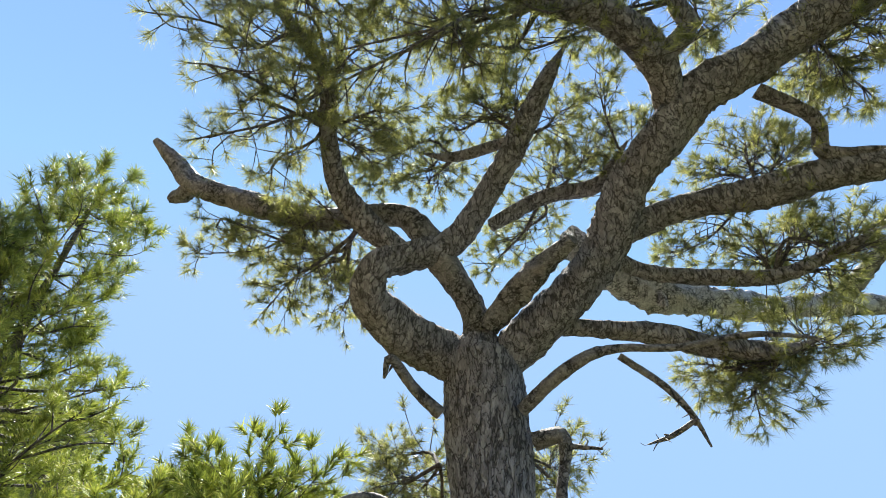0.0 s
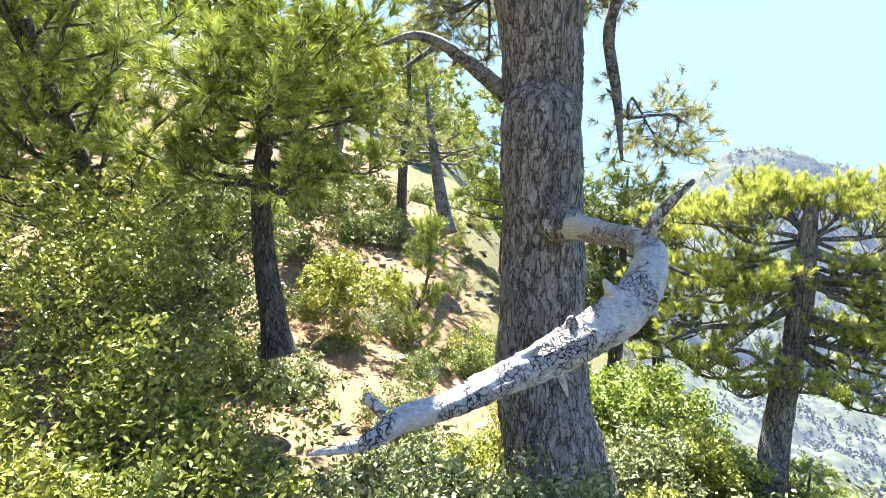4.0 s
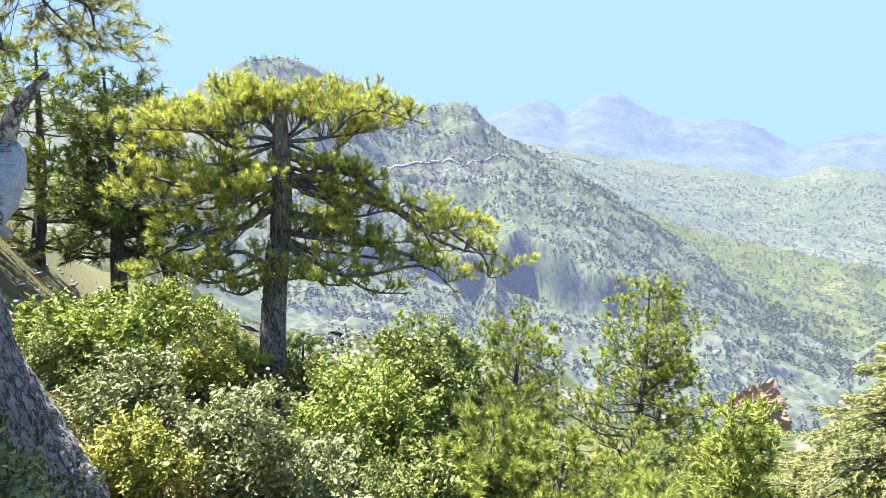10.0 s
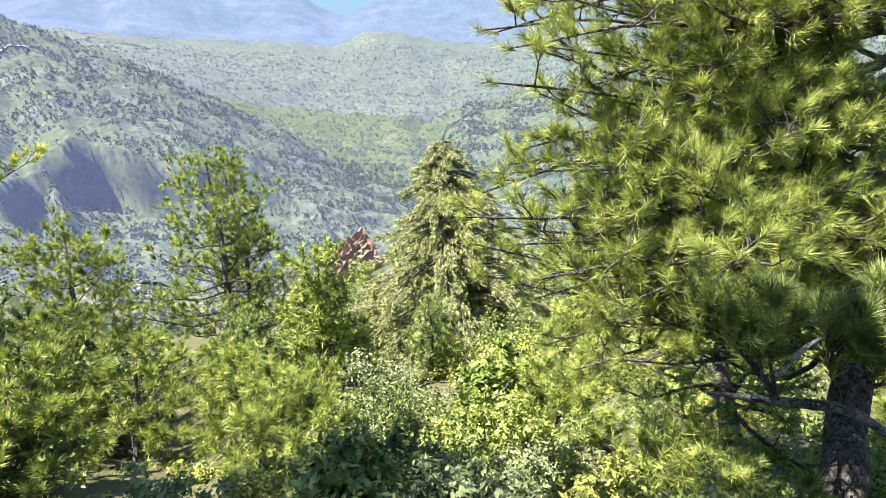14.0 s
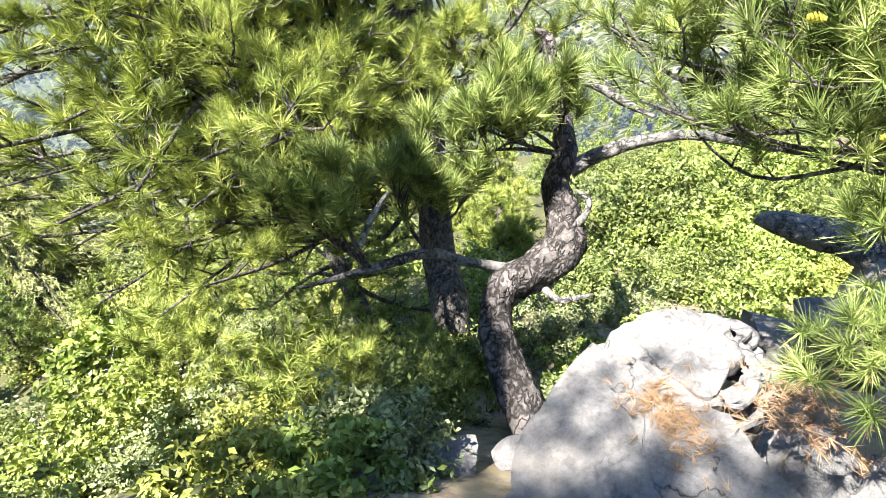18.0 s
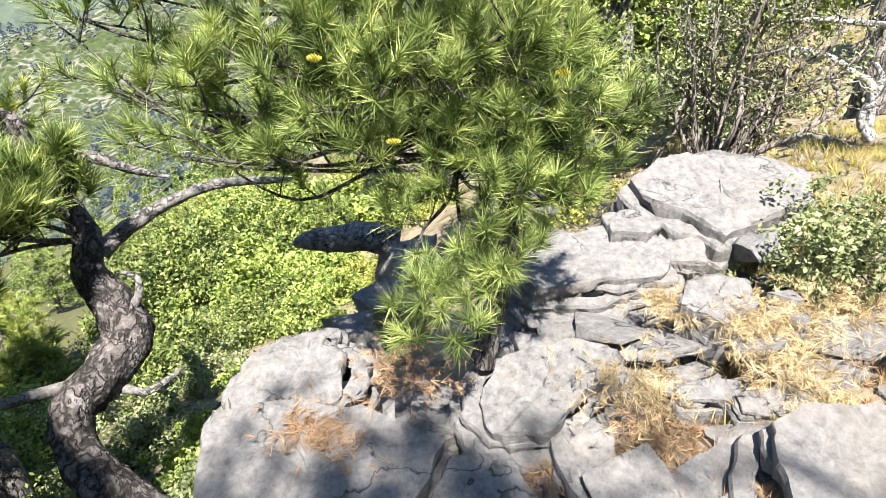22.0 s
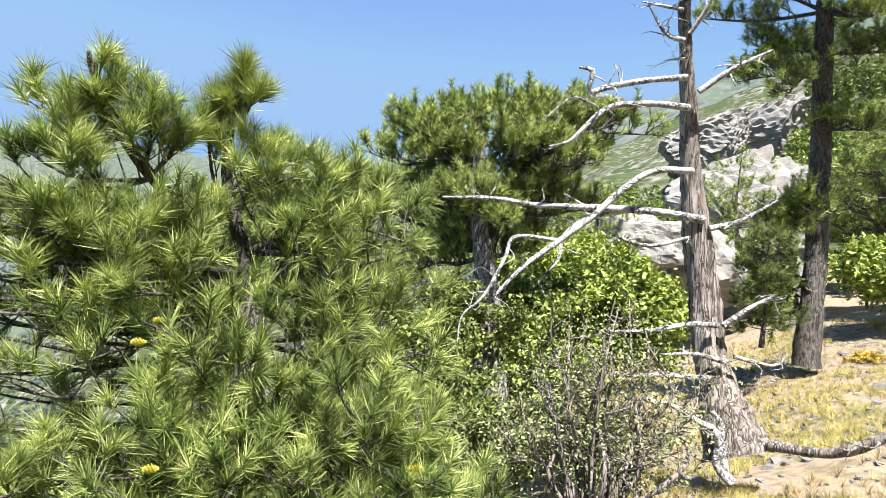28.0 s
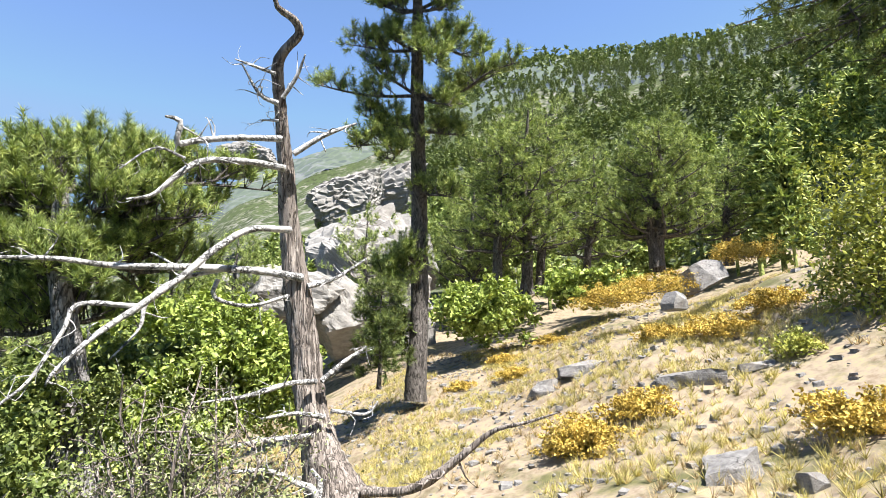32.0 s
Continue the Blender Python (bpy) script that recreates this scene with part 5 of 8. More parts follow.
    pads((5.4, 4.8, -1.60), [(2.39, 4.26, -1.01), (2.97, 4.58, -1.17), (1.92, 4.62, -1.86), (2.13, 4.02, -1.37)], 0.035, 13)
    cone = Soup()
    c = np.array((3.16, 3.67, -0.88))
    for k in range(60):
        a, u = k * 2.4, k / 60
        r = 0.028 * math.sin(math.pi * (0.15 + 0.8 * u))
        o = c + [r * math.cos(a), r * math.sin(a), 0.05 - 0.1 * u]
        q = c + [2.0 * r * math.cos(a), 2.0 * r * math.sin(a), 0.055 - 0.1 * u]
        s = np.array([-math.sin(a), math.cos(a), 0]) * 0.011
        cone.add([o - s, o + s, q + s * 0.7, q - s * 0.7, q + [0, 0, -0.012]], t=[(3, 2, 4), (0, 3, 4), (1, 4, 2)], q=[(0, 1, 2, 3)])
    part("pine_cone", cone, CONE_B, ob, "ripe brown cone", False)


ledge_pine()
pine("pine trunk below the ledge with a low crown", (4.3, 5.1, -5.6), (5.83, 6.87, -1.10), 0.17, 61, 0.45, 1.9, 0.6, 7, 4, MIDT, NEEDLE, BARK_FINE, 0.35, 8, 0.5)


def crooked_pine():
    g = np.random.default_rng(14)
    ob = thing("crooked_pine", (3.35, 1.73, -2.38), "crooked S-shaped pine with scaly bark and one leafy top", "pine tree")
    line = spline([(3.30, 1.65, -2.43, 0.143), (3.45, 1.88, -2.27, 0.135), (3.65, 2.25, -2.09, 0.138), (3.86, 2.60, -1.86, 0.125), (4.07, 2.69, -1.67, 0.135), (4.30, 2.57, -1.59, 0.145), (4.53, 2.48, -1.45, 0.146), (4.67, 2.58, -1.28, 0.131), (4.77, 2.73, -1.08, 0.106), (4.93, 2.77, -0.87, 0.089), (5.17, 3.02, -0.59, 0.074), (5.28, 3.18, -0.34, 0.057), (5.30, 3.23, -0.18, 0.047), (5.26, 3.32, -0.12, 0.019)], 0.04)
    part("trunk", tube(Soup(), line, 32, 0.06, 14), BARK_SCALY, ob)
    for pts, mat, nm in (
            ([(4.90, 2.69, -1.02, 0.062), (5.03, 2.56, -0.90, 0.053), (5.17, 2.28, -0.75, 0.044), (5.28, 1.92, -0.65, 0.039), (5.31, 1.41, -0.63, 0.017)], GREYWOOD, "branch"),
            ([(5.20, 3.04, -0.47, 0.046), (5.33, 2.82, -0.46, 0.042), (5.41, 2.56, -0.59, 0.033), (5.47, 2.34, -0.67, 0.014)], GREYWOOD, "branch"),
            ([(4.19, 2.75, -1.58, 0.043), (3.95, 2.97, -1.48, 0.037), (3.77, 3.16, -1.39, 0.041), (3.34, 3.32, -1.37, 0.032), (2.86, 3.51, -1.35, 0.012)], GREYWOOD, "branch"),
            ([(4.59, 2.50, -1.36, 0.043), (4.67, 2.41, -1.22, 0.026), (4.74, 2.42, -1.11, 0.021), (4.72, 2.51, -1.06, 0.013)], GREYWOOD, "dead_stub"),
            ([(4.28, 2.46, -1.69, 0.034), (4.23, 2.30, -1.68, 0.025), (4.30, 2.21, -1.66, 0.021), (4.38, 2.11, -1.62, 0.008)], GREYWOOD, "dead_stub"),
            ([(3.31, 3.36, -1.17, 0.023), (3.44, 3.37, -1.02, 0.023), (3.60, 3.35, -0.87, 0.012)], SILVER, "dead_stub")):
        part(nm, tube(Soup(), spline(pts, 0.04), 10, 0.06, 15), mat, ob)
    T = dict(count=56, length=0.19, width=0.0085, shoot=0.12, low=5, high=58)
    for a, ends in (((4.92, 2.76, -0.91), [(4.08, 3.13, -0.49), (4.33, 2.90, -0.36), (4.57, 2.70, -0.39), (3.86, 3.26, -0.65), (4.09, 2.85, -0.62)]), ((3.77, 3.16, -1.39), [(3.86, 3.18, -0.97), (4.10, 3.07, -0.99), (3.63, 3.37, -0.80)]),
                    ((3.34, 3.32, -1.37), [(3.06, 3.53, -0.98), (2.87, 3.71, -0.86), (3.32, 3.55, -0.68)])):
        w, n = Soup(), Soup()
        for e in ends:
            bough(w, n, a, e, g, 0.02, 11, 0.4, 0.4, T, -0.05, 0.05, 2, 1.0)
        br = part("twig", w, BARK_FINE, ob)
        tagged(part("needles", n, NEEDLE, br), kind="stuff")


crooked_pine()
pine("low pine sapling under the ledge", (2.90, 3.57, -3.39), (3.52, 4.13, -2.65), 0.05, 62, 0.1, 0.8, 0.5, 7, 4, SHORT, NEEDLE, BARK_FINE, 0.6, 6, 0.35, rise=0.4)
pine("low pine sapling under the ledge", (3.40, 2.95, -3.17), (3.80, 3.40, -2.64), 0.04, 63, 0.1, 0.6, 0.5, 6, 4, SHORT, NEEDLE, BARK_FINE, 0.6, 5, 0.3, rise=0.4)


def dead_fir():
    g = np.random.default_rng(16)
    b, t = np.array((2.02, 5.81, -4.90)), np.array((2.09, 7.94, -3.99))
    ob = thing("dead_fir", b, "dead leaning sapling of bare silver twigs", "dead tree")
    line = spline([(*b, 0.035), (*((b + t) / 2), 0.025), (*t, 0.006)], 0.1)
    part("trunk", tube(Soup(), line, 8), GREYWOOD, ob)
    w = Soup()
    for i in range(90):
        o = line[g.integers(2, len(line)), :3]
        e = o + unit(g.normal(size=3) * [1, 1, 0.5]) * g.uniform(0.25, 0.7)
        bough(w, None, o, e, g, 0.007, 4, 0.22, 0.3, None, 0.05, 0.08, 1, -0.1, 4)
    part("twig", w, SILVER, ob)


dead_fir()

# ---- the young pine on the ledge ----
def young_pine():
    g = np.random.default_rng(18)
    base = np.array((3.55, 0.25, -1.0))
    ob = thing("young_pine", base, "bushy young pine with long needles and yellow cones", "pine tree")
    one = spline([(*base, 0.07), (3.71, 0.17, -0.10, 0.045), (3.96, 0.65, 0.38, 0.042), (4.01, 0.71, 0.67, 0.051), (4.12, 0.77, 1.22, 0.040), (4.11, 0.92, 1.77, 0.026), (3.99, 0.87, 2.23, 0.012)], 0.06)
    two = spline([(4.12, 0.75, 1.14, 0.037), (4.13, 1.13, 1.59, 0.032), (4.05, 1.35, 1.85, 0.023), (3.95, 1.48, 2.12, 0.015), (3.92, 1.50, 2.21, 0.009)], 0.06)
    part("trunk", tube(Soup(), one, 12, 0.06, 18), BARK_FINE, ob)
    part("leader", tube(Soup(), two, 10, 0.06, 19), BARK_FINE, ob)
    T = dict(count=58, length=0.13, width=0.0047, shoot=0.07, low=10, high=64)

    def pads(a, ends, r=0.016, twigs=7, reach=0.36):
        w, n = Soup(), Soup()
        for e in ends:
            bough(w, n, a, e, g, r, twigs, reach, 0.15, T, 0.04, 0.05, 2, 0.7)
        br = part("limb", w, BARK_FINE, ob)
        tagged(part("needles", n, NEEDLE, br), kind="stuff")

    pads((4.05, 0.86, 2.04), [(3.98, 0.87, 2.25), (3.92, 0.81, 2.11), (4.04, 0.94, 2.05)], 0.01, 5, 0.12)
    pads((4.13, 0.92, 1.66), [(4.06, 1.02, 2.00), (3.98, 0.71, 1.90), (3.90, 0.60, 1.76)], 0.012, 7, 0.22)
    pads((4.04, 1.38, 1.87), [(3.95, 1.48, 2.15), (3.98, 1.57, 1.97), (3.93, 1.73, 1.98), (3.90, 1.64, 1.79)], 0.012, 6, 0.2)
    pads((4.10, 1.25, 1.71), [(3.93, 1.29, 1.96), (3.79, 1.66, 1.74), (3.98, 1.14, 1.86), (3.76, 1.84, 1.55)], 0.014, 8, 0.25)
    pads((4.11, 0.76, 1.42), [(3.90, 0.41, 1.67), (4.04, 0.19, 1.77), (3.81, 0.33, 1.46), (4.11, 0.02, 1.71)], 0.016)
    pads((4.12, 0.75, 1.22), [(3.83, 0.00, 1.46), (3.70, 0.24, 1.26), (3.74, 0.50, 1.41)], 0.016)
    pads((4.16, 0.90, 1.41), [(3.79, 1.47, 1.41), (3.73, 1.68, 1.32), (3.73, 1.97, 1.32), (3.76, 2.14, 1.29)], 0.018, 11)
    pads((4.17, 0.83, 1.22), [(3.67, 1.54, 1.12), (3.66, 1.87, 1.10), (3.73, 2.20, 1.14), (3.64, 1.20, 1.19)], 0.018, 11)
    pads((4.11, 0.73, 1.00), [(3.59, 1.40, 0.90), (3.55, 1.04, 0.97), (3.59, 1.72, 0.88)], 0.016)
    pads((4.10, 0.72, 0.88), [(3.62, 0.37, 1.05), (3.76, 0.08, 1.14), (3.69, -0.05, 0.87)], 0.016)
    pads((4.00, 0.68, 0.62), [(3.45, 0.26, 0.75), (3.54, -0.02, 0.60), (3.40, 0.41, 0.44), (3.41, 0.10, 0.38), (3.43, -0.14, 0.38)], 0.016)
    pads((3.99, 0.73, 0.54), [(3.50, 1.02, 0.67), (3.44, 1.26, 0.56), (3.32, 1.07, 0.42), (3.34, 0.81, 0.45), (3.55, 1.58, 0.45)], 0.016)
    pads((3.88, 0.52, 0.17), [(3.55, 1.56, 0.36), (3.47, 1.60, 0.20), (3.45, 1.27, 0.21), (3.66, 1.88, 0.41), (3.74, 2.09, 0.68)], 0.018)
    pads((3.81, 0.27, 0.09), [(3.45, -0.02, 0.23), (3.39, 0.08, 0.01), (3.52, -0.19, 0.31)], 0.014)
    pads((3.66, 0.17, -0.32), [(3.19, 0.62, -0.36), (3.07, 0.49, -0.49), (3.23, 0.70, -0.50), (3.18, 0.34, -0.31)], 0.012, 6, 0.2)
    pads((3.74, 0.15, -0.17), [(3.39, 0.03, 0.05), (3.47, -0.15, 0.12), (3.52, 0.12, 0.31)], 0.014)
    pads((3.90, 0.58, 0.20), [(3.50, 0.69, -0.03), (3.47, 0.89, 0.14), (3.48, 1.03, 0.33), (3.57, 0.52, 0.51)], 0.014)
    pads((3.81, 0.41, 0.00), [(3.38, 0.45, -0.20), (3.39, 0.64, -0.23), (3.43, 0.21, 0.01), (3.45, 0.19, 0.35), (3.57, 0.34, 0.67)], 0.014)
    pads((3.97, 0.64, 0.41), [(3.53, 1.40, 0.52), (3.60, 1.23, 0.77), (3.64, 0.92, 0.85), (3.67, 0.19, 0.96), (3.66, -0.07, 0.67)], 0.014)
    pads((3.57, 0.17, -0.35), [(3.20, 0.61, -0.43), (3.21, 0.42, -0.36), (3.14, 0.71, -0.52)], 0.01, 5, 0.16)
    pads(one[int(np.argmin(np.abs(one[:, 2] - 1.11))), :3], [(3.93, 2.34, 1.36), (3.98, 2.25, 1.22), (3.90, 2.07, 1.33), (3.77, 2.09, 1.15)], 0.015, 5, 0.26)
    pads(one[int(np.argmin(np.abs(one[:, 2] - 1.28))), :3], [(3.71, 1.89, 1.51), (3.91, 1.87, 1.35), (3.86, 2.02, 1.45), (3.81, 1.63, 1.43)], 0.015, 5, 0.26)
    pads(one[int(np.argmin(np.abs(one[:, 2] - 0.91))), :3], [(3.67, 2.02, 1.07), (4.20, 1.98, 1.03), (4.11, 1.72, 1.13), (3.70, 2.16, 1.01)], 0.015, 5, 0.26)
    pads(one[int(np.argmin(np.abs(one[:, 2] - 0.55))), :3], [(3.77, 2.18, 0.75), (4.08, 2.12, 0.62), (4.14, 1.90, 0.73)], 0.015, 5, 0.26)
    pads(one[int(np.argmin(np.abs(one[:, 2] - 0.29))), :3], [(4.14, 1.68, 0.52), (3.73, 2.06, 0.45), (3.85, 1.84, 0.33)], 0.015, 5, 0.26)
    pads(one[int(np.argmin(np.abs(one[:, 2] - 0.06))), :3], [(4.03, 1.58, 0.33), (3.63, 1.57, 0.17), (3.95, 1.37, 0.15), (3.65, 1.88, 0.19)], 0.015, 5, 0.26)
    pads(one[int(np.argmin(np.abs(one[:, 2] - 1.42))), :3], [(4.25, 0.21, 1.74), (3.82, 0.07, 1.48), (4.20, 0.36, 1.49)], 0.015, 5, 0.26)
    pads(one[int(np.argmin(np.abs(one[:, 2] - 0.96))), :3], [(4.18, -0.18, 1.22), (3.85, -0.12, 0.93), (4.27, 0.07, 1.17)], 0.015, 5, 0.26)
    pads(one[int(np.argmin(np.abs(one[:, 2] - 0.42))), :3], [(4.06, -0.34, 0.59), (3.69, 0.01, 0.48), (4.12, 0.07, 0.65)], 0.015, 5, 0.26)
    pads(one[int(np.argmin(np.abs(one[:, 2] - 0.06))), :3], [(3.56, -0.19, 0.33), (3.93, 0.23, 0.24), (3.87, 0.47, 0.06)], 0.015, 5, 0.26)
    pads(one[int(np.argmin(np.abs(one[:, 2] - 0.17))), :3], [(3.81, 0.85, 0.16), (3.92, 1.12, 0.33), (4.18, 1.36, 0.47)], 0.015, 5, 0.26)
    for c in ((3.31, 0.74, 0.31), (3.73, 1.10, 1.08), (3.50, 1.00, 0.65), (3.28, 1.02, 0.62), (3.32, 0.10, 0.58), (3.45, 1.12, 1.02)):
        c, cone = np.array(c), Soup()
        for k in range(48):
            a, u = k * 2.4, k / 48
            r = 0.012 * math.sin(math.pi * (0.1 + 0.85 * u))
            d = np.array([math.cos(a), 0.0, math.sin(a)])
            t = np.cross(d, [0, 1, 0]) * 0.006
            o = c + d * r * 0.5 + [0, 0.05 * (u - 0.5), 0]
            q = c + d * r * 1.5 + [0, 0.05 * (u - 0.5) + 0.006, 0]
            cone.add([o - t, o + t, q + t, q - t], q=[(0, 1, 2, 3)])
        part("young_cone", cone, CONE_Y, ob, "small yellow young cone", False)


young_pine()

# ---- the dead snag ----
def snag():
    ob = thing("snag", (5.99, -3.89, -0.14), "dead grey juniper snag with twisted bare branches", "dead tree")

    def limb(name, pts, sides=10, ridges=0, mat=SNAGWOOD, rough=0.05):
        g = np.random.default_rng(int(abs(pts[0][0] * 977 + pts[-1][2] * 131)) % 9999)
        line = spline(pts, 0.05)
        line[:, 3] *= 0.85 if name == "trunk" else 0.62 if name == "dead_branch" else 0.42
        br = part(name, tube(Soup(), line, sides, rough, 3, True, ridges), mat, ob)
        if name != "trunk":
            for i in range(7):
                s = Soup()
                k = g.integers(len(line) // 3, len(line))
                o = line[k, :3]
                e = o + unit(g.normal(size=3)) * g.uniform(0.1, 0.35)
                tube(s, spline([(*o, line[k, 3] * 0.4), (*((o + e) / 2 + g.normal(size=3) * 0.04), line[k, 3] * 0.25), (*e, 0.002)], 0.06), 4, cap=False)
                part("twig", s, mat, br)
        return br

    limb("trunk", [(5.93, -3.92, -0.25, 0.370), (6.06, -3.88, 0.07, 0.281), (6.22, -3.82, 0.58, 0.192), (6.30, -3.78, 1.23, 0.166), (6.34, -3.70, 1.90, 0.172), (6.34, -3.64, 2.27, 0.141), (6.31, -3.56, 2.70, 0.109), (6.22, -3.44, 3.29, 0.096), (6.09, -3.29, 3.85, 0.070), (5.96, -3.15, 4.27, 0.064), (5.85, -3.17, 4.43, 0.051), (5.70, -3.24, 4.59, 0.051), (5.68, -3.16, 4.70, 0.045), (5.73, -2.99, 4.79, 0.032), (5.69, -2.94, 4.89, 0.019)], 28, 9)
    limb("root", [(5.63, -3.97, -0.06, 0.138), (5.19, -4.12, -0.02, 0.104), (4.94, -4.24, 0.10, 0.108), (4.66, -4.38, 0.32, 0.083), (4.37, -4.50, 0.55, 0.058), (4.05, -4.60, 0.64, 0.040), (3.74, -4.67, 0.74, 0.017)], 12)
    limb("root", [(5.76, -3.58, -0.32, 0.099), (5.79, -3.50, 0.02, 0.085), (5.90, -3.40, 0.10, 0.073), (6.09, -3.19, 0.23, 0.055), (6.32, -2.85, 0.25, 0.037)], 12, 0, SILVER)
    limb("root", [(5.70, -3.61, -0.42, 0.124), (5.78, -3.50, -0.26, 0.086), (5.80, -3.59, 0.06, 0.061), (5.92, -3.57, 0.19, 0.050)], 12, 0, SILVER)
    wood = [
        ([(6.11, -3.35, 3.26, 0.064), (6.13, -2.96, 3.25, 0.056), (6.19, -2.51, 3.18, 0.048), (6.17, -2.24, 2.97, 0.041), (6.21, -2.05, 2.77, 0.029), (6.22, -1.84, 2.70, 0.011)], 8),
        ([(6.05, -3.27, 3.55, 0.057), (6.13, -2.82, 3.47, 0.050), (6.25, -2.48, 3.39, 0.049), (6.26, -2.28, 3.32, 0.042), (6.19, -2.27, 3.51, 0.042), (6.24, -2.15, 3.54, 0.018)], 8),
        ([(6.20, -3.49, 2.63, 0.064), (6.18, -3.01, 2.57, 0.055), (6.21, -2.67, 2.35, 0.053), (6.21, -2.35, 2.06, 0.051), (6.20, -1.98, 1.78, 0.050), (6.25, -1.66, 1.53, 0.038), (6.24, -1.39, 1.26, 0.027), (6.26, -1.35, 1.16, 0.011)], 8),
        ([(6.18, -3.64, 2.12, 0.077), (6.32, -3.11, 2.18, 0.062), (6.46, -2.48, 2.18, 0.054), (6.53, -1.87, 2.16, 0.046), (6.50, -1.39, 2.18, 0.034), (6.54, -0.88, 2.15, 0.014)], 8),
        ([(6.42, -2.95, 2.20, 0.037), (6.50, -2.44, 2.06, 0.036), (6.45, -2.15, 1.84, 0.035), (6.39, -2.07, 1.60, 0.023), (6.39, -1.84, 1.34, 0.011)], 8),
        ([(6.20, -1.98, 1.78, 0.039), (6.27, -1.55, 1.79, 0.033), (6.23, -1.43, 1.57, 0.027), (6.19, -1.22, 1.21, 0.021), (6.24, -1.04, 1.02, 0.016), (6.23, -1.00, 0.78, 0.008)], 8),
        ([(6.41, -2.80, 2.08, 0.037), (6.44, -2.79, 1.90, 0.037), (6.35, -3.13, 1.82, 0.031), (6.21, -3.49, 1.93, 0.025)], 8),
        ([(6.02, -3.40, 3.41, 0.057), (5.83, -3.66, 3.63, 0.045), (5.64, -3.95, 3.79, 0.020)], 8),
        ([(6.16, -3.69, 2.03, 0.057), (6.05, -3.97, 2.12, 0.039), (5.86, -4.27, 2.34, 0.020)], 8),
        ([(6.05, -3.72, 1.03, 0.050), (6.06, -3.38, 1.03, 0.043), (6.10, -2.97, 0.95, 0.035), (6.14, -2.53, 0.93, 0.011)], 8),
        ([(6.01, -3.76, 1.03, 0.050), (5.95, -4.00, 1.21, 0.038), (5.85, -4.25, 1.37, 0.019)], 8),
        ([(5.97, -3.77, 0.67, 0.050), (6.09, -3.48, 0.73, 0.037), (6.18, -3.17, 0.71, 0.018)], 8),
        ([(6.03, -3.66, 0.49, 0.057), (6.13, -3.21, 0.51, 0.043), (6.16, -2.81, 0.50, 0.018)], 8),
        ([(5.93, -3.82, 0.73, 0.038), (5.76, -4.15, 0.67, 0.026), (5.68, -4.24, 0.79, 0.013)], 8),
        ([(5.96, -3.17, 3.88, 0.045), (6.04, -3.00, 3.96, 0.032), (6.04, -2.79, 4.22, 0.013)], 6),
        ([(5.88, -3.08, 4.15, 0.032), (5.97, -2.92, 4.20, 0.026), (6.06, -2.73, 4.25, 0.010)], 6),
        ([(5.92, -3.19, 3.94, 0.038), (5.76, -3.25, 4.14, 0.032), (5.63, -3.26, 4.34, 0.013)], 6),
        ([(6.01, -3.21, 3.72, 0.026), (6.12, -3.06, 3.72, 0.010)], 6),
        ([(6.27, -2.36, 3.19, 0.024), (6.19, -2.05, 3.20, 0.017), (6.27, -1.79, 2.97, 0.009)], 6)]
    for pts, sides in wood:
        limb("dead_branch", pts, sides, 0, SILVER)


snag()


def grey_bush():
    g = np.random.default_rng(20)
    b = np.array((5.3, -1.9, -0.6))
    ob = thing("bare_bush", b, "half-dead bush of tangled pale grey twigs", "bush")
    w, l, at = Soup(), Soup(), []
    for e in ((5.76, -1.84, 1.07), (5.52, -2.03, 0.90), (5.55, -2.38, 1.11), (5.75, -1.57, 0.68), (5.44, -2.49, 0.73), (5.47, -1.60, 0.44), (5.17, -2.46, 0.50), (5.75, -1.43, 0.29), (5.74, -2.27, 1.29), (5.37, -2.89, 0.70), (5.29, -1.80, 0.74)):
        for r in range(2):
            q = np.array(e) + g.normal(size=3) * 0.12
            ln = bough(w, None, b + g.normal(size=3) * 0.06, q, g, 0.024, 10, 0.5, 0.3, None, -0.05, 0.12, 2, 0.1, 6)
            at.append(ln[-9:, :3].repeat(30, 0) + g.normal(size=(270, 3)) * 0.16)
    leaves(l, np.concatenate(at), g, 0.018)
    part("stem", w, SNAGWOOD, ob)
    part("leaves", l, SCRUB, ob, "sparse small grey-green leaves")


grey_bush()

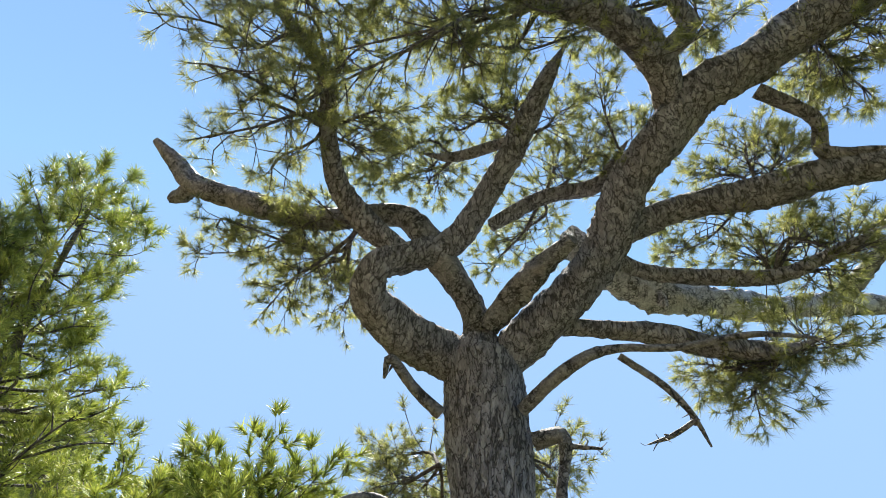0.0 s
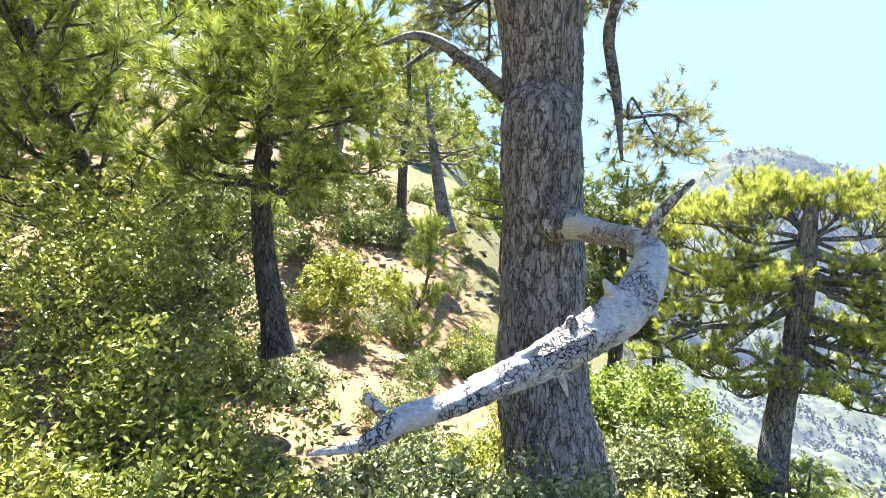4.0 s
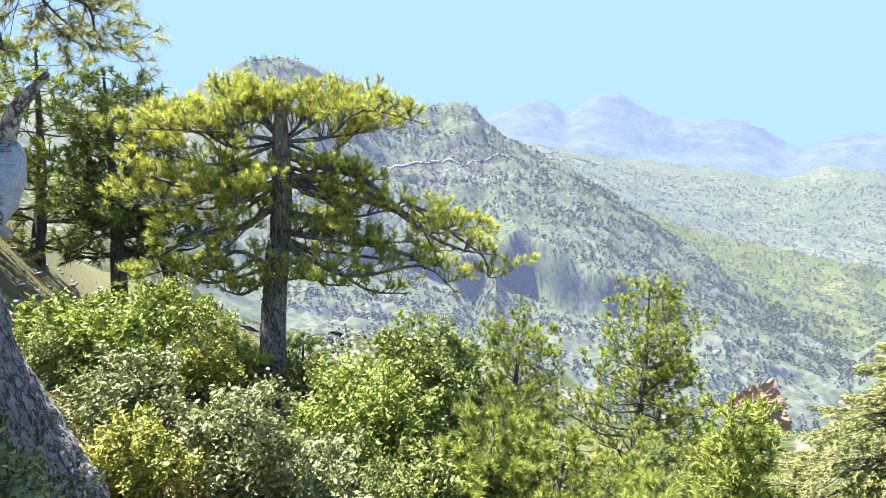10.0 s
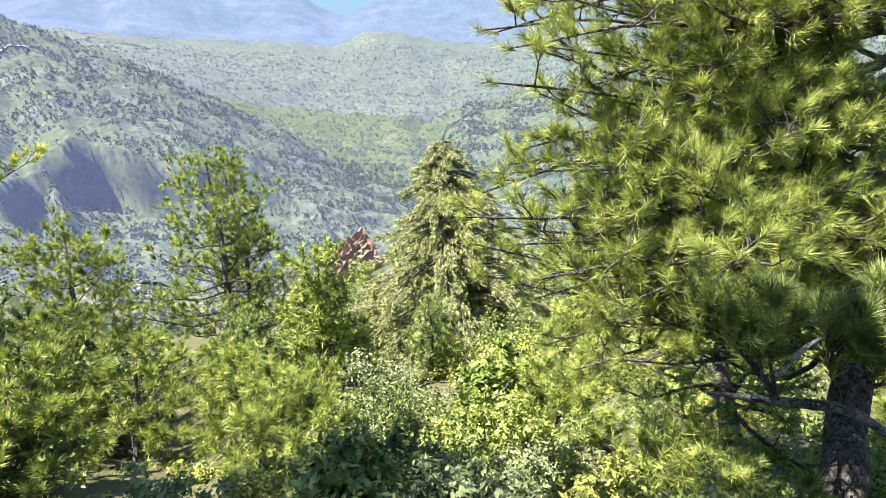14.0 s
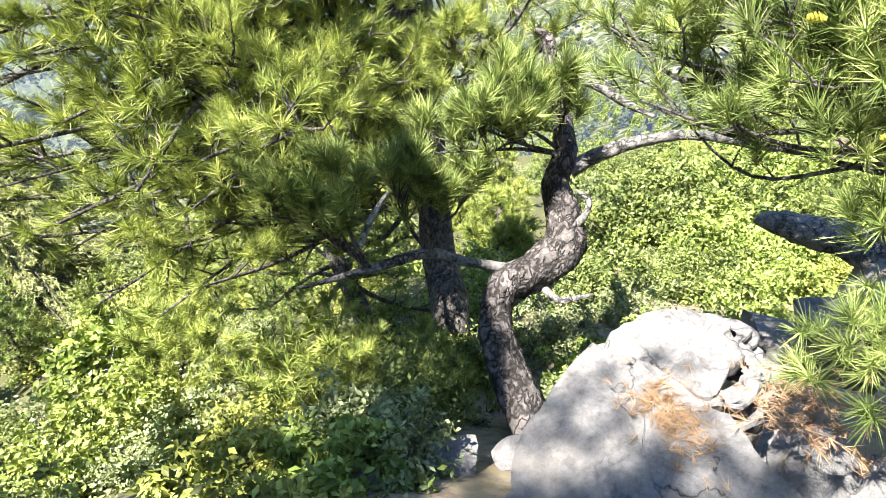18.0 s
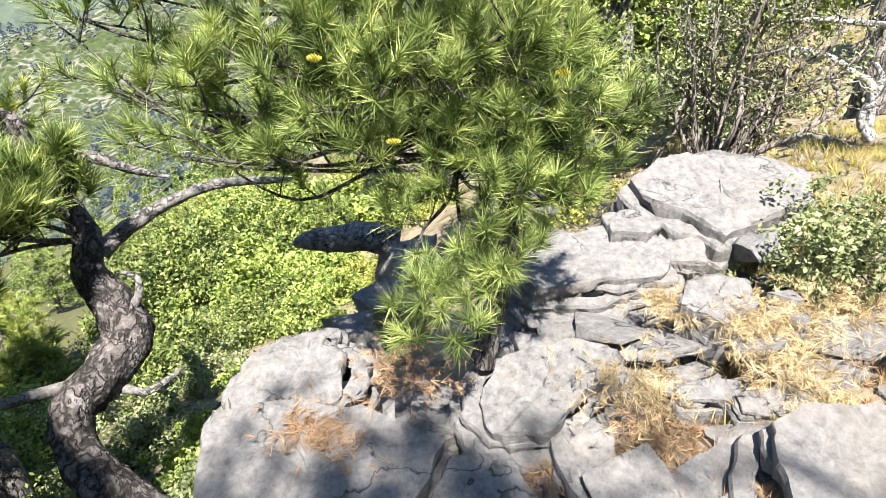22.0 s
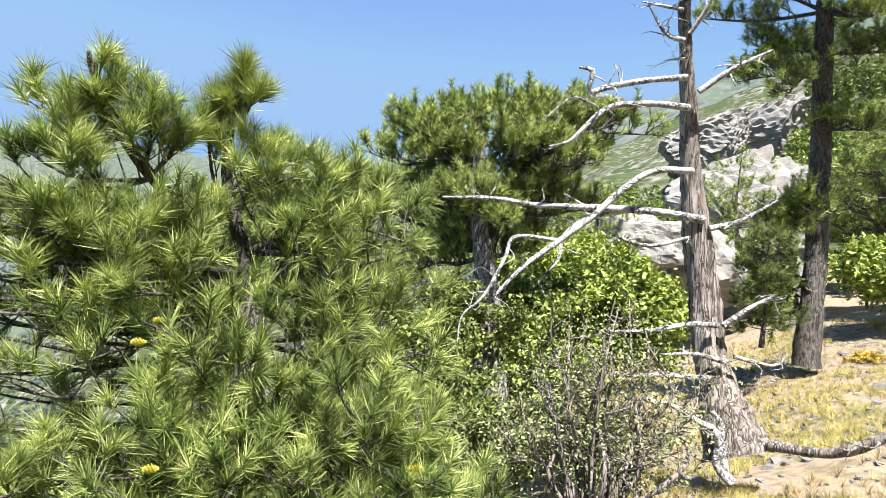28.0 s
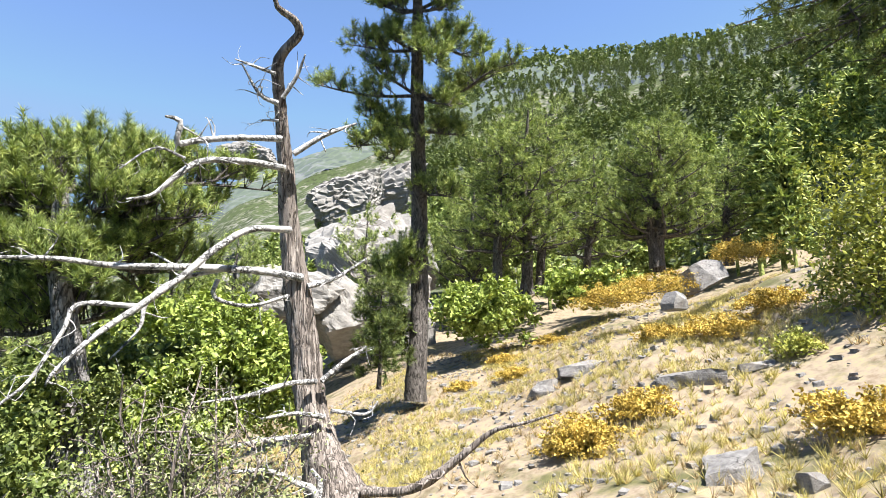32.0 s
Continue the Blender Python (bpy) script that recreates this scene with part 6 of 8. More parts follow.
# ---- trees beyond the snag ----
def twin_pine():
    g = np.random.default_rng(22)
    ob = thing("twin_trunk_pine", (9.00, -2.60, -1.58), "twin-trunked pine with a wide flat crown of dark needles", "pine tree")
    part("trunk", tube(Soup(), spline([(9.05, -2.38, -1.69, 0.174), (9.42, -2.46, -0.22, 0.157), (9.54, -2.45, 1.46, 0.148), (9.49, -2.30, 2.53, 0.122), (9.52, -2.29, 3.45, 0.080)], 0.1), 14, 0.06, 22), BARK, ob)
    part("trunk", tube(Soup(), spline([(8.91, -2.76, -1.63, 0.157), (9.29, -2.71, -0.35, 0.139), (9.47, -2.62, 0.96, 0.122), (9.51, -2.44, 2.04, 0.087)], 0.1), 14, 0.06, 23), BARK, ob)
    T = dict(count=40, length=0.15, width=0.012, shoot=0.14, low=10, high=70)
    for a, ends in (((9.64, -2.48, 3.55), [(9.97, -1.31, 3.68), (10.11, -1.87, 4.14), (10.01, -2.67, 4.28), (9.36, -3.21, 4.15), (10.40, -1.04, 3.86), (9.11, -3.80, 3.97), (9.00, -4.45, 3.84), (10.38, -1.12, 3.89), (10.96, -0.67, 3.54), (9.03, -4.67, 4.19), (8.87, -5.08, 3.84)]),
                    ((9.60, -2.48, 3.28), [(9.64, -1.43, 3.19), (8.95, -2.72, 3.25), (8.83, -3.32, 3.44), (8.82, -3.85, 3.25), (10.35, -0.87, 3.37)]),
                    ((9.55, -2.47, 2.41), [(9.17, -2.02, 2.50), (8.94, -2.45, 2.19), (9.68, -1.65, 2.70), (9.07, -3.15, 2.82)]),
                    ((9.59, -2.52, 1.82), [(10.08, -2.00, 1.98), (9.65, -3.14, 1.87), (10.34, -1.55, 1.51), (11.29, -0.35, 3.12), (10.57, -1.78, 3.34), (9.45, -3.74, 2.98), (9.28, -4.23, 3.51)]),
                    ((9.62, -2.65, 2.88), [(10.63, -1.17, 3.81), (10.26, -1.50, 3.36), (9.75, -1.99, 3.25), (9.38, -3.46, 3.55), (9.49, -4.51, 3.73), (9.58, -3.92, 4.42)]),
                    ((9.73, -2.73, 2.73), [(10.30, -1.93, 2.56), (10.77, -1.40, 2.92), (9.97, -3.95, 2.87), (10.00, -4.82, 2.65), (10.46, -2.32, 2.08), (10.37, -3.74, 2.23)])):
        w, n = Soup(), Soup()
        for e in ends:
            bough(w, n, a, e, g, 0.045, 24, 0.55, 0.2, T, 0.02, 0.06, 3, 0.9)
        br = part("limb", w, BARK_FINE, ob)
        tagged(part("needles", n, NEEDLE, br), kind="stuff")


twin_pine()
for k, (a, t, sp) in enumerate((((13.99, -0.29, 0.29), (13.83, -0.26, 3.64), 1.8), ((15.81, -2.09, 0.34), (15.59, -1.97, 4.16), 1.9), ((13.03, 0.75, 0.59), (12.92, 1.07, 3.02), 1.7), ((18.39, -4.34, 0.44), (18.07, -3.88, 5.33), 2.2), ((19.15, -8.09, 1.10), (18.72, -7.98, 5.46), 2.0), ((21.69, -11.82, 0.84), (21.33, -11.66, 5.67), 2.0), ((20.15, -17.21, 1.11), (19.71, -16.85, 6.75), 2.2))):
    pine("green pine behind the bare snag", a, t, 0.14, 90 + k, 0.12, sp, 0.5, 10, 5, dict(count=26, length=0.18, width=0.018, shoot=0.2), NEEDLE, BARK_FINE, 0.5, 9, 0.55, "pines behind the snag", limbs=False)


def tall_pine():
    g = np.random.default_rng(24)
    ob = thing("tall_pine", (10.57, -10.01, 0.16), "tall straight pine with grey trunk and tufted top", "pine tree")
    line = spline([(10.58, -9.98, 0.03, 0.271), (10.52, -10.12, 1.98, 0.217), (10.30, -9.97, 4.12, 0.190), (9.93, -9.60, 6.05, 0.176), (9.48, -9.14, 7.58, 0.135), (8.79, -8.50, 9.21, 0.095), (8.08, -7.79, 10.54, 0.041)], 0.15)
    part("trunk", tube(Soup(), line, 14, 0.05, 24), BARK_FINE, ob)
    T = dict(count=34, length=0.16, width=0.013, shoot=0.2, low=10, high=75)
    for a, ends in (((9.88, -9.52, 6.30), [(10.34, -7.88, 5.61), (10.33, -8.21, 6.47), (9.09, -10.27, 6.15), (9.85, -8.58, 5.27)]), ((9.67, -9.33, 7.01), [(10.78, -7.31, 6.99), (10.16, -8.40, 7.69), (8.11, -10.35, 7.39), (7.38, -10.18, 7.36), (8.55, -9.22, 6.38)]),
                    ((9.36, -9.03, 7.91), [(10.37, -7.92, 8.00), (9.68, -8.49, 8.23), (8.45, -9.59, 8.20), (8.17, -10.03, 7.85), (8.50, -8.82, 7.13)]), ((9.07, -8.74, 8.63), [(9.64, -8.11, 8.73), (8.31, -9.25, 8.81), (8.79, -8.50, 9.21), (9.87, -7.84, 9.66), (8.04, -9.36, 9.82)]),
                    ((8.53, -8.24, 9.74), [(8.91, -7.62, 9.99), (7.82, -8.53, 10.06), (8.03, -7.74, 10.61)]), ((10.44, -10.08, 3.06), [(10.52, -9.35, 2.75), (10.83, -9.12, 3.03), (10.20, -9.41, 3.38)]), ((10.14, -9.83, 5.04), [(9.24, -9.94, 4.62)])):
        w, n = Soup(), Soup()
        for e in ends:
            bough(w, n, a, e, g, 0.045, 22, 0.6, 0.25, T, 0.04, 0.05, 4, 0.7)
        br = part("limb", w, BARK_FINE, ob)
        tagged(part("needles", n, NEEDLE, br), kind="stuff")


tall_pine()
for k, (a, t, r0, sp) in enumerate((((13.07, -16.98, 2.97), (12.00, -16.25, 8.62), 0.2, 2.2), ((12.75, -18.40, 3.01), (11.57, -17.33, 9.64), 0.22, 2.3), ((13.89, -21.22, 3.20), (12.49, -20.14, 10.49), 0.2, 2.3), ((9.22, -22.30, 3.76), (8.38, -21.34, 9.21), 0.24, 2.4),
                                    ((13.52, -24.85, 3.31), (12.37, -24.09, 9.68), 0.2, 2.4), ((15.78, -18.75, 2.32), (14.96, -18.40, 7.55), 0.2, 2.2), ((8.34, -28.81, 4.38), (7.59, -27.95, 9.69), 0.2, 2.4), ((9.15, -22.02, 3.88), (8.50, -21.05, 9.01), 0.24, 2.4))):
    pine("forest pine with dense green crown", a, t, r0, 70 + k, 0.25, sp, 0.5, 11, 5, dict(count=20, length=0.2, width=0.022, shoot=0.22), NEEDLE, BARK_FINE, 0.5, 9, 0.6, "forest edge pines", limbs=False)
pine("low dark leafy sapling by the tall pine", (10.46, -8.72, 0.40), (10.33, -8.81, 2.83), 0.04, 79, 0.2, 0.8, 0.6, 6, 4, MIDT, NEEDLE_DARK, BARK_FINE, 0.3, 5, 0.4)


# ---- rocks of the ledge ----
def plate(label, corners, layers, seed, mat=LIME, name="ledge_slab", rough=0.02, ragged=0.05, group="ledge slabs"):
    """A bedded slab: an uneven top between its corners, over thin beds with ragged edges."""
    g = np.random.default_rng(seed)
    p = np.array(corners, float)
    c = p.mean(0)
    n = 56
    ring = np.concatenate([p, p[:1]])
    leg = np.concatenate([[0], np.cumsum(np.linalg.norm(np.diff(ring, axis=0), axis=1))])
    u = np.linspace(0, leg[-1], n, endpoint=False)
    out = np.stack([np.interp(u, leg, ring[:, k]) for k in range(3)], 1)
    away = unit((out - c) * [1, 1, 0])
    s = Soup()
    z = 0.0
    for k, thick in enumerate(layers):
        jag = np.array([noise.fractal(Vector(q * 2.6) + Vector((seed, 9.1 * k, 0)), 0.8, 2.2, 4) for q in out])
        push = (jag * ragged * (1.0 if k == 0 else 1.7) + (0 if k == 0 else g.uniform(-0.03, 0.04) + (0.035 * k if len(layers) > 4 else 0)))[:, None]
        top = out + away * push + [0, 0, -z]
        wear = np.array([noise.fractal(Vector(q * 5.0) + Vector((seed, 0, 0)), 0.8, 2.2, 3) for q in top])[:, None] * rough
        low = top + away * (g.normal(size=(n, 1)) * 0.008 - 0.012) + [0, 0, -thick] + wear * [0, 0, 1]
        rows = [low, top + away * 0.004 + [0, 0, -0.012 - 0.1 * thick]] if k else [low, top + [0, 0, -0.018]]
        for f in (0.985, 0.9, 0.75, 0.58, 0.4, 0.22, 0.08):
            q = c + [0, 0, -z] + (top - c - [0, 0, -z]) * f
            if k == 0:
                q[:, 2] += [rough * (1.2 * noise.fractal(Vector(w * 2.0) + Vector((seed, 0, 0)), 0.9, 2.1, 5) + 0.5 * (round(1.6 * noise.noise(Vector((w[0] * 1.9, w[1] * 3.1, seed)))))) for w in q]
            rows.append(q)
            if k and f < 0.8:
                break
        v = np.concatenate(rows)
        i, j = np.meshgrid(np.arange(len(rows) - 1), np.arange(n), indexing="ij")
        s.add(v, q=np.stack([i * n + j, i * n + (j + 1) % n, (i + 1) * n + (j + 1) % n, (i + 1) * n + j], -1))
        if k == 0:
            j = np.arange(n)
            s.add(np.vstack([rows[-1], rows[-1].mean(0)]), t=np.stack([j, (j + 1) % n, np.full(n, n)], 1))
        z += thick * g.uniform(0.92, 1.0)
    ob = new(name, s.mesh(name, c, False))
    ob.location = c
    ob.data.materials.append(mat)
    return tagged(ob, label, "rock", group)


for label, corners, layers, rough, ragged in (
        ("broad grey bedrock slab dappled with needle shade", ((3.34, 1.73, -1.22), (3.54, 1.68, -1.20), (3.47, 1.27, -1.12), (3.40, 0.88, -1.08), (3.21, 0.68, -1.08), (3.14, 0.48, -1.08), (2.92, 0.58, -1.14), (2.57, 0.87, -1.22), (2.41, 1.16, -1.28), (2.47, 1.48, -1.36), (2.89, 1.65, -1.32)), (0.10, 0.22, 0.4), 0.03, 0.03),
        ("smooth pale bedrock slab beside the young pine", ((3.05, 0.48, -1.12), (3.02, 0.22, -1.10), (2.80, 0.12, -1.12), (2.54, 0.17, -1.16), (2.33, 0.40, -1.20), (2.37, 0.80, -1.25), (2.54, 0.85, -1.20), (2.80, 0.62, -1.14)), (0.08, 0.3), 0.02, 0.025),
        ("pale upturned limestone plates at the ledge's end", ((3.46, 1.53, -1.30), (3.88, 1.56, -1.20), (4.06, 1.39, -1.12), (4.06, 1.06, -1.08), (3.80, 0.98, -1.10), (3.53, 1.03, -1.15)), (0.05, 0.06, 0.05, 0.07, 0.12, 0.3), 0.05, 0.07),
        ("stack of thin pale limestone beds", ((3.28, 0.30, -1.00), (3.50, 0.15, -0.90), (3.55, -0.25, -0.85), (3.47, -0.47, -0.85), (3.25, -0.37, -0.88), (3.18, -0.16, -0.92), (3.05, 0.01, -0.98), (3.10, 0.27, -1.02)), (0.075, 0.06, 0.09, 0.05, 0.16), 0.02, 0.05),
        ("dark layered limestone outcrop behind the young pine", ((4.20, -0.03, -0.80), (4.43, -0.37, -0.72), (4.56, -0.75, -0.66), (4.35, -1.07, -0.68), (4.02, -0.95, -0.74), (4.02, -0.55, -0.78), (3.99, -0.17, -0.84)), (0.06, 0.05, 0.07, 0.05, 0.06, 0.12), 0.03, 0.06),
        ("large pale tilted boulder slab on the ledge", ((4.82, -0.96, -0.42), (4.91, -1.22, -0.33), (5.02, -1.70, -0.28), (4.86, -2.06, -0.28), (4.67, -2.22, -0.33), (4.40, -2.02, -0.42), (4.23, -1.61, -0.50), (4.11, -1.36, -0.55), (4.39, -1.18, -0.52), (4.66, -1.00, -0.48)), (0.10, 0.12, 0.1), 0.035, 0.05),
        ("blocky grey boulder in the dry grass", ((3.59, -0.80, -0.66), (3.72, -0.89, -0.60), (3.74, -1.09, -0.57), (3.72, -1.31, -0.60), (3.53, -1.23, -0.66), (3.46, -1.02, -0.72)), (0.13, 0.14), 0.03, 0.04),
        ("flat pale slab sunk in the dry grass", ((2.79, -0.42, -0.98), (2.86, -0.69, -0.92), (2.90, -0.99, -0.90), (2.67, -0.79, -0.95), (2.56, -0.55, -1.00), (2.23, -0.44, -1.10), (2.24, -0.22, -1.10), (2.54, -0.38, -1.04)), (0.05, 0.12), 0.015, 0.03),
        ("thick layered block at the ledge's side", ((2.76, -0.83, -0.72), (2.81, -1.05, -0.68), (2.81, -1.36, -0.68), (2.45, -1.31, -0.76), (2.17, -0.94, -0.82), (2.28, -0.68, -0.84), (2.54, -0.73, -0.78)), (0.07, 0.08, 0.09, 0.06, 0.12), 0.03, 0.04),
        ("long cracked bedrock slab", ((3.09, 0.01, -1.02), (3.10, -0.15, -1.00), (3.06, -0.28, -1.00), (2.74, -0.21, -1.06), (2.53, -0.14, -1.12), (2.66, -0.06, -1.10), (2.88, 0.03, -1.06)), (0.06, 0.08, 0.1), 0.015, 0.03),
        ("thin overhanging limestone flag", ((3.13, -0.58, -0.85), (3.18, -0.77, -0.82), (3.13, -0.92, -0.82), (3.03, -0.86, -0.85), (3.07, -0.62, -0.88)), (0.035, 0.03, 0.1), 0.01, 0.03),
        ("thin overhanging limestone flag", ((3.03, -0.85, -0.80), (3.04, -1.13, -0.78), (2.96, -1.17, -0.80), (2.93, -1.03, -0.84), (2.95, -0.85, -0.84)), (0.035, 0.04, 0.1), 0.01, 0.03),
        ("pale wedge of limestone under the boulder", ((4.56, -0.73, -0.60), (4.57, -1.00, -0.56), (4.43, -1.09, -0.60), (4.31, -0.95, -0.64), (4.35, -0.71, -0.64)), (0.08, 0.1), 0.03, 0.03),
        ("layered block under the boulder", ((4.35, -1.02, -0.68), (4.37, -1.28, -0.64), (4.20, -1.30, -0.68), (4.09, -1.24, -0.72), (4.16, -1.01, -0.74)), (0.06, 0.05, 0.08), 0.02, 0.03)):
    plate(label, corners, layers, int(1000 * abs(corners[0][0])) % 97, LIME, "ledge_slab", rough * 1.2, ragged * 1.5)
for k, (at, size, turn) in enumerate((
        ((2.94, 1.40, -1.75), (0.3, 0.34, 0.36), (5, -12, 10)), ((4.41, 0.96, -1.50), (0.25, 0.16, 0.26), (8, 18, 36)), ((4.12, -1.56, -0.62), (0.16, 0.14, 0.09), (0, 30, 20)), ((3.67, -0.26, -1.08), (0.3, 0.24, 0.09), (2, 6, 10)),
        ((3.45, -1.35, -0.72), (0.12, 0.1, 0.08), (5, 9, 30)), ((3.30, -1.12, -0.76), (0.13, 0.1, 0.06), (5, 20, 70)), ((3.62, -1.42, -0.70), (0.09, 0.08, 0.07), (5, 0, 70)), ((3.39, -1.58, -0.72), (0.13, 0.09, 0.03), (5, 4, 0)), ((3.52, 0.49, -1.35), (0.3, 0.24, 0.16), (5, 10, 30)), ((3.21, 1.38, -1.85), (0.36, 0.34, 0.3), (5, 10, 60)))):
    rock("grey layered limestone block of the ledge", at, size, 200 + k, turn, LIME, "ledge_rock", "ledge rocks", 8, 0.07, 0.08, cuts=15)
slabs = [rock("small broken limestone slab of the ledge", (3.0, -0.2, height(3.0, -0.2) + 0.02), size, 500 + k, (3, 5, 20 * k), LIME, "rock_slab", "ledge slabs", 8, 0.1, 0.07) for k, size in enumerate(((0.26, 0.18, 0.035), (0.18, 0.13, 0.03), (0.32, 0.22, 0.045), (0.12, 0.1, 0.06)))]
g = np.random.default_rng(91)
for k in range(60):
    x, y = g.uniform(2.0, 5.6), g.uniform(-2.0, 2.2)
    sc = g.uniform(0.4, 1.3)
    copy_thing(slabs[int(g.integers(0, 4))], Matrix.LocRotScale((x, y, height(x, y) + 0.03), Euler((g.normal() * 0.15, g.normal() * 0.15, g.uniform(0, 6.3))), (sc, sc, sc)))
for k, (at, n, sc) in enumerate((((4.61, -0.40, -1.05), 4, 1.0), ((4.06, -0.22, -1.15), 4, 0.9), ((3.74, -0.40, -1.12), 4, 0.9), ((5.20, -0.43, -0.95), 4, 0.9), ((3.62, -0.62, -1.06), 4, 0.7),
                                 ((3.30, -0.62, -1.06), 2, 0.6), ((3.39, -1.35, -0.90), 2, 0.7), ((3.54, -1.03, -0.95), 2, 0.6))):
    for i in range(n):
        q = sc * g.uniform(0.75, 1.1)
        copy_thing(slabs[int(g.integers(0, 3))], Matrix.LocRotScale((at[0] + g.normal() * 0.06, at[1] + g.normal() * 0.06, at[2] + 0.075 * i * sc), Euler((0.06 + g.normal() * 0.05, 0.1 + g.normal() * 0.05, 0.4 + g.normal() * 0.35)), (q, q, q)))
stub = thing("broken_log", (5.59, 0.96, -1.33), "thick dead grey log jutting over the ledge", "log")
part("stem", tube(Soup(), spline([(5.51, 0.61, -1.29, 0.121), (5.57, 0.87, -1.26, 0.122), (5.65, 1.06, -1.31, 0.120), (5.72, 1.26, -1.35, 0.098), (5.74, 1.42, -1.37, 0.064), (5.76, 1.50, -1.42, 0.025)], 0.05), 18, 0.07, 31, True, 7), GREYWOOD, stub)
for k, (at, size, turn) in enumerate((((5.12, 0.68, -1.70), (0.3, 0.24, 0.34), (5, 14, 60)), ((5.31, 0.51, -1.50), (0.26, 0.22, 0.4), (8, 20, 20)))):
    rock("dark upright stone at the ledge's end", at, size, 280 + k, turn, LIME, "ledge_rock", "ledge rocks", 8, 0.14, 0.09)

# ---- rocks and plants of the open slope ----
for k, (at, size, turn) in enumerate((
        ((4.51, -11.83, 2.47), (0.4, 0.3, 0.3), (5, 10, 20)), ((4.69, -10.75, 1.99), (0.24, 0.18, 0.18), (5, 0, 60)), ((3.58, -7.48, 0.81), (0.55, 0.34, 0.12), (3, 6, 10)), ((5.89, -9.24, 0.82), (0.45, 0.35, 0.16), (8, 14, 40)),
        ((6.43, -8.79, 0.46), (0.3, 0.3, 0.18), (5, 14, 10)), ((2.49, -5.15, 0.26), (0.26, 0.24, 0.22), (5, 8, 30)), ((1.88, -6.37, 0.73), (0.17, 0.13, 0.12), (20, 10, 0)), ((1.85, -4.87, 0.33), (0.09, 0.08, 0.09), (0, 10, 30)),
        ((3.16, -6.01, 0.37), (0.12, 0.09, 0.06), (0, 10, 0)), ((4.15, -4.71, -0.20), (0.34, 0.24, 0.07), (2, 8, 10)), ((8.29, -9.09, 0.00), (0.24, 0.18, 0.1), (5, 8, 10)), ((8.21, -9.94, 0.25), (0.16, 0.14, 0.1), (5, 8, 50)), ((12.55, -10.07, -0.48), (0.3, 0.24, 0.2), (8, 8, 50)), ((4.84, -8.72, 0.99), (0.2, 0.14, 0.07), (5, 8, 80)), ((2.77, -7.63, 0.98), (0.2, 0.16, 0.06), (5, 8, 20)))):
    rock("pale grey stone on the dry slope", at, size, 240 + k, turn, LIME, "slope_rock", "slope rocks", 9, 0.2, cuts=11)
for k, (at, size) in enumerate((((22.96, -19.65, 4.25), (4.5, 3, 4)), ((20.60, -13.18, 3.17), (2.6, 2, 1.2)), ((24.84, -23.12, 6.37), (3, 2.5, 2.5)), ((22.71, -14.01, 3.58), (2.2, 1.6, 1.2)), ((19.39, -15.25, 2.47), (1.6, 1.6, 1.8)))):
    rock("pale limestone crag among the trees", at, size, 260 + k, (0, 10, 30 * k), LIME_FAR, "crag", "far crags", 22, 0.1, 0.0, "crag", 20)

for k, (at, size) in enumerate((((3.78, -6.64, 0.49), (0.5, 0.45, 0.26)), ((4.26, -6.01, 0.13), (0.46, 0.4, 0.24)), ((5.47, -11.52, 2.20), (1.0, 0.6, 0.42)), ((4.09, -13.45, 2.95), (0.7, 0.5, 0.4)), ((1.60, -5.69, 0.61), (0.45, 0.42, 0.32)), ((5.98, -10.77, 2.04), (0.8, 0.6, 0.3)),
                               ((3.55, -9.25, 1.38), (0.6, 0.5, 0.26)), ((4.21, -6.20, 0.22), (0.6, 0.5, 0.26)), ((10.21, -13.31, 0.77), (0.6, 0.5, 0.2)), ((9.95, -10.99, 0.22), (0.4, 0.35, 0.18)), ((9.26, -14.14, 1.19), (0.6, 0.5, 0.22)), ((2.88, -9.88, 1.77), (0.6, 0.5, 0.25)), ((4.50, -9.54, 1.32), (0.5, 0.45, 0.2)), ((8.57, -11.21, 0.54), (0.5, 0.4, 0.2)))):
    shrub("low yellow cushion plant on the dry slope", at, size, 300 + k, CUSHION, 5200, 0.014, GREYWOOD, 10, "cushion_plant", "cushion plant", "cushion plants", 40)
shrub("bright yellow-green spurge clump", (2.36, -7.75, 1.14), (0.35, 0.35, 0.25), 320, JUNIPER, 1500, 0.016, GREYWOOD, 10, "spurge", "plant", "", 30)
shrub("bright green juniper bush beside the dry slope", (1.54, -8.86, 1.32), (1.0, 1.0, 2.3), 321, JUNIPER, 12000, 0.026, GREYWOOD, 14, "juniper_bush", "bush", "", 80)
hang = pine("dark pine with drooping boughs beside the slope", (-6.2, -15.0, height(-6.2, -15.0) - 0.2), (-6.4, -14.8, height(-6.2, -15.0) + 12), 0.2, 322, 0.72, 1.6, 0.5, 5, 4, MIDT, NEEDLE_DARK, BARK_FINE, 0.1, 7, 0.6)
g = np.random.default_rng(323)
root = np.array((-6.3, -14.9, height(-6.2, -15.0) + 7.5))
for e in ((3.64, -12.20, 7.51), (3.00, -12.21, 6.78), (2.22, -12.09, 6.79), (1.80, -12.38, 6.19), (2.56, -12.39, 7.51), (3.17, -12.02, 7.61), (1.42, -12.44, 6.62), (1.84, -12.19, 7.13), (2.50, -12.52, 6.49)):
    w, n = Soup(), Soup()
    bough(w, n, root, e, g, 0.06, 24, 0.9, 0.45, dict(count=40, length=0.2, width=0.018, shoot=0.2), 0.05, 0.05, 3, 0.1)
    tagged(part("needles", n, NEEDLE_DARK, part("limb", w, BARK_FINE, hang)), kind="stuff")

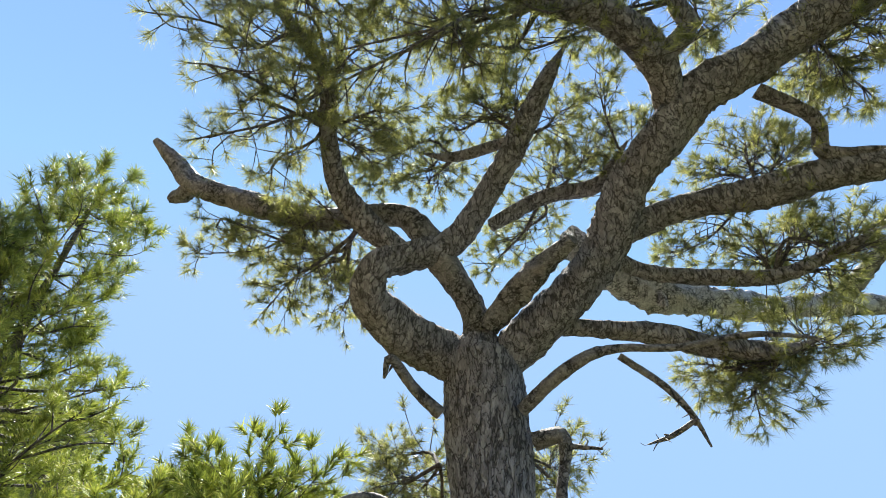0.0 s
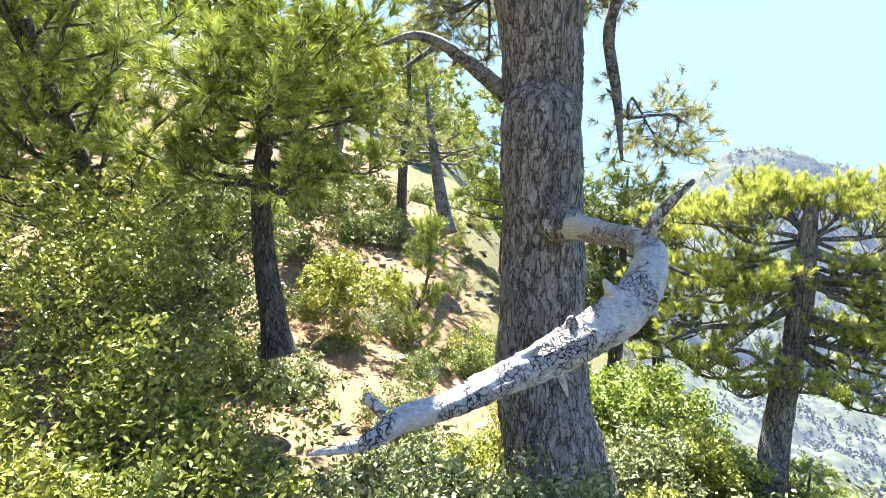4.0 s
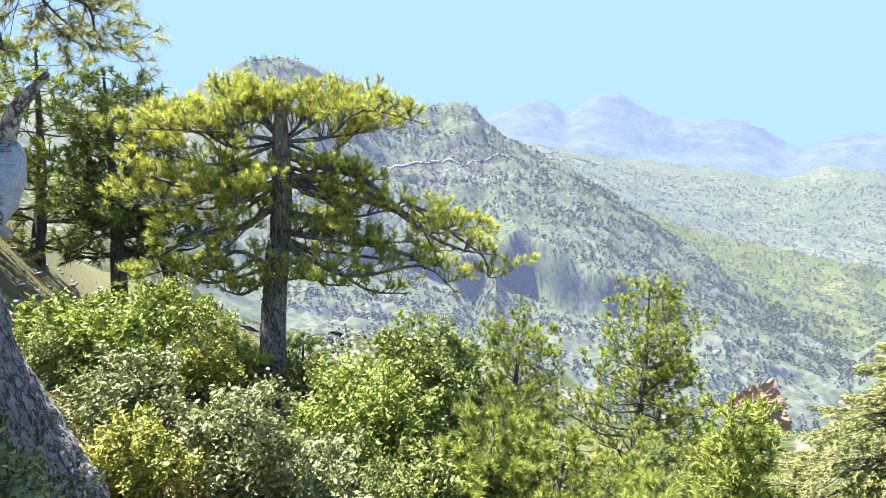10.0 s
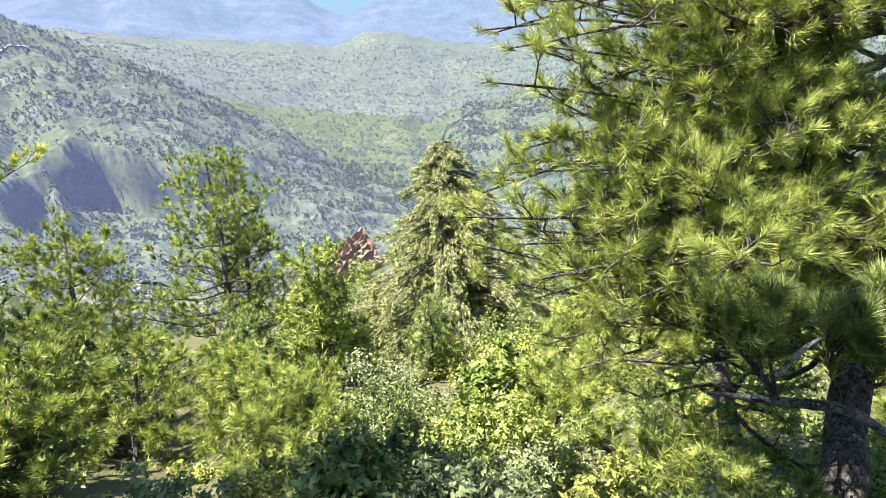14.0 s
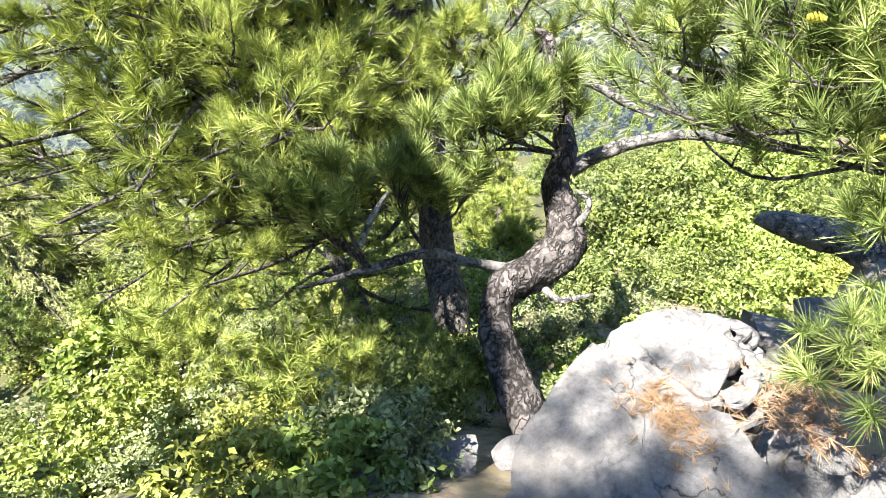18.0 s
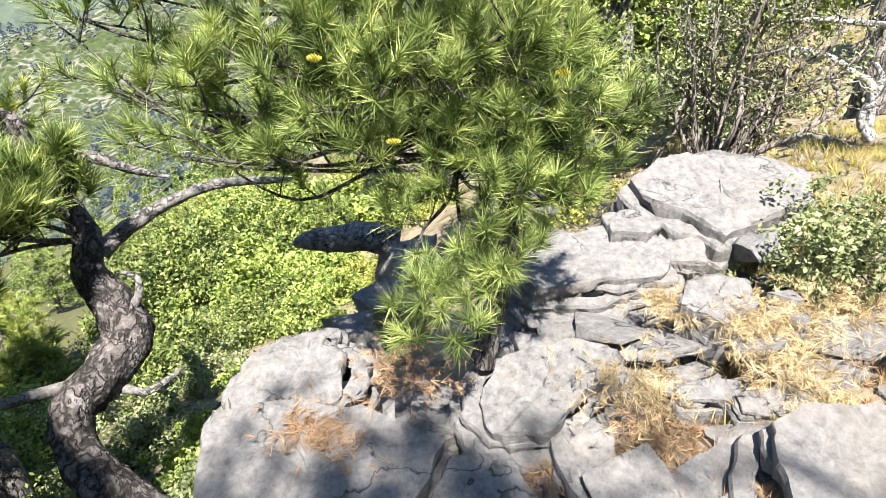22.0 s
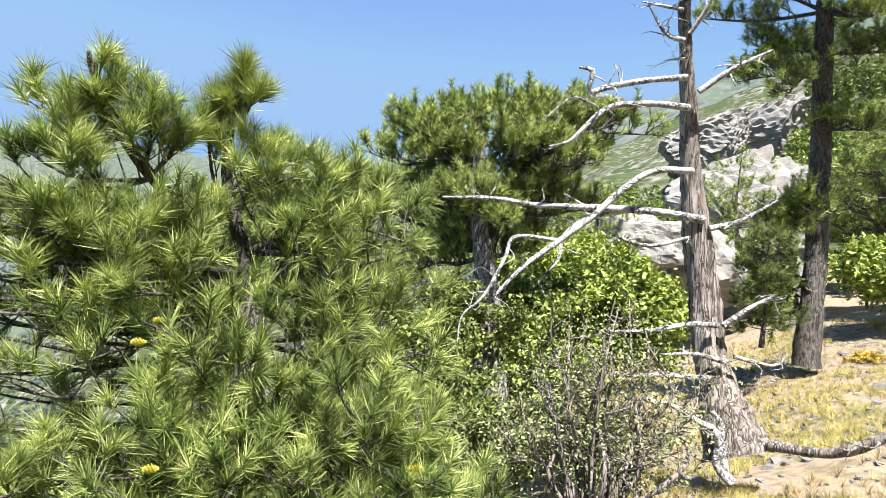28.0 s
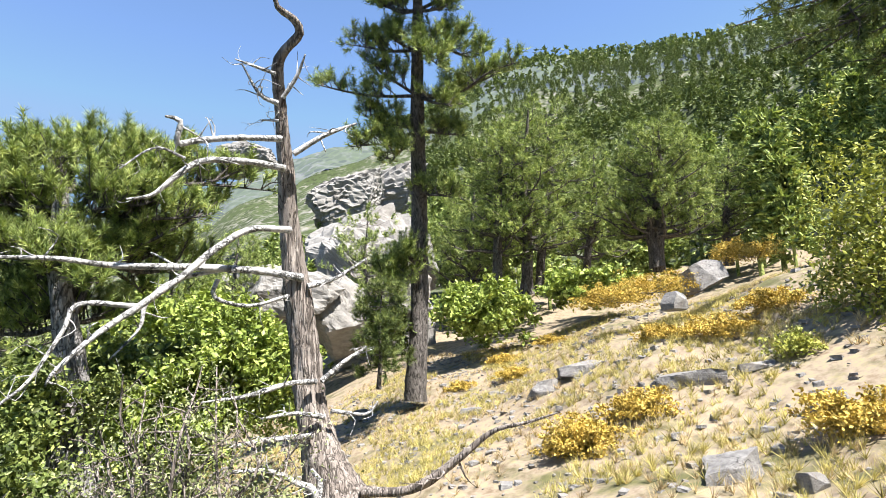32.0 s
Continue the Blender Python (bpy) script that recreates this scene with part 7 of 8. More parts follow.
# ---- shrubs round the foot of the old pine and down the slope ----
for k, (at, size, mat, n, s, lab) in enumerate((
        ((-12.23, 5.10, -1.92), (1.2, 1.2, 1.1), OAK_DEEP, 5000, 0.035, "green oak bush behind the old pine"), ((-13.39, 7.11, -2.12), (1.4, 1.4, 1.2), OAK, 5000, 0.04, "green oak bush behind the old pine"), ((-9.28, 3.93, -1.81), (1.0, 1.0, 0.9), SCRUB, 5000, 0.03, "grey-green scrub behind the old pine"), ((-11.77, 3.92, -1.57), (1.0, 1.0, 1.2), OAK, 5000, 0.035, "green oak bush behind the old pine"), ((-10.98, 6.62, -2.60), (1.2, 1.2, 1.0), JUNIPER, 5000, 0.035, "yellow-green bush behind the old pine"),
        ((-7.38, -3.90, 1.78), (1.2, 1.2, 1.4), JUNIPER_DEEP, 8000, 0.022, "olive-green juniper bush on the flank"), ((-8.50, -3.20, 1.25), (1.3, 1.3, 0.9), SCRUB, 6000, 0.026, "grey-green scrub on the flank"), ((-11.64, -2.99, 2.11), (1.1, 1.1, 1.3), SCRUB, 5000, 0.035, "dark scrub on the flank"), ((-11.56, -0.83, 1.06), (0.9, 0.9, 0.9), JUNIPER, 4500, 0.03, "yellow-green juniper on the flank"), ((-15.69, -1.20, 2.87), (1.5, 1.5, 1.2), SCRUB, 5000, 0.045, "dark scrub on the flank"),
        ((-9.12, -3.81, 0.61), (1.2, 1.2, 0.9), SCRUB, 5000, 0.03, "grey-green scrub on the flank"), ((-5.01, -2.54, 0.16), (1.3, 1.3, 1.1), JUNIPER_DEEP, 8000, 0.022, "yellow-green juniper bush on the slope"), ((-6.06, -3.36, 0.59), (1.0, 1.0, 1.6), JUNIPER_DEEP, 7000, 0.024, "yellow-green juniper bush on the slope"), ((-4.25, -2.98, 0.23), (0.8, 0.8, 0.7), JUNIPER_DEEP, 5000, 0.02, "yellow-green juniper bush on the slope"),
        ((-4.78, -0.68, -0.19), (1.1, 1.1, 1.0), SCRUB, 6000, 0.022, "grey-green holly oak scrub on the slope"), ((-4.66, -0.08, -0.23), (1.0, 1.0, 0.9), SCRUB, 6000, 0.022, "grey-green holly oak scrub on the slope"), ((-4.36, -1.47, 0.09), (0.8, 0.8, 0.8), SCRUB, 5000, 0.02, "grey-green holly oak scrub on the slope"),
        ((-6.42, 2.29, -1.40), (0.5, 0.5, 1.0), JUNIPER, 3500, 0.022, "upright yellow-green juniper on the slope"), ((-6.41, 2.48, -1.63), (0.6, 0.6, 0.9), JUNIPER, 3500, 0.022, "upright yellow-green juniper on the slope"),
        ((-6.18, 3.66, -1.77), (1.0, 1.0, 1.2), SCRUB, 6000, 0.03, "grey-green scrub on the slope"), ((-6.53, 6.57, -2.71), (1.35, 1.35, 1.6), OAK, 12000, 0.032, "bright green oak bush on the slope"), ((-6.22, 8.31, -2.40), (1.05, 1.0, 1.12), OAK_DEEP, 6000, 0.035, "bright green oak bush on the slope"),
        ((-10.65, 4.06, -1.22), (1.0, 1.0, 1.5), OAK, 5000, 0.04, "green oak sapling on the slope"), ((-8.68, 2.80, -1.78), (0.9, 0.9, 0.9), SCRUB, 4000, 0.03, "grey-green scrub on the slope"), ((-5.68, 4.37, -2.57), (1.1, 1.1, 0.9), SCRUB, 5000, 0.03, "grey-green scrub on the slope"),
        ((-11.95, -0.09, -1.03), (0.8, 0.8, 0.9), JUNIPER, 3000, 0.03, "yellow-green juniper bush on the slope"), ((-14.27, -3.40, 0.22), (1.2, 1.2, 0.8), SCRUB, 4000, 0.03, "grey-green scrub on the slope"), ((-9.19, -1.87, -0.16), (0.8, 0.8, 0.6), SCRUB, 3500, 0.025, "grey-green scrub on the slope"),
        ((-18.35, 0.54, 1.74), (1.2, 1.2, 1.0), SCRUB, 3500, 0.04, "grey-green scrub on the slope"), ((-18.31, -4.28, 2.90), (1.3, 1.3, 1.6), SCRUB, 4500, 0.04, "dark green scrub on the slope"), ((-14.05, -5.18, 1.45), (1.2, 1.2, 1.6), SCRUB, 4500, 0.035, "grey-green scrub on the slope"),
        ((-6.20, 7.52, -3.41), (1.2, 1.2, 1.2), OAK_DEEP, 6000, 0.03, "green oak bush on the slope"), ((-4.90, 8.44, -5.27), (1.2, 1.2, 0.9), OAK_DEEP, 6000, 0.04, "green oak bush on the slope"), ((-4.56, 6.13, -3.06), (1.2, 1.2, 0.8), OAK_DEEP, 5000, 0.04, "green oak bush on the slope"), ((2.33, 7.76, -4.16), (0.7, 0.7, 0.9), OAK, 5000, 0.045, "bright green oak bush on the slope"),
        ((1.21, 5.03, -3.78), (1.0, 1.0, 0.6), SCRUB, 5000, 0.022, "silvery scrub on the slope"), ((0.06, 6.01, -4.14), (0.9, 0.9, 0.6), SCRUB, 4500, 0.022, "silvery scrub on the slope"), ((2.05, 4.38, -3.58), (0.9, 0.9, 0.5), SCRUB, 4500, 0.02, "silvery scrub on the slope"),
        ((2.18, 4.71, -3.35), (0.8, 0.8, 0.5), SCRUB, 4500, 0.02, "silvery scrub on the slope"), ((3.24, 2.54, -2.72), (0.5, 0.5, 0.45), SCRUB, 4500, 0.016, "leafy scrub at the crooked pine's foot"), ((1.55, 5.50, -3.34), (0.8, 0.8, 0.6), NEEDLE_FAR, 4500, 0.025, "green bush on the slope"),
        ((6.76, 7.36, -5.80), (1.8, 1.8, 1.4), OAK, 10000, 0.04, "bright green bush below the ledge"), ((10.10, 3.95, -4.71), (1.6, 1.6, 1.3), OAK_DEEP, 10000, 0.03, "deep green bush below the ledge"), ((9.65, 2.40, -4.20), (1.4, 1.4, 1.2), OAK, 10000, 0.032, "bright green bush below the ledge"),
        ((12.90, 3.06, -4.33), (1.5, 1.5, 1.3), OAK, 9000, 0.033, "green bush below the ledge"), ((13.09, 1.47, -4.40), (1.2, 1.2, 1.0), OAK, 5000, 0.05, "bright green bush on the slope"), ((10.46, 3.56, -3.95), (1.5, 1.5, 1.0), OAK_DEEP, 9000, 0.03, "deep green bush below the ledge"), ((8.61, 2.04, -3.69), (1.0, 1.0, 0.9), OAK, 8000, 0.028, "bright green bush below the ledge"),
        ((3.90, -1.92, -0.47), (0.5, 0.5, 0.5), SCRUB, 4000, 0.014, "dry grey-green scrub on the ledge"), ((8.75, -3.61, -0.76), (1.5, 1.5, 0.8), SCRUB, 5000, 0.03, "grey-green scrub on the slope"), ((10.38, -5.23, 1.31), (1.4, 1.4, 1.4), OAK, 6000, 0.045, "green oak bush on the slope"), ((10.04, -3.66, 0.12), (1.0, 1.0, 1.2), OAK, 5000, 0.04, "green oak bush on the slope"),
        ((11.31, -5.99, 1.34), (1.4, 1.4, 1.2), OAK, 6000, 0.045, "green oak bush on the slope"), ((11.79, -14.24, 2.43), (1.6, 1.6, 1.3), OAK, 6000, 0.06, "green bush at the forest edge"), ((9.46, -16.81, 3.06), (1.5, 1.5, 0.9), OAK, 5000, 0.06, "green bush at the forest edge"), ((11.11, -9.54, 2.01), (0.6, 0.6, 1.0), NEEDLE_DARK, 2500, 0.05, "dark green bush on the slope"),
        ((8.72, -1.37, -0.10), (0.9, 0.9, 0.9), OAK_DEEP, 6000, 0.026, "deep green oak bush below the young pine"), ((7.83, -0.55, -0.09), (0.8, 0.8, 0.8), OAK_DEEP, 6000, 0.024, "deep green oak bush below the young pine"), ((8.52, -1.89, -0.40), (0.8, 0.8, 0.7), SCRUB, 5000, 0.024, "grey-green scrub below the snag"), ((9.07, -3.26, -0.57), (0.8, 0.8, 0.7), OAK_DEEP, 5000, 0.026, "deep green oak bush below the snag"), ((12.81, -5.24, 2.05), (1.4, 1.4, 1.2), OAK, 6000, 0.045, "green oak bush on the slope"), ((11.30, -3.68, 1.15), (1.2, 1.2, 1.1), OAK_DEEP, 6000, 0.04, "deep green oak bush on the slope"), ((10.47, -5.40, 0.67), (1.1, 1.1, 1.0), OAK, 6000, 0.035, "green oak bush on the slope"), ((9.66, -2.19, 0.76), (1.0, 1.0, 1.0), OAK_DEEP, 6000, 0.03, "deep green oak bush on the slope"),
        ((0.63, 2.26, -0.91), (0.45, 0.45, 0.35), SCRUB, 5000, 0.018, "silvery scrub on the slope"), ((1.03, 2.12, -0.97), (0.45, 0.45, 0.35), SCRUB, 5000, 0.018, "silvery scrub on the slope"), ((1.46, 2.04, -1.01), (0.45, 0.45, 0.35), JUNIPER, 5000, 0.018, "yellow-green juniper on the slope"), ((2.00, 2.14, -1.35), (0.45, 0.45, 0.35), OAK, 5000, 0.02, "bright green oak bush on the slope"), ((0.11, 2.48, -0.90), (0.45, 0.45, 0.35), OAK_DEEP, 5000, 0.022, "deep green oak bush on the slope"), ((-2.06, 5.98, -3.84), (0.45, 0.45, 0.35), JUNIPER, 5000, 0.02, "yellow-green juniper on the slope"),
        ((1.40, 6.00, -3.96), (0.7, 0.7, 0.6), OAK, 5000, 0.018, "bright green oak bush on the slope"), ((1.86, 4.69, -3.37), (0.6, 0.6, 0.5), SCRUB, 5000, 0.016, "silvery scrub on the slope"), ((2.15, 3.22, -2.29), (0.6, 0.6, 0.6), JUNIPER, 5000, 0.016, "yellow-green juniper on the slope"), ((2.26, 2.24, -1.58), (0.55, 0.55, 0.5), SCRUB, 5000, 0.015, "silvery scrub on the slope"), ((3.89, 3.40, -3.23), (0.5, 0.5, 0.5), OAK, 4000, 0.018, "bright green oak bush on the slope"),
        ((6.44, 2.54, -3.56), (0.7, 0.7, 0.6), SCRUB, 4000, 0.02, "grey-green scrub below the ledge"), ((4.44, 4.66, -3.83), (0.7, 0.7, 0.7), OAK, 5000, 0.02, "bright green oak bush on the slope"), ((2.78, 9.58, -6.28), (0.8, 0.8, 0.8), OAK, 5000, 0.022, "bright green oak bush on the slope"))):
    shrub(lab, np.array(at) - [0, 0, size[2] * 0.45], size, 400 + k, mat, n, s, GREYWOOD, 9, "shrub", "shrub", "", 26)


for k, (x, y, wide, mat, lab) in enumerate(((2.5, 2.5, 0.5, SCRUB, "grey-green scrub at the slab's foot"), (3.0, 2.9, 0.55, OAK_DEEP, "deep green oak scrub below the ledge"), (3.9, 2.0, 0.4, SCRUB, "grey-green scrub at the crooked pine's foot"), (4.4, 1.9, 0.45, OAK_DEEP, "deep green oak scrub below the ledge"), (4.9, 2.2, 0.5, OAK, "bright green oak scrub below the ledge"),
                                          (3.6, 3.6, 0.6, OAK, "bright green oak scrub below the ledge"), (4.6, 3.4, 0.6, OAK_DEEP, "deep green oak scrub below the ledge"), (5.5, 3.0, 0.6, SCRUB, "grey-green scrub below the ledge"), (5.7, 1.9, 0.5, OAK, "bright green oak scrub below the ledge"), (1.9, 3.1, 0.5, JUNIPER, "yellow-green juniper below the path"),
                                          (-1.2, 3.3, 0.5, SCRUB, "silvery scrub below the path"), (-0.3, 3.6, 0.5, JUNIPER_DEEP, "olive juniper below the path"), (0.7, 3.5, 0.5, OAK_DEEP, "deep green oak scrub below the path"), (6.6, 1.4, 0.7, OAK, "bright green oak bush below the ledge"), (7.0, 3.4, 0.9, OAK_DEEP, "deep green oak bush below the ledge"), (6.2, 4.6, 0.9, OAK, "bright green oak bush below the ledge"),
                                          (-6.9, -0.6, 0.75, SCRUB, "grey-green scrub behind the fallen limb"), (-7.6, 0.35, 0.7, JUNIPER, "yellow-green juniper beside the old trunk"), (-8.4, -0.5, 0.6, SCRUB, "low grey-green scrub on bare earth"))):
    shrub(lab, (x, y, height(x, y) - 0.05), (wide, wide, wide * 0.9), 700 + k, mat, 5000, 0.016 + 0.006 * (wide > 0.6), GREYWOOD, 9, "shrub", "shrub", "", 26)


# ---- undergrowth of the lower slope ----
under = [
    shrub("bright green oak bush of the lower slope", (-5.5, 9.0, height(-5.5, 9.0)), (1.5, 1.5, 1.7), 601, OAK_DEEP, 6000, 0.036, group="lower slope bushes", clumps=34),
    shrub("grey-green scrub of the lower slope", (0.5, 9.5, height(0.5, 9.5)), (1.3, 1.3, 1.2), 602, SCRUB, 6000, 0.03, group="lower slope bushes", clumps=34),
    shrub("yellow-green juniper of the lower slope", (3.0, 9.0, height(3.0, 9.0)), (1.2, 1.2, 1.5), 603, JUNIPER, 6000, 0.03, group="lower slope bushes", clumps=34),
    pine("young pine of the lower slope", (-1.0, 12.5, height(-1.0, 12.5)), (-0.8, 12.5, height(-1.0, 12.5) + 3.6), 0.09, 604, 0.1, 1.3, 0.3, 9, 4, FART, NEEDLE_FAR, BARK_FINE, 0.4, 6, 0.5, "lower slope pines", limbs=False),
    pine("pine of the lower slope", (7.0, 13.0, height(7.0, 13.0)), (7.1, 13.0, height(7.0, 13.0) + 5.0), 0.14, 605, 0.2, 1.8, 0.4, 9, 4, FART, NEEDLE, BARK_FINE, 0.4, 7, 0.6, "lower slope pines", limbs=False)]
g = np.random.default_rng(77)
for k in range(190):
    a, r = radians(g.uniform(-58, 104)), g.uniform(6.5, 26)
    if abs(math.degrees(a) - 50) < 25 and r < 8 or (-34 < math.degrees(a) < -4 and r < 15 and k % 3):
        continue
    x, y = r * math.sin(a), r * math.cos(a)
    if -4 < math.degrees(a) < 13 and 7.5 < r < 12.5:
        continue
    if -38 < math.degrees(a) < 45 and r < 9 and k % 2:
        continue
    pick = int(g.integers(0, 3)) if r < 11 else int(g.integers(0, 5))
    sc = g.uniform(0.6, 1.1) * (0.5 if r < 11 else 0.9)
    if pick > 2:
        sc *= 0.62 if pick == 3 else 0.5
    copy_thing(under[pick], Matrix.LocRotScale((x, y, height(x, y) - 0.1), Euler((0, 0, g.uniform(0, 6.3))), (sc, sc, sc * g.uniform(0.8, 1.1))))
for k in range(58):
    a, r = radians(g.uniform(-114, -70)), g.uniform(8, 28)
    x, y = r * math.sin(a), r * math.cos(a)
    sc = g.uniform(0.25, 0.6)
    copy_thing(under[int(g.integers(0, 3))], Matrix.LocRotScale((x, y, height(x, y) - 0.1), Euler((0, 0, g.uniform(0, 6.3))), (sc, sc, sc)))


# ---- woods ----
def woods(name, label, spots, seed, mat, tall, n=70, blades=5, fine=1.0):
    """Far woods: many small conifers of ragged tufts as one object."""
    g = np.random.default_rng(seed)
    s, at, way = Soup(), [], []
    for x, y in spots:
        z = height(x, y)
        h = tall * g.uniform(0.6, 1.15)
        f = g.uniform(0.12, 1, n) ** 0.85
        a = g.uniform(0, 2 * np.pi, n)
        r = (1 - f) ** 0.7 * h * 0.24 * g.uniform(0.4, 1.0, n) + 0.1
        p = np.stack([x + r * np.cos(a), y + r * np.sin(a), z + f * h], 1)
        at.append(p), way.append(np.stack([np.cos(a), np.sin(a), np.full(n, 0.5)], 1))
        tube(s, np.array([(x, y, z - 0.3, 0.018 * h), (x, y, z + h * 0.5, 0.012 * h)]), 5, cap=False)
    tufts(s, np.concatenate(at), np.concatenate(way), g, blades, tall * 0.13 * fine, tall * 0.05 * fine, tall * 0.03, 10, 80)
    ob = new(name, s.mesh(name))
    ob.data.materials.append(mat)
    tagged(ob, label, "trees", kind="stuff")


def spots(n, seed, az0, az1, r0, r1):
    g = np.random.default_rng(seed)
    a, r = np.radians(g.uniform(az0, az1, n)), np.sqrt(g.uniform(r0 ** 2, r1 ** 2, n))
    return list(zip(r * np.sin(a), r * np.cos(a)))


woods("hill_woods", "dense pine forest on the mountain slope", spots(2300, 1, 138, 190, 90, 480), 2, NEEDLE_DARK, 10, 50, 4, 1.15)
woods("hill_woods_low", "pine forest behind the open slope", spots(230, 9, 136, 190, 26, 95), 10, NEEDLE, 8, 125, 9, 0.55)
woods("crag_woods", "pine trees below the crags", spots(200, 3, 98, 142, 26, 130), 4, NEEDLE, 6, 105, 9, 0.55)
woods("lower_woods", "pine and oak trees on the slope below", spots(600, 5, -62, 40, 45, 170), 6, NEEDLE_FAR, 6, 60, 6, 0.75)
woods("ledge_woods", "pine and oak trees below the ledge", spots(520, 11, 40, 100, 24, 190), 12, NEEDLE, 5, 55, 7, 0.75)
woods("flank_woods", "pines on the upper slope", spots(150, 7, -115, -70, 26, 130), 8, NEEDLE_FAR, 8, 95, 9, 0.6)


def far_woods(name, label, n, seed, az0, az1, r0, r1, tall, mat, gap=-0.1):
    """Scattered far trees, thinner where the rock shows."""
    g = np.random.default_rng(seed)
    p = np.array(spots(n, seed, az0, az1, r0, r1))
    k = np.array([noise.fractal(Vector((x / 55, y / 55, seed)), 0.8, 2.1, 3) for x, y in p]) + g.normal(size=len(p)) * 0.15
    p = p[k > gap]
    z = rough_land(p[:, 0], p[:, 1])
    m = 6
    h = tall * g.uniform(0.55, 1.2, (len(p), 1))
    f = g.uniform(0.1, 1, (len(p), m))
    a = g.uniform(0, 2 * np.pi, (len(p), m))
    r = (1 - f) ** 0.7 * h * 0.3
    at = np.stack([p[:, :1] + r * np.cos(a), p[:, 1:] + r * np.sin(a), z[:, None] + f * h], -1).reshape(-1, 3)
    way = np.stack([np.cos(a), np.sin(a), np.full(a.shape, 0.7)], -1).reshape(-1, 3)
    s = Soup()
    tufts(s, at, way, g, 3, tall * 0.34, tall * 0.24, tall * 0.05, 10, 80)
    ob = new(name, s.mesh(name))
    ob.data.materials.append(mat)
    tagged(ob, label, "trees", kind="stuff")


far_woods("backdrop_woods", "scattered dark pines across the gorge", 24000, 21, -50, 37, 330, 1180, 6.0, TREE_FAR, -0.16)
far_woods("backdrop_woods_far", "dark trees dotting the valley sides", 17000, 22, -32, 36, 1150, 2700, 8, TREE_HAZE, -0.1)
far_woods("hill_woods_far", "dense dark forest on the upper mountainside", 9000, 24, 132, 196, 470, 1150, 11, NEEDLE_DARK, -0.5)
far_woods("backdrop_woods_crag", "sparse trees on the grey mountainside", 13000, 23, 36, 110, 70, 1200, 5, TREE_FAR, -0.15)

# ---- grass and stones ----
def grass(name, label, mat, n, az0, az1, r0, r1, seed, length, count=14):
    g = np.random.default_rng(seed)
    p = np.array(spots(n, seed, az0, az1, r0, r1))
    k = np.array([noise.noise(Vector((x * 0.5, y * 0.5, seed))) for x, y in p]) > -0.05
    p = p[k]
    z = rough_land(p[:, 0], p[:, 1])
    s = Soup()
    tufts(s, np.column_stack([p, z]), g.normal(size=(len(p), 3)) * 0.2 + [0, 0, 1], g, count, length, 0.006, 0.02, 5, 55)
    ob = new(name, s.mesh(name))
    ob.data.materials.append(mat)
    tagged(ob, label, "grass", kind="stuff")


grass("dry_grass", "tufts of dry yellow grass on the slope", STRAW, 9000, 105, 185, 3, 22, 1, 0.15, 18)
grass("green_grass", "tufts of yellow-green grass on the slope", GRASS_Y, 15000, 105, 185, 3, 20, 8, 0.17, 20)
grass("ledge_grass", "dry grass between the ledge's stones", STRAW, 2600, 85, 135, 2.2, 5, 3, 0.12, 20)
grass("needle_litter", "rust-brown fallen needles on the ledge", RUST, 1200, 60, 120, 2.4, 4.6, 4, 0.09, 24)


def litter(name, label, mat, heaps, seed, lie):
    """Needles and straw lying in drifts on the stones."""
    g = np.random.default_rng(seed)
    s = Soup()
    for at, wide, n in heaps:
        p = np.array(at[:3]) + g.normal(size=(n, 3)) * [wide, wide, 0.012]
        tufts(s, p, g.normal(size=(n, 3)) * [1, 1, lie], g, 10, 0.085, 0.0035, 0.02, 5, 60)
    ob = new(name, s.mesh(name))
    ob.data.materials.append(mat)
    tagged(ob, label, "litter", kind="stuff")


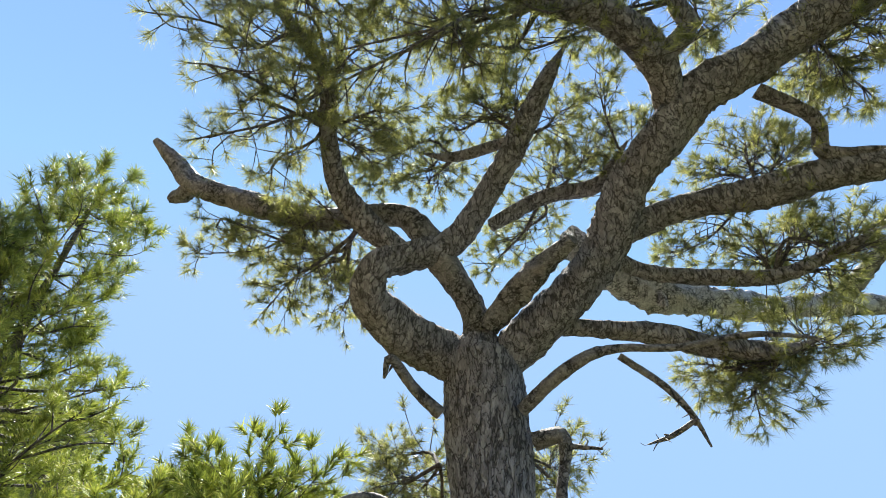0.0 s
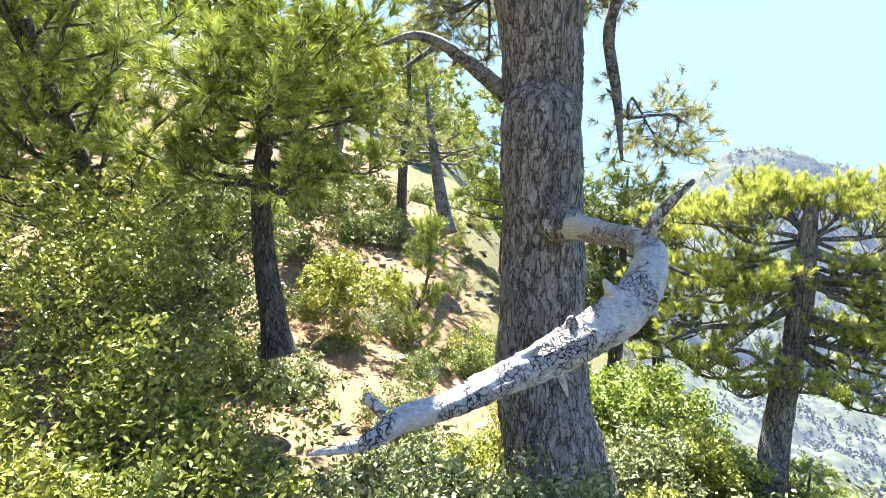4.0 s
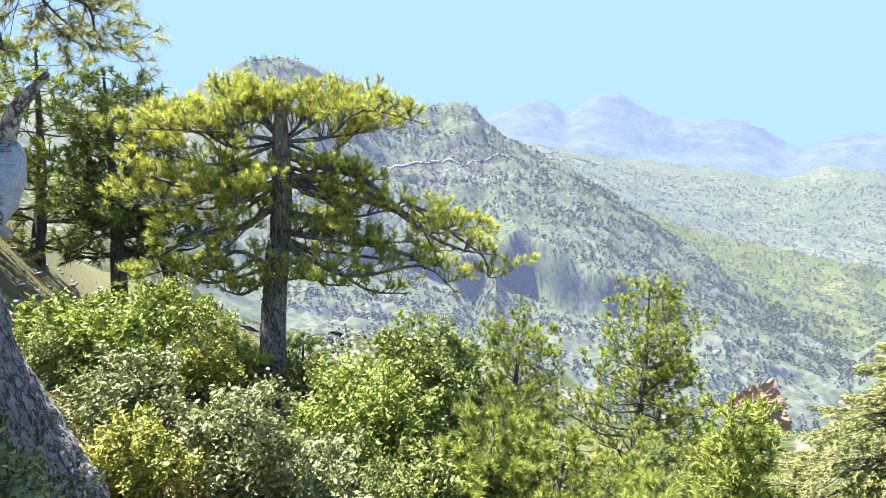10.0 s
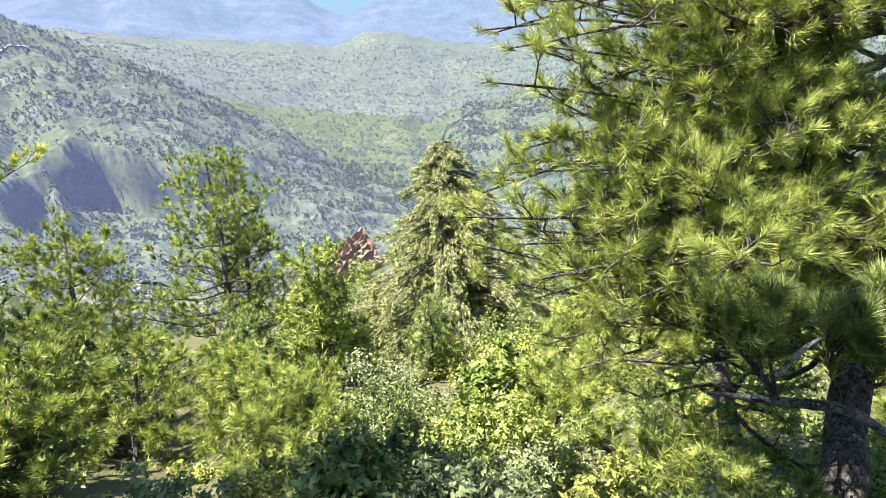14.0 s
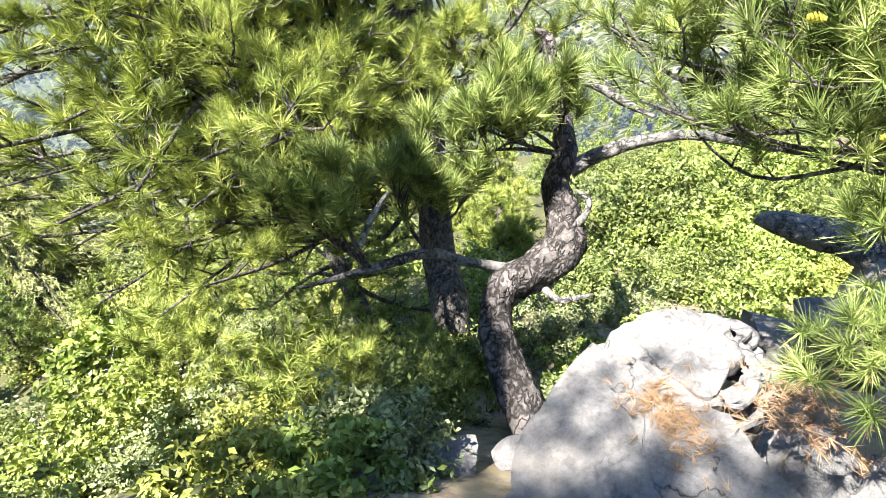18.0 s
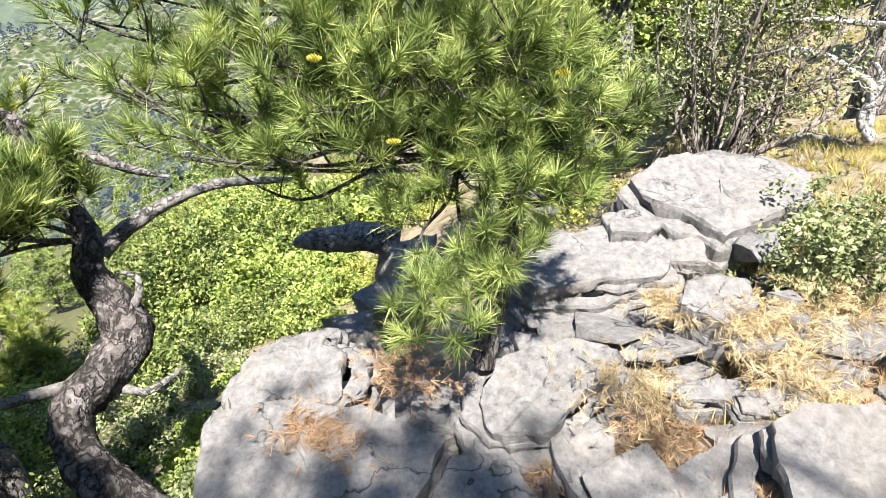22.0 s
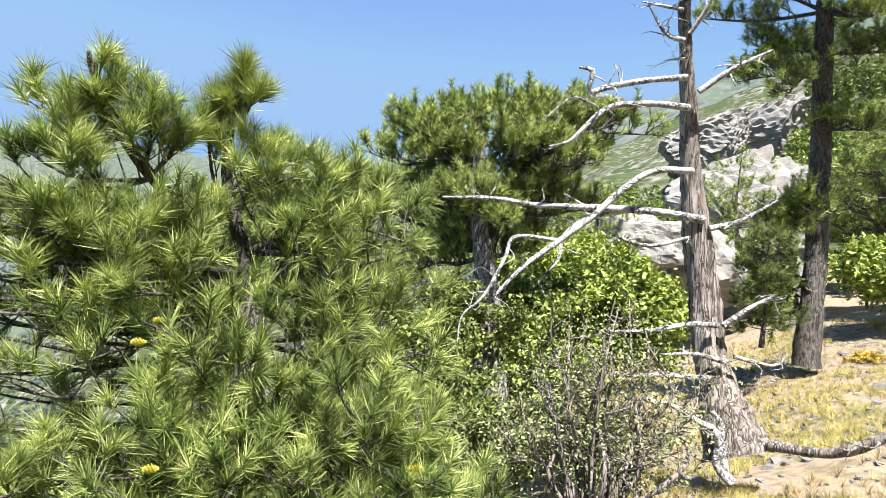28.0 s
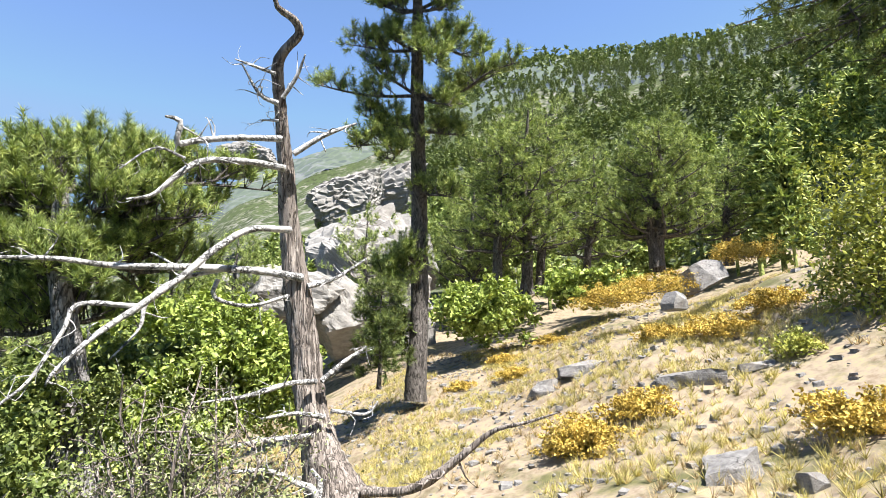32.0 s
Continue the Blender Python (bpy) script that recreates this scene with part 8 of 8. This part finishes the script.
litter("fallen_needles", "rust-brown pine needles drifted on the slabs", RUST, (((3.30, 1.17, -1.12), 0.09, 110), ((3.23, 0.94, -1.13), 0.1, 120), ((3.56, 0.66, -1.00), 0.12, 160), ((3.00, -0.16, -1.10), 0.1, 120), ((3.00, -0.47, -0.98), 0.1, 140), ((2.96, 0.06, -1.15), 0.08, 80)), 71, 0.12)
litter("straw_drifts", "dry straw between the ledge's stones", STRAW, (((3.68, -0.81, -0.74), 0.1, 150), ((3.11, -0.39, -0.80), 0.13, 220), ((3.04, -1.15, -0.72), 0.14, 240), ((3.40, -1.12, -0.70), 0.1, 140), ((3.57, -1.80, -0.66), 0.16, 240), ((3.42, -1.34, -0.66), 0.14, 200)), 72, 0.9)
grass("dry_grass_flank", "tufts of dry grass on bare earth", STRAW, 1500, -105, -70, 8, 26, 2, 0.2)


def gravel(name, label, n, az0, az1, r0, r1, seed, size):
    g = np.random.default_rng(seed)
    p = np.array(spots(n, seed, az0, az1, r0, r1))
    z = rough_land(p[:, 0], p[:, 1])
    s = Soup()
    box = np.array([(x, y, q) for x in (-1, 1) for y in (-1, 1) for q in (-1, 1)], float)
    face = [(0, 1, 3, 2), (4, 6, 7, 5), (0, 4, 5, 1), (2, 3, 7, 6), (0, 2, 6, 4), (1, 5, 7, 3)]
    for (x, y), h in zip(p, z):
        k = size * g.uniform(0.4, 1.6) ** 1.6
        v = box * [k, k * g.uniform(0.5, 1), k * g.uniform(0.2, 0.5)] * g.uniform(0.6, 1.1, (8, 3))
        t = g.uniform(0, 6.3)
        c, d = math.cos(t), math.sin(t)
        v = v @ np.array([[c, d, 0], [-d, c, 0.15], [0, -0.15, 1]])
        s.add(v + [x, y, h + k * 0.08], q=face)
    ob = new(name, s.mesh(name, smooth=False))
    ob.data.materials.append(LIME)
    tagged(ob, label, "stones", kind="stuff")


gravel("loose_stones", "loose flat stones and gravel on the slope", 6000, 100, 180, 2.5, 20, 5, 0.036)
gravel("flank_stones", "loose stones on the bare flank", 500, -105, -65, 8, 26, 6, 0.08)
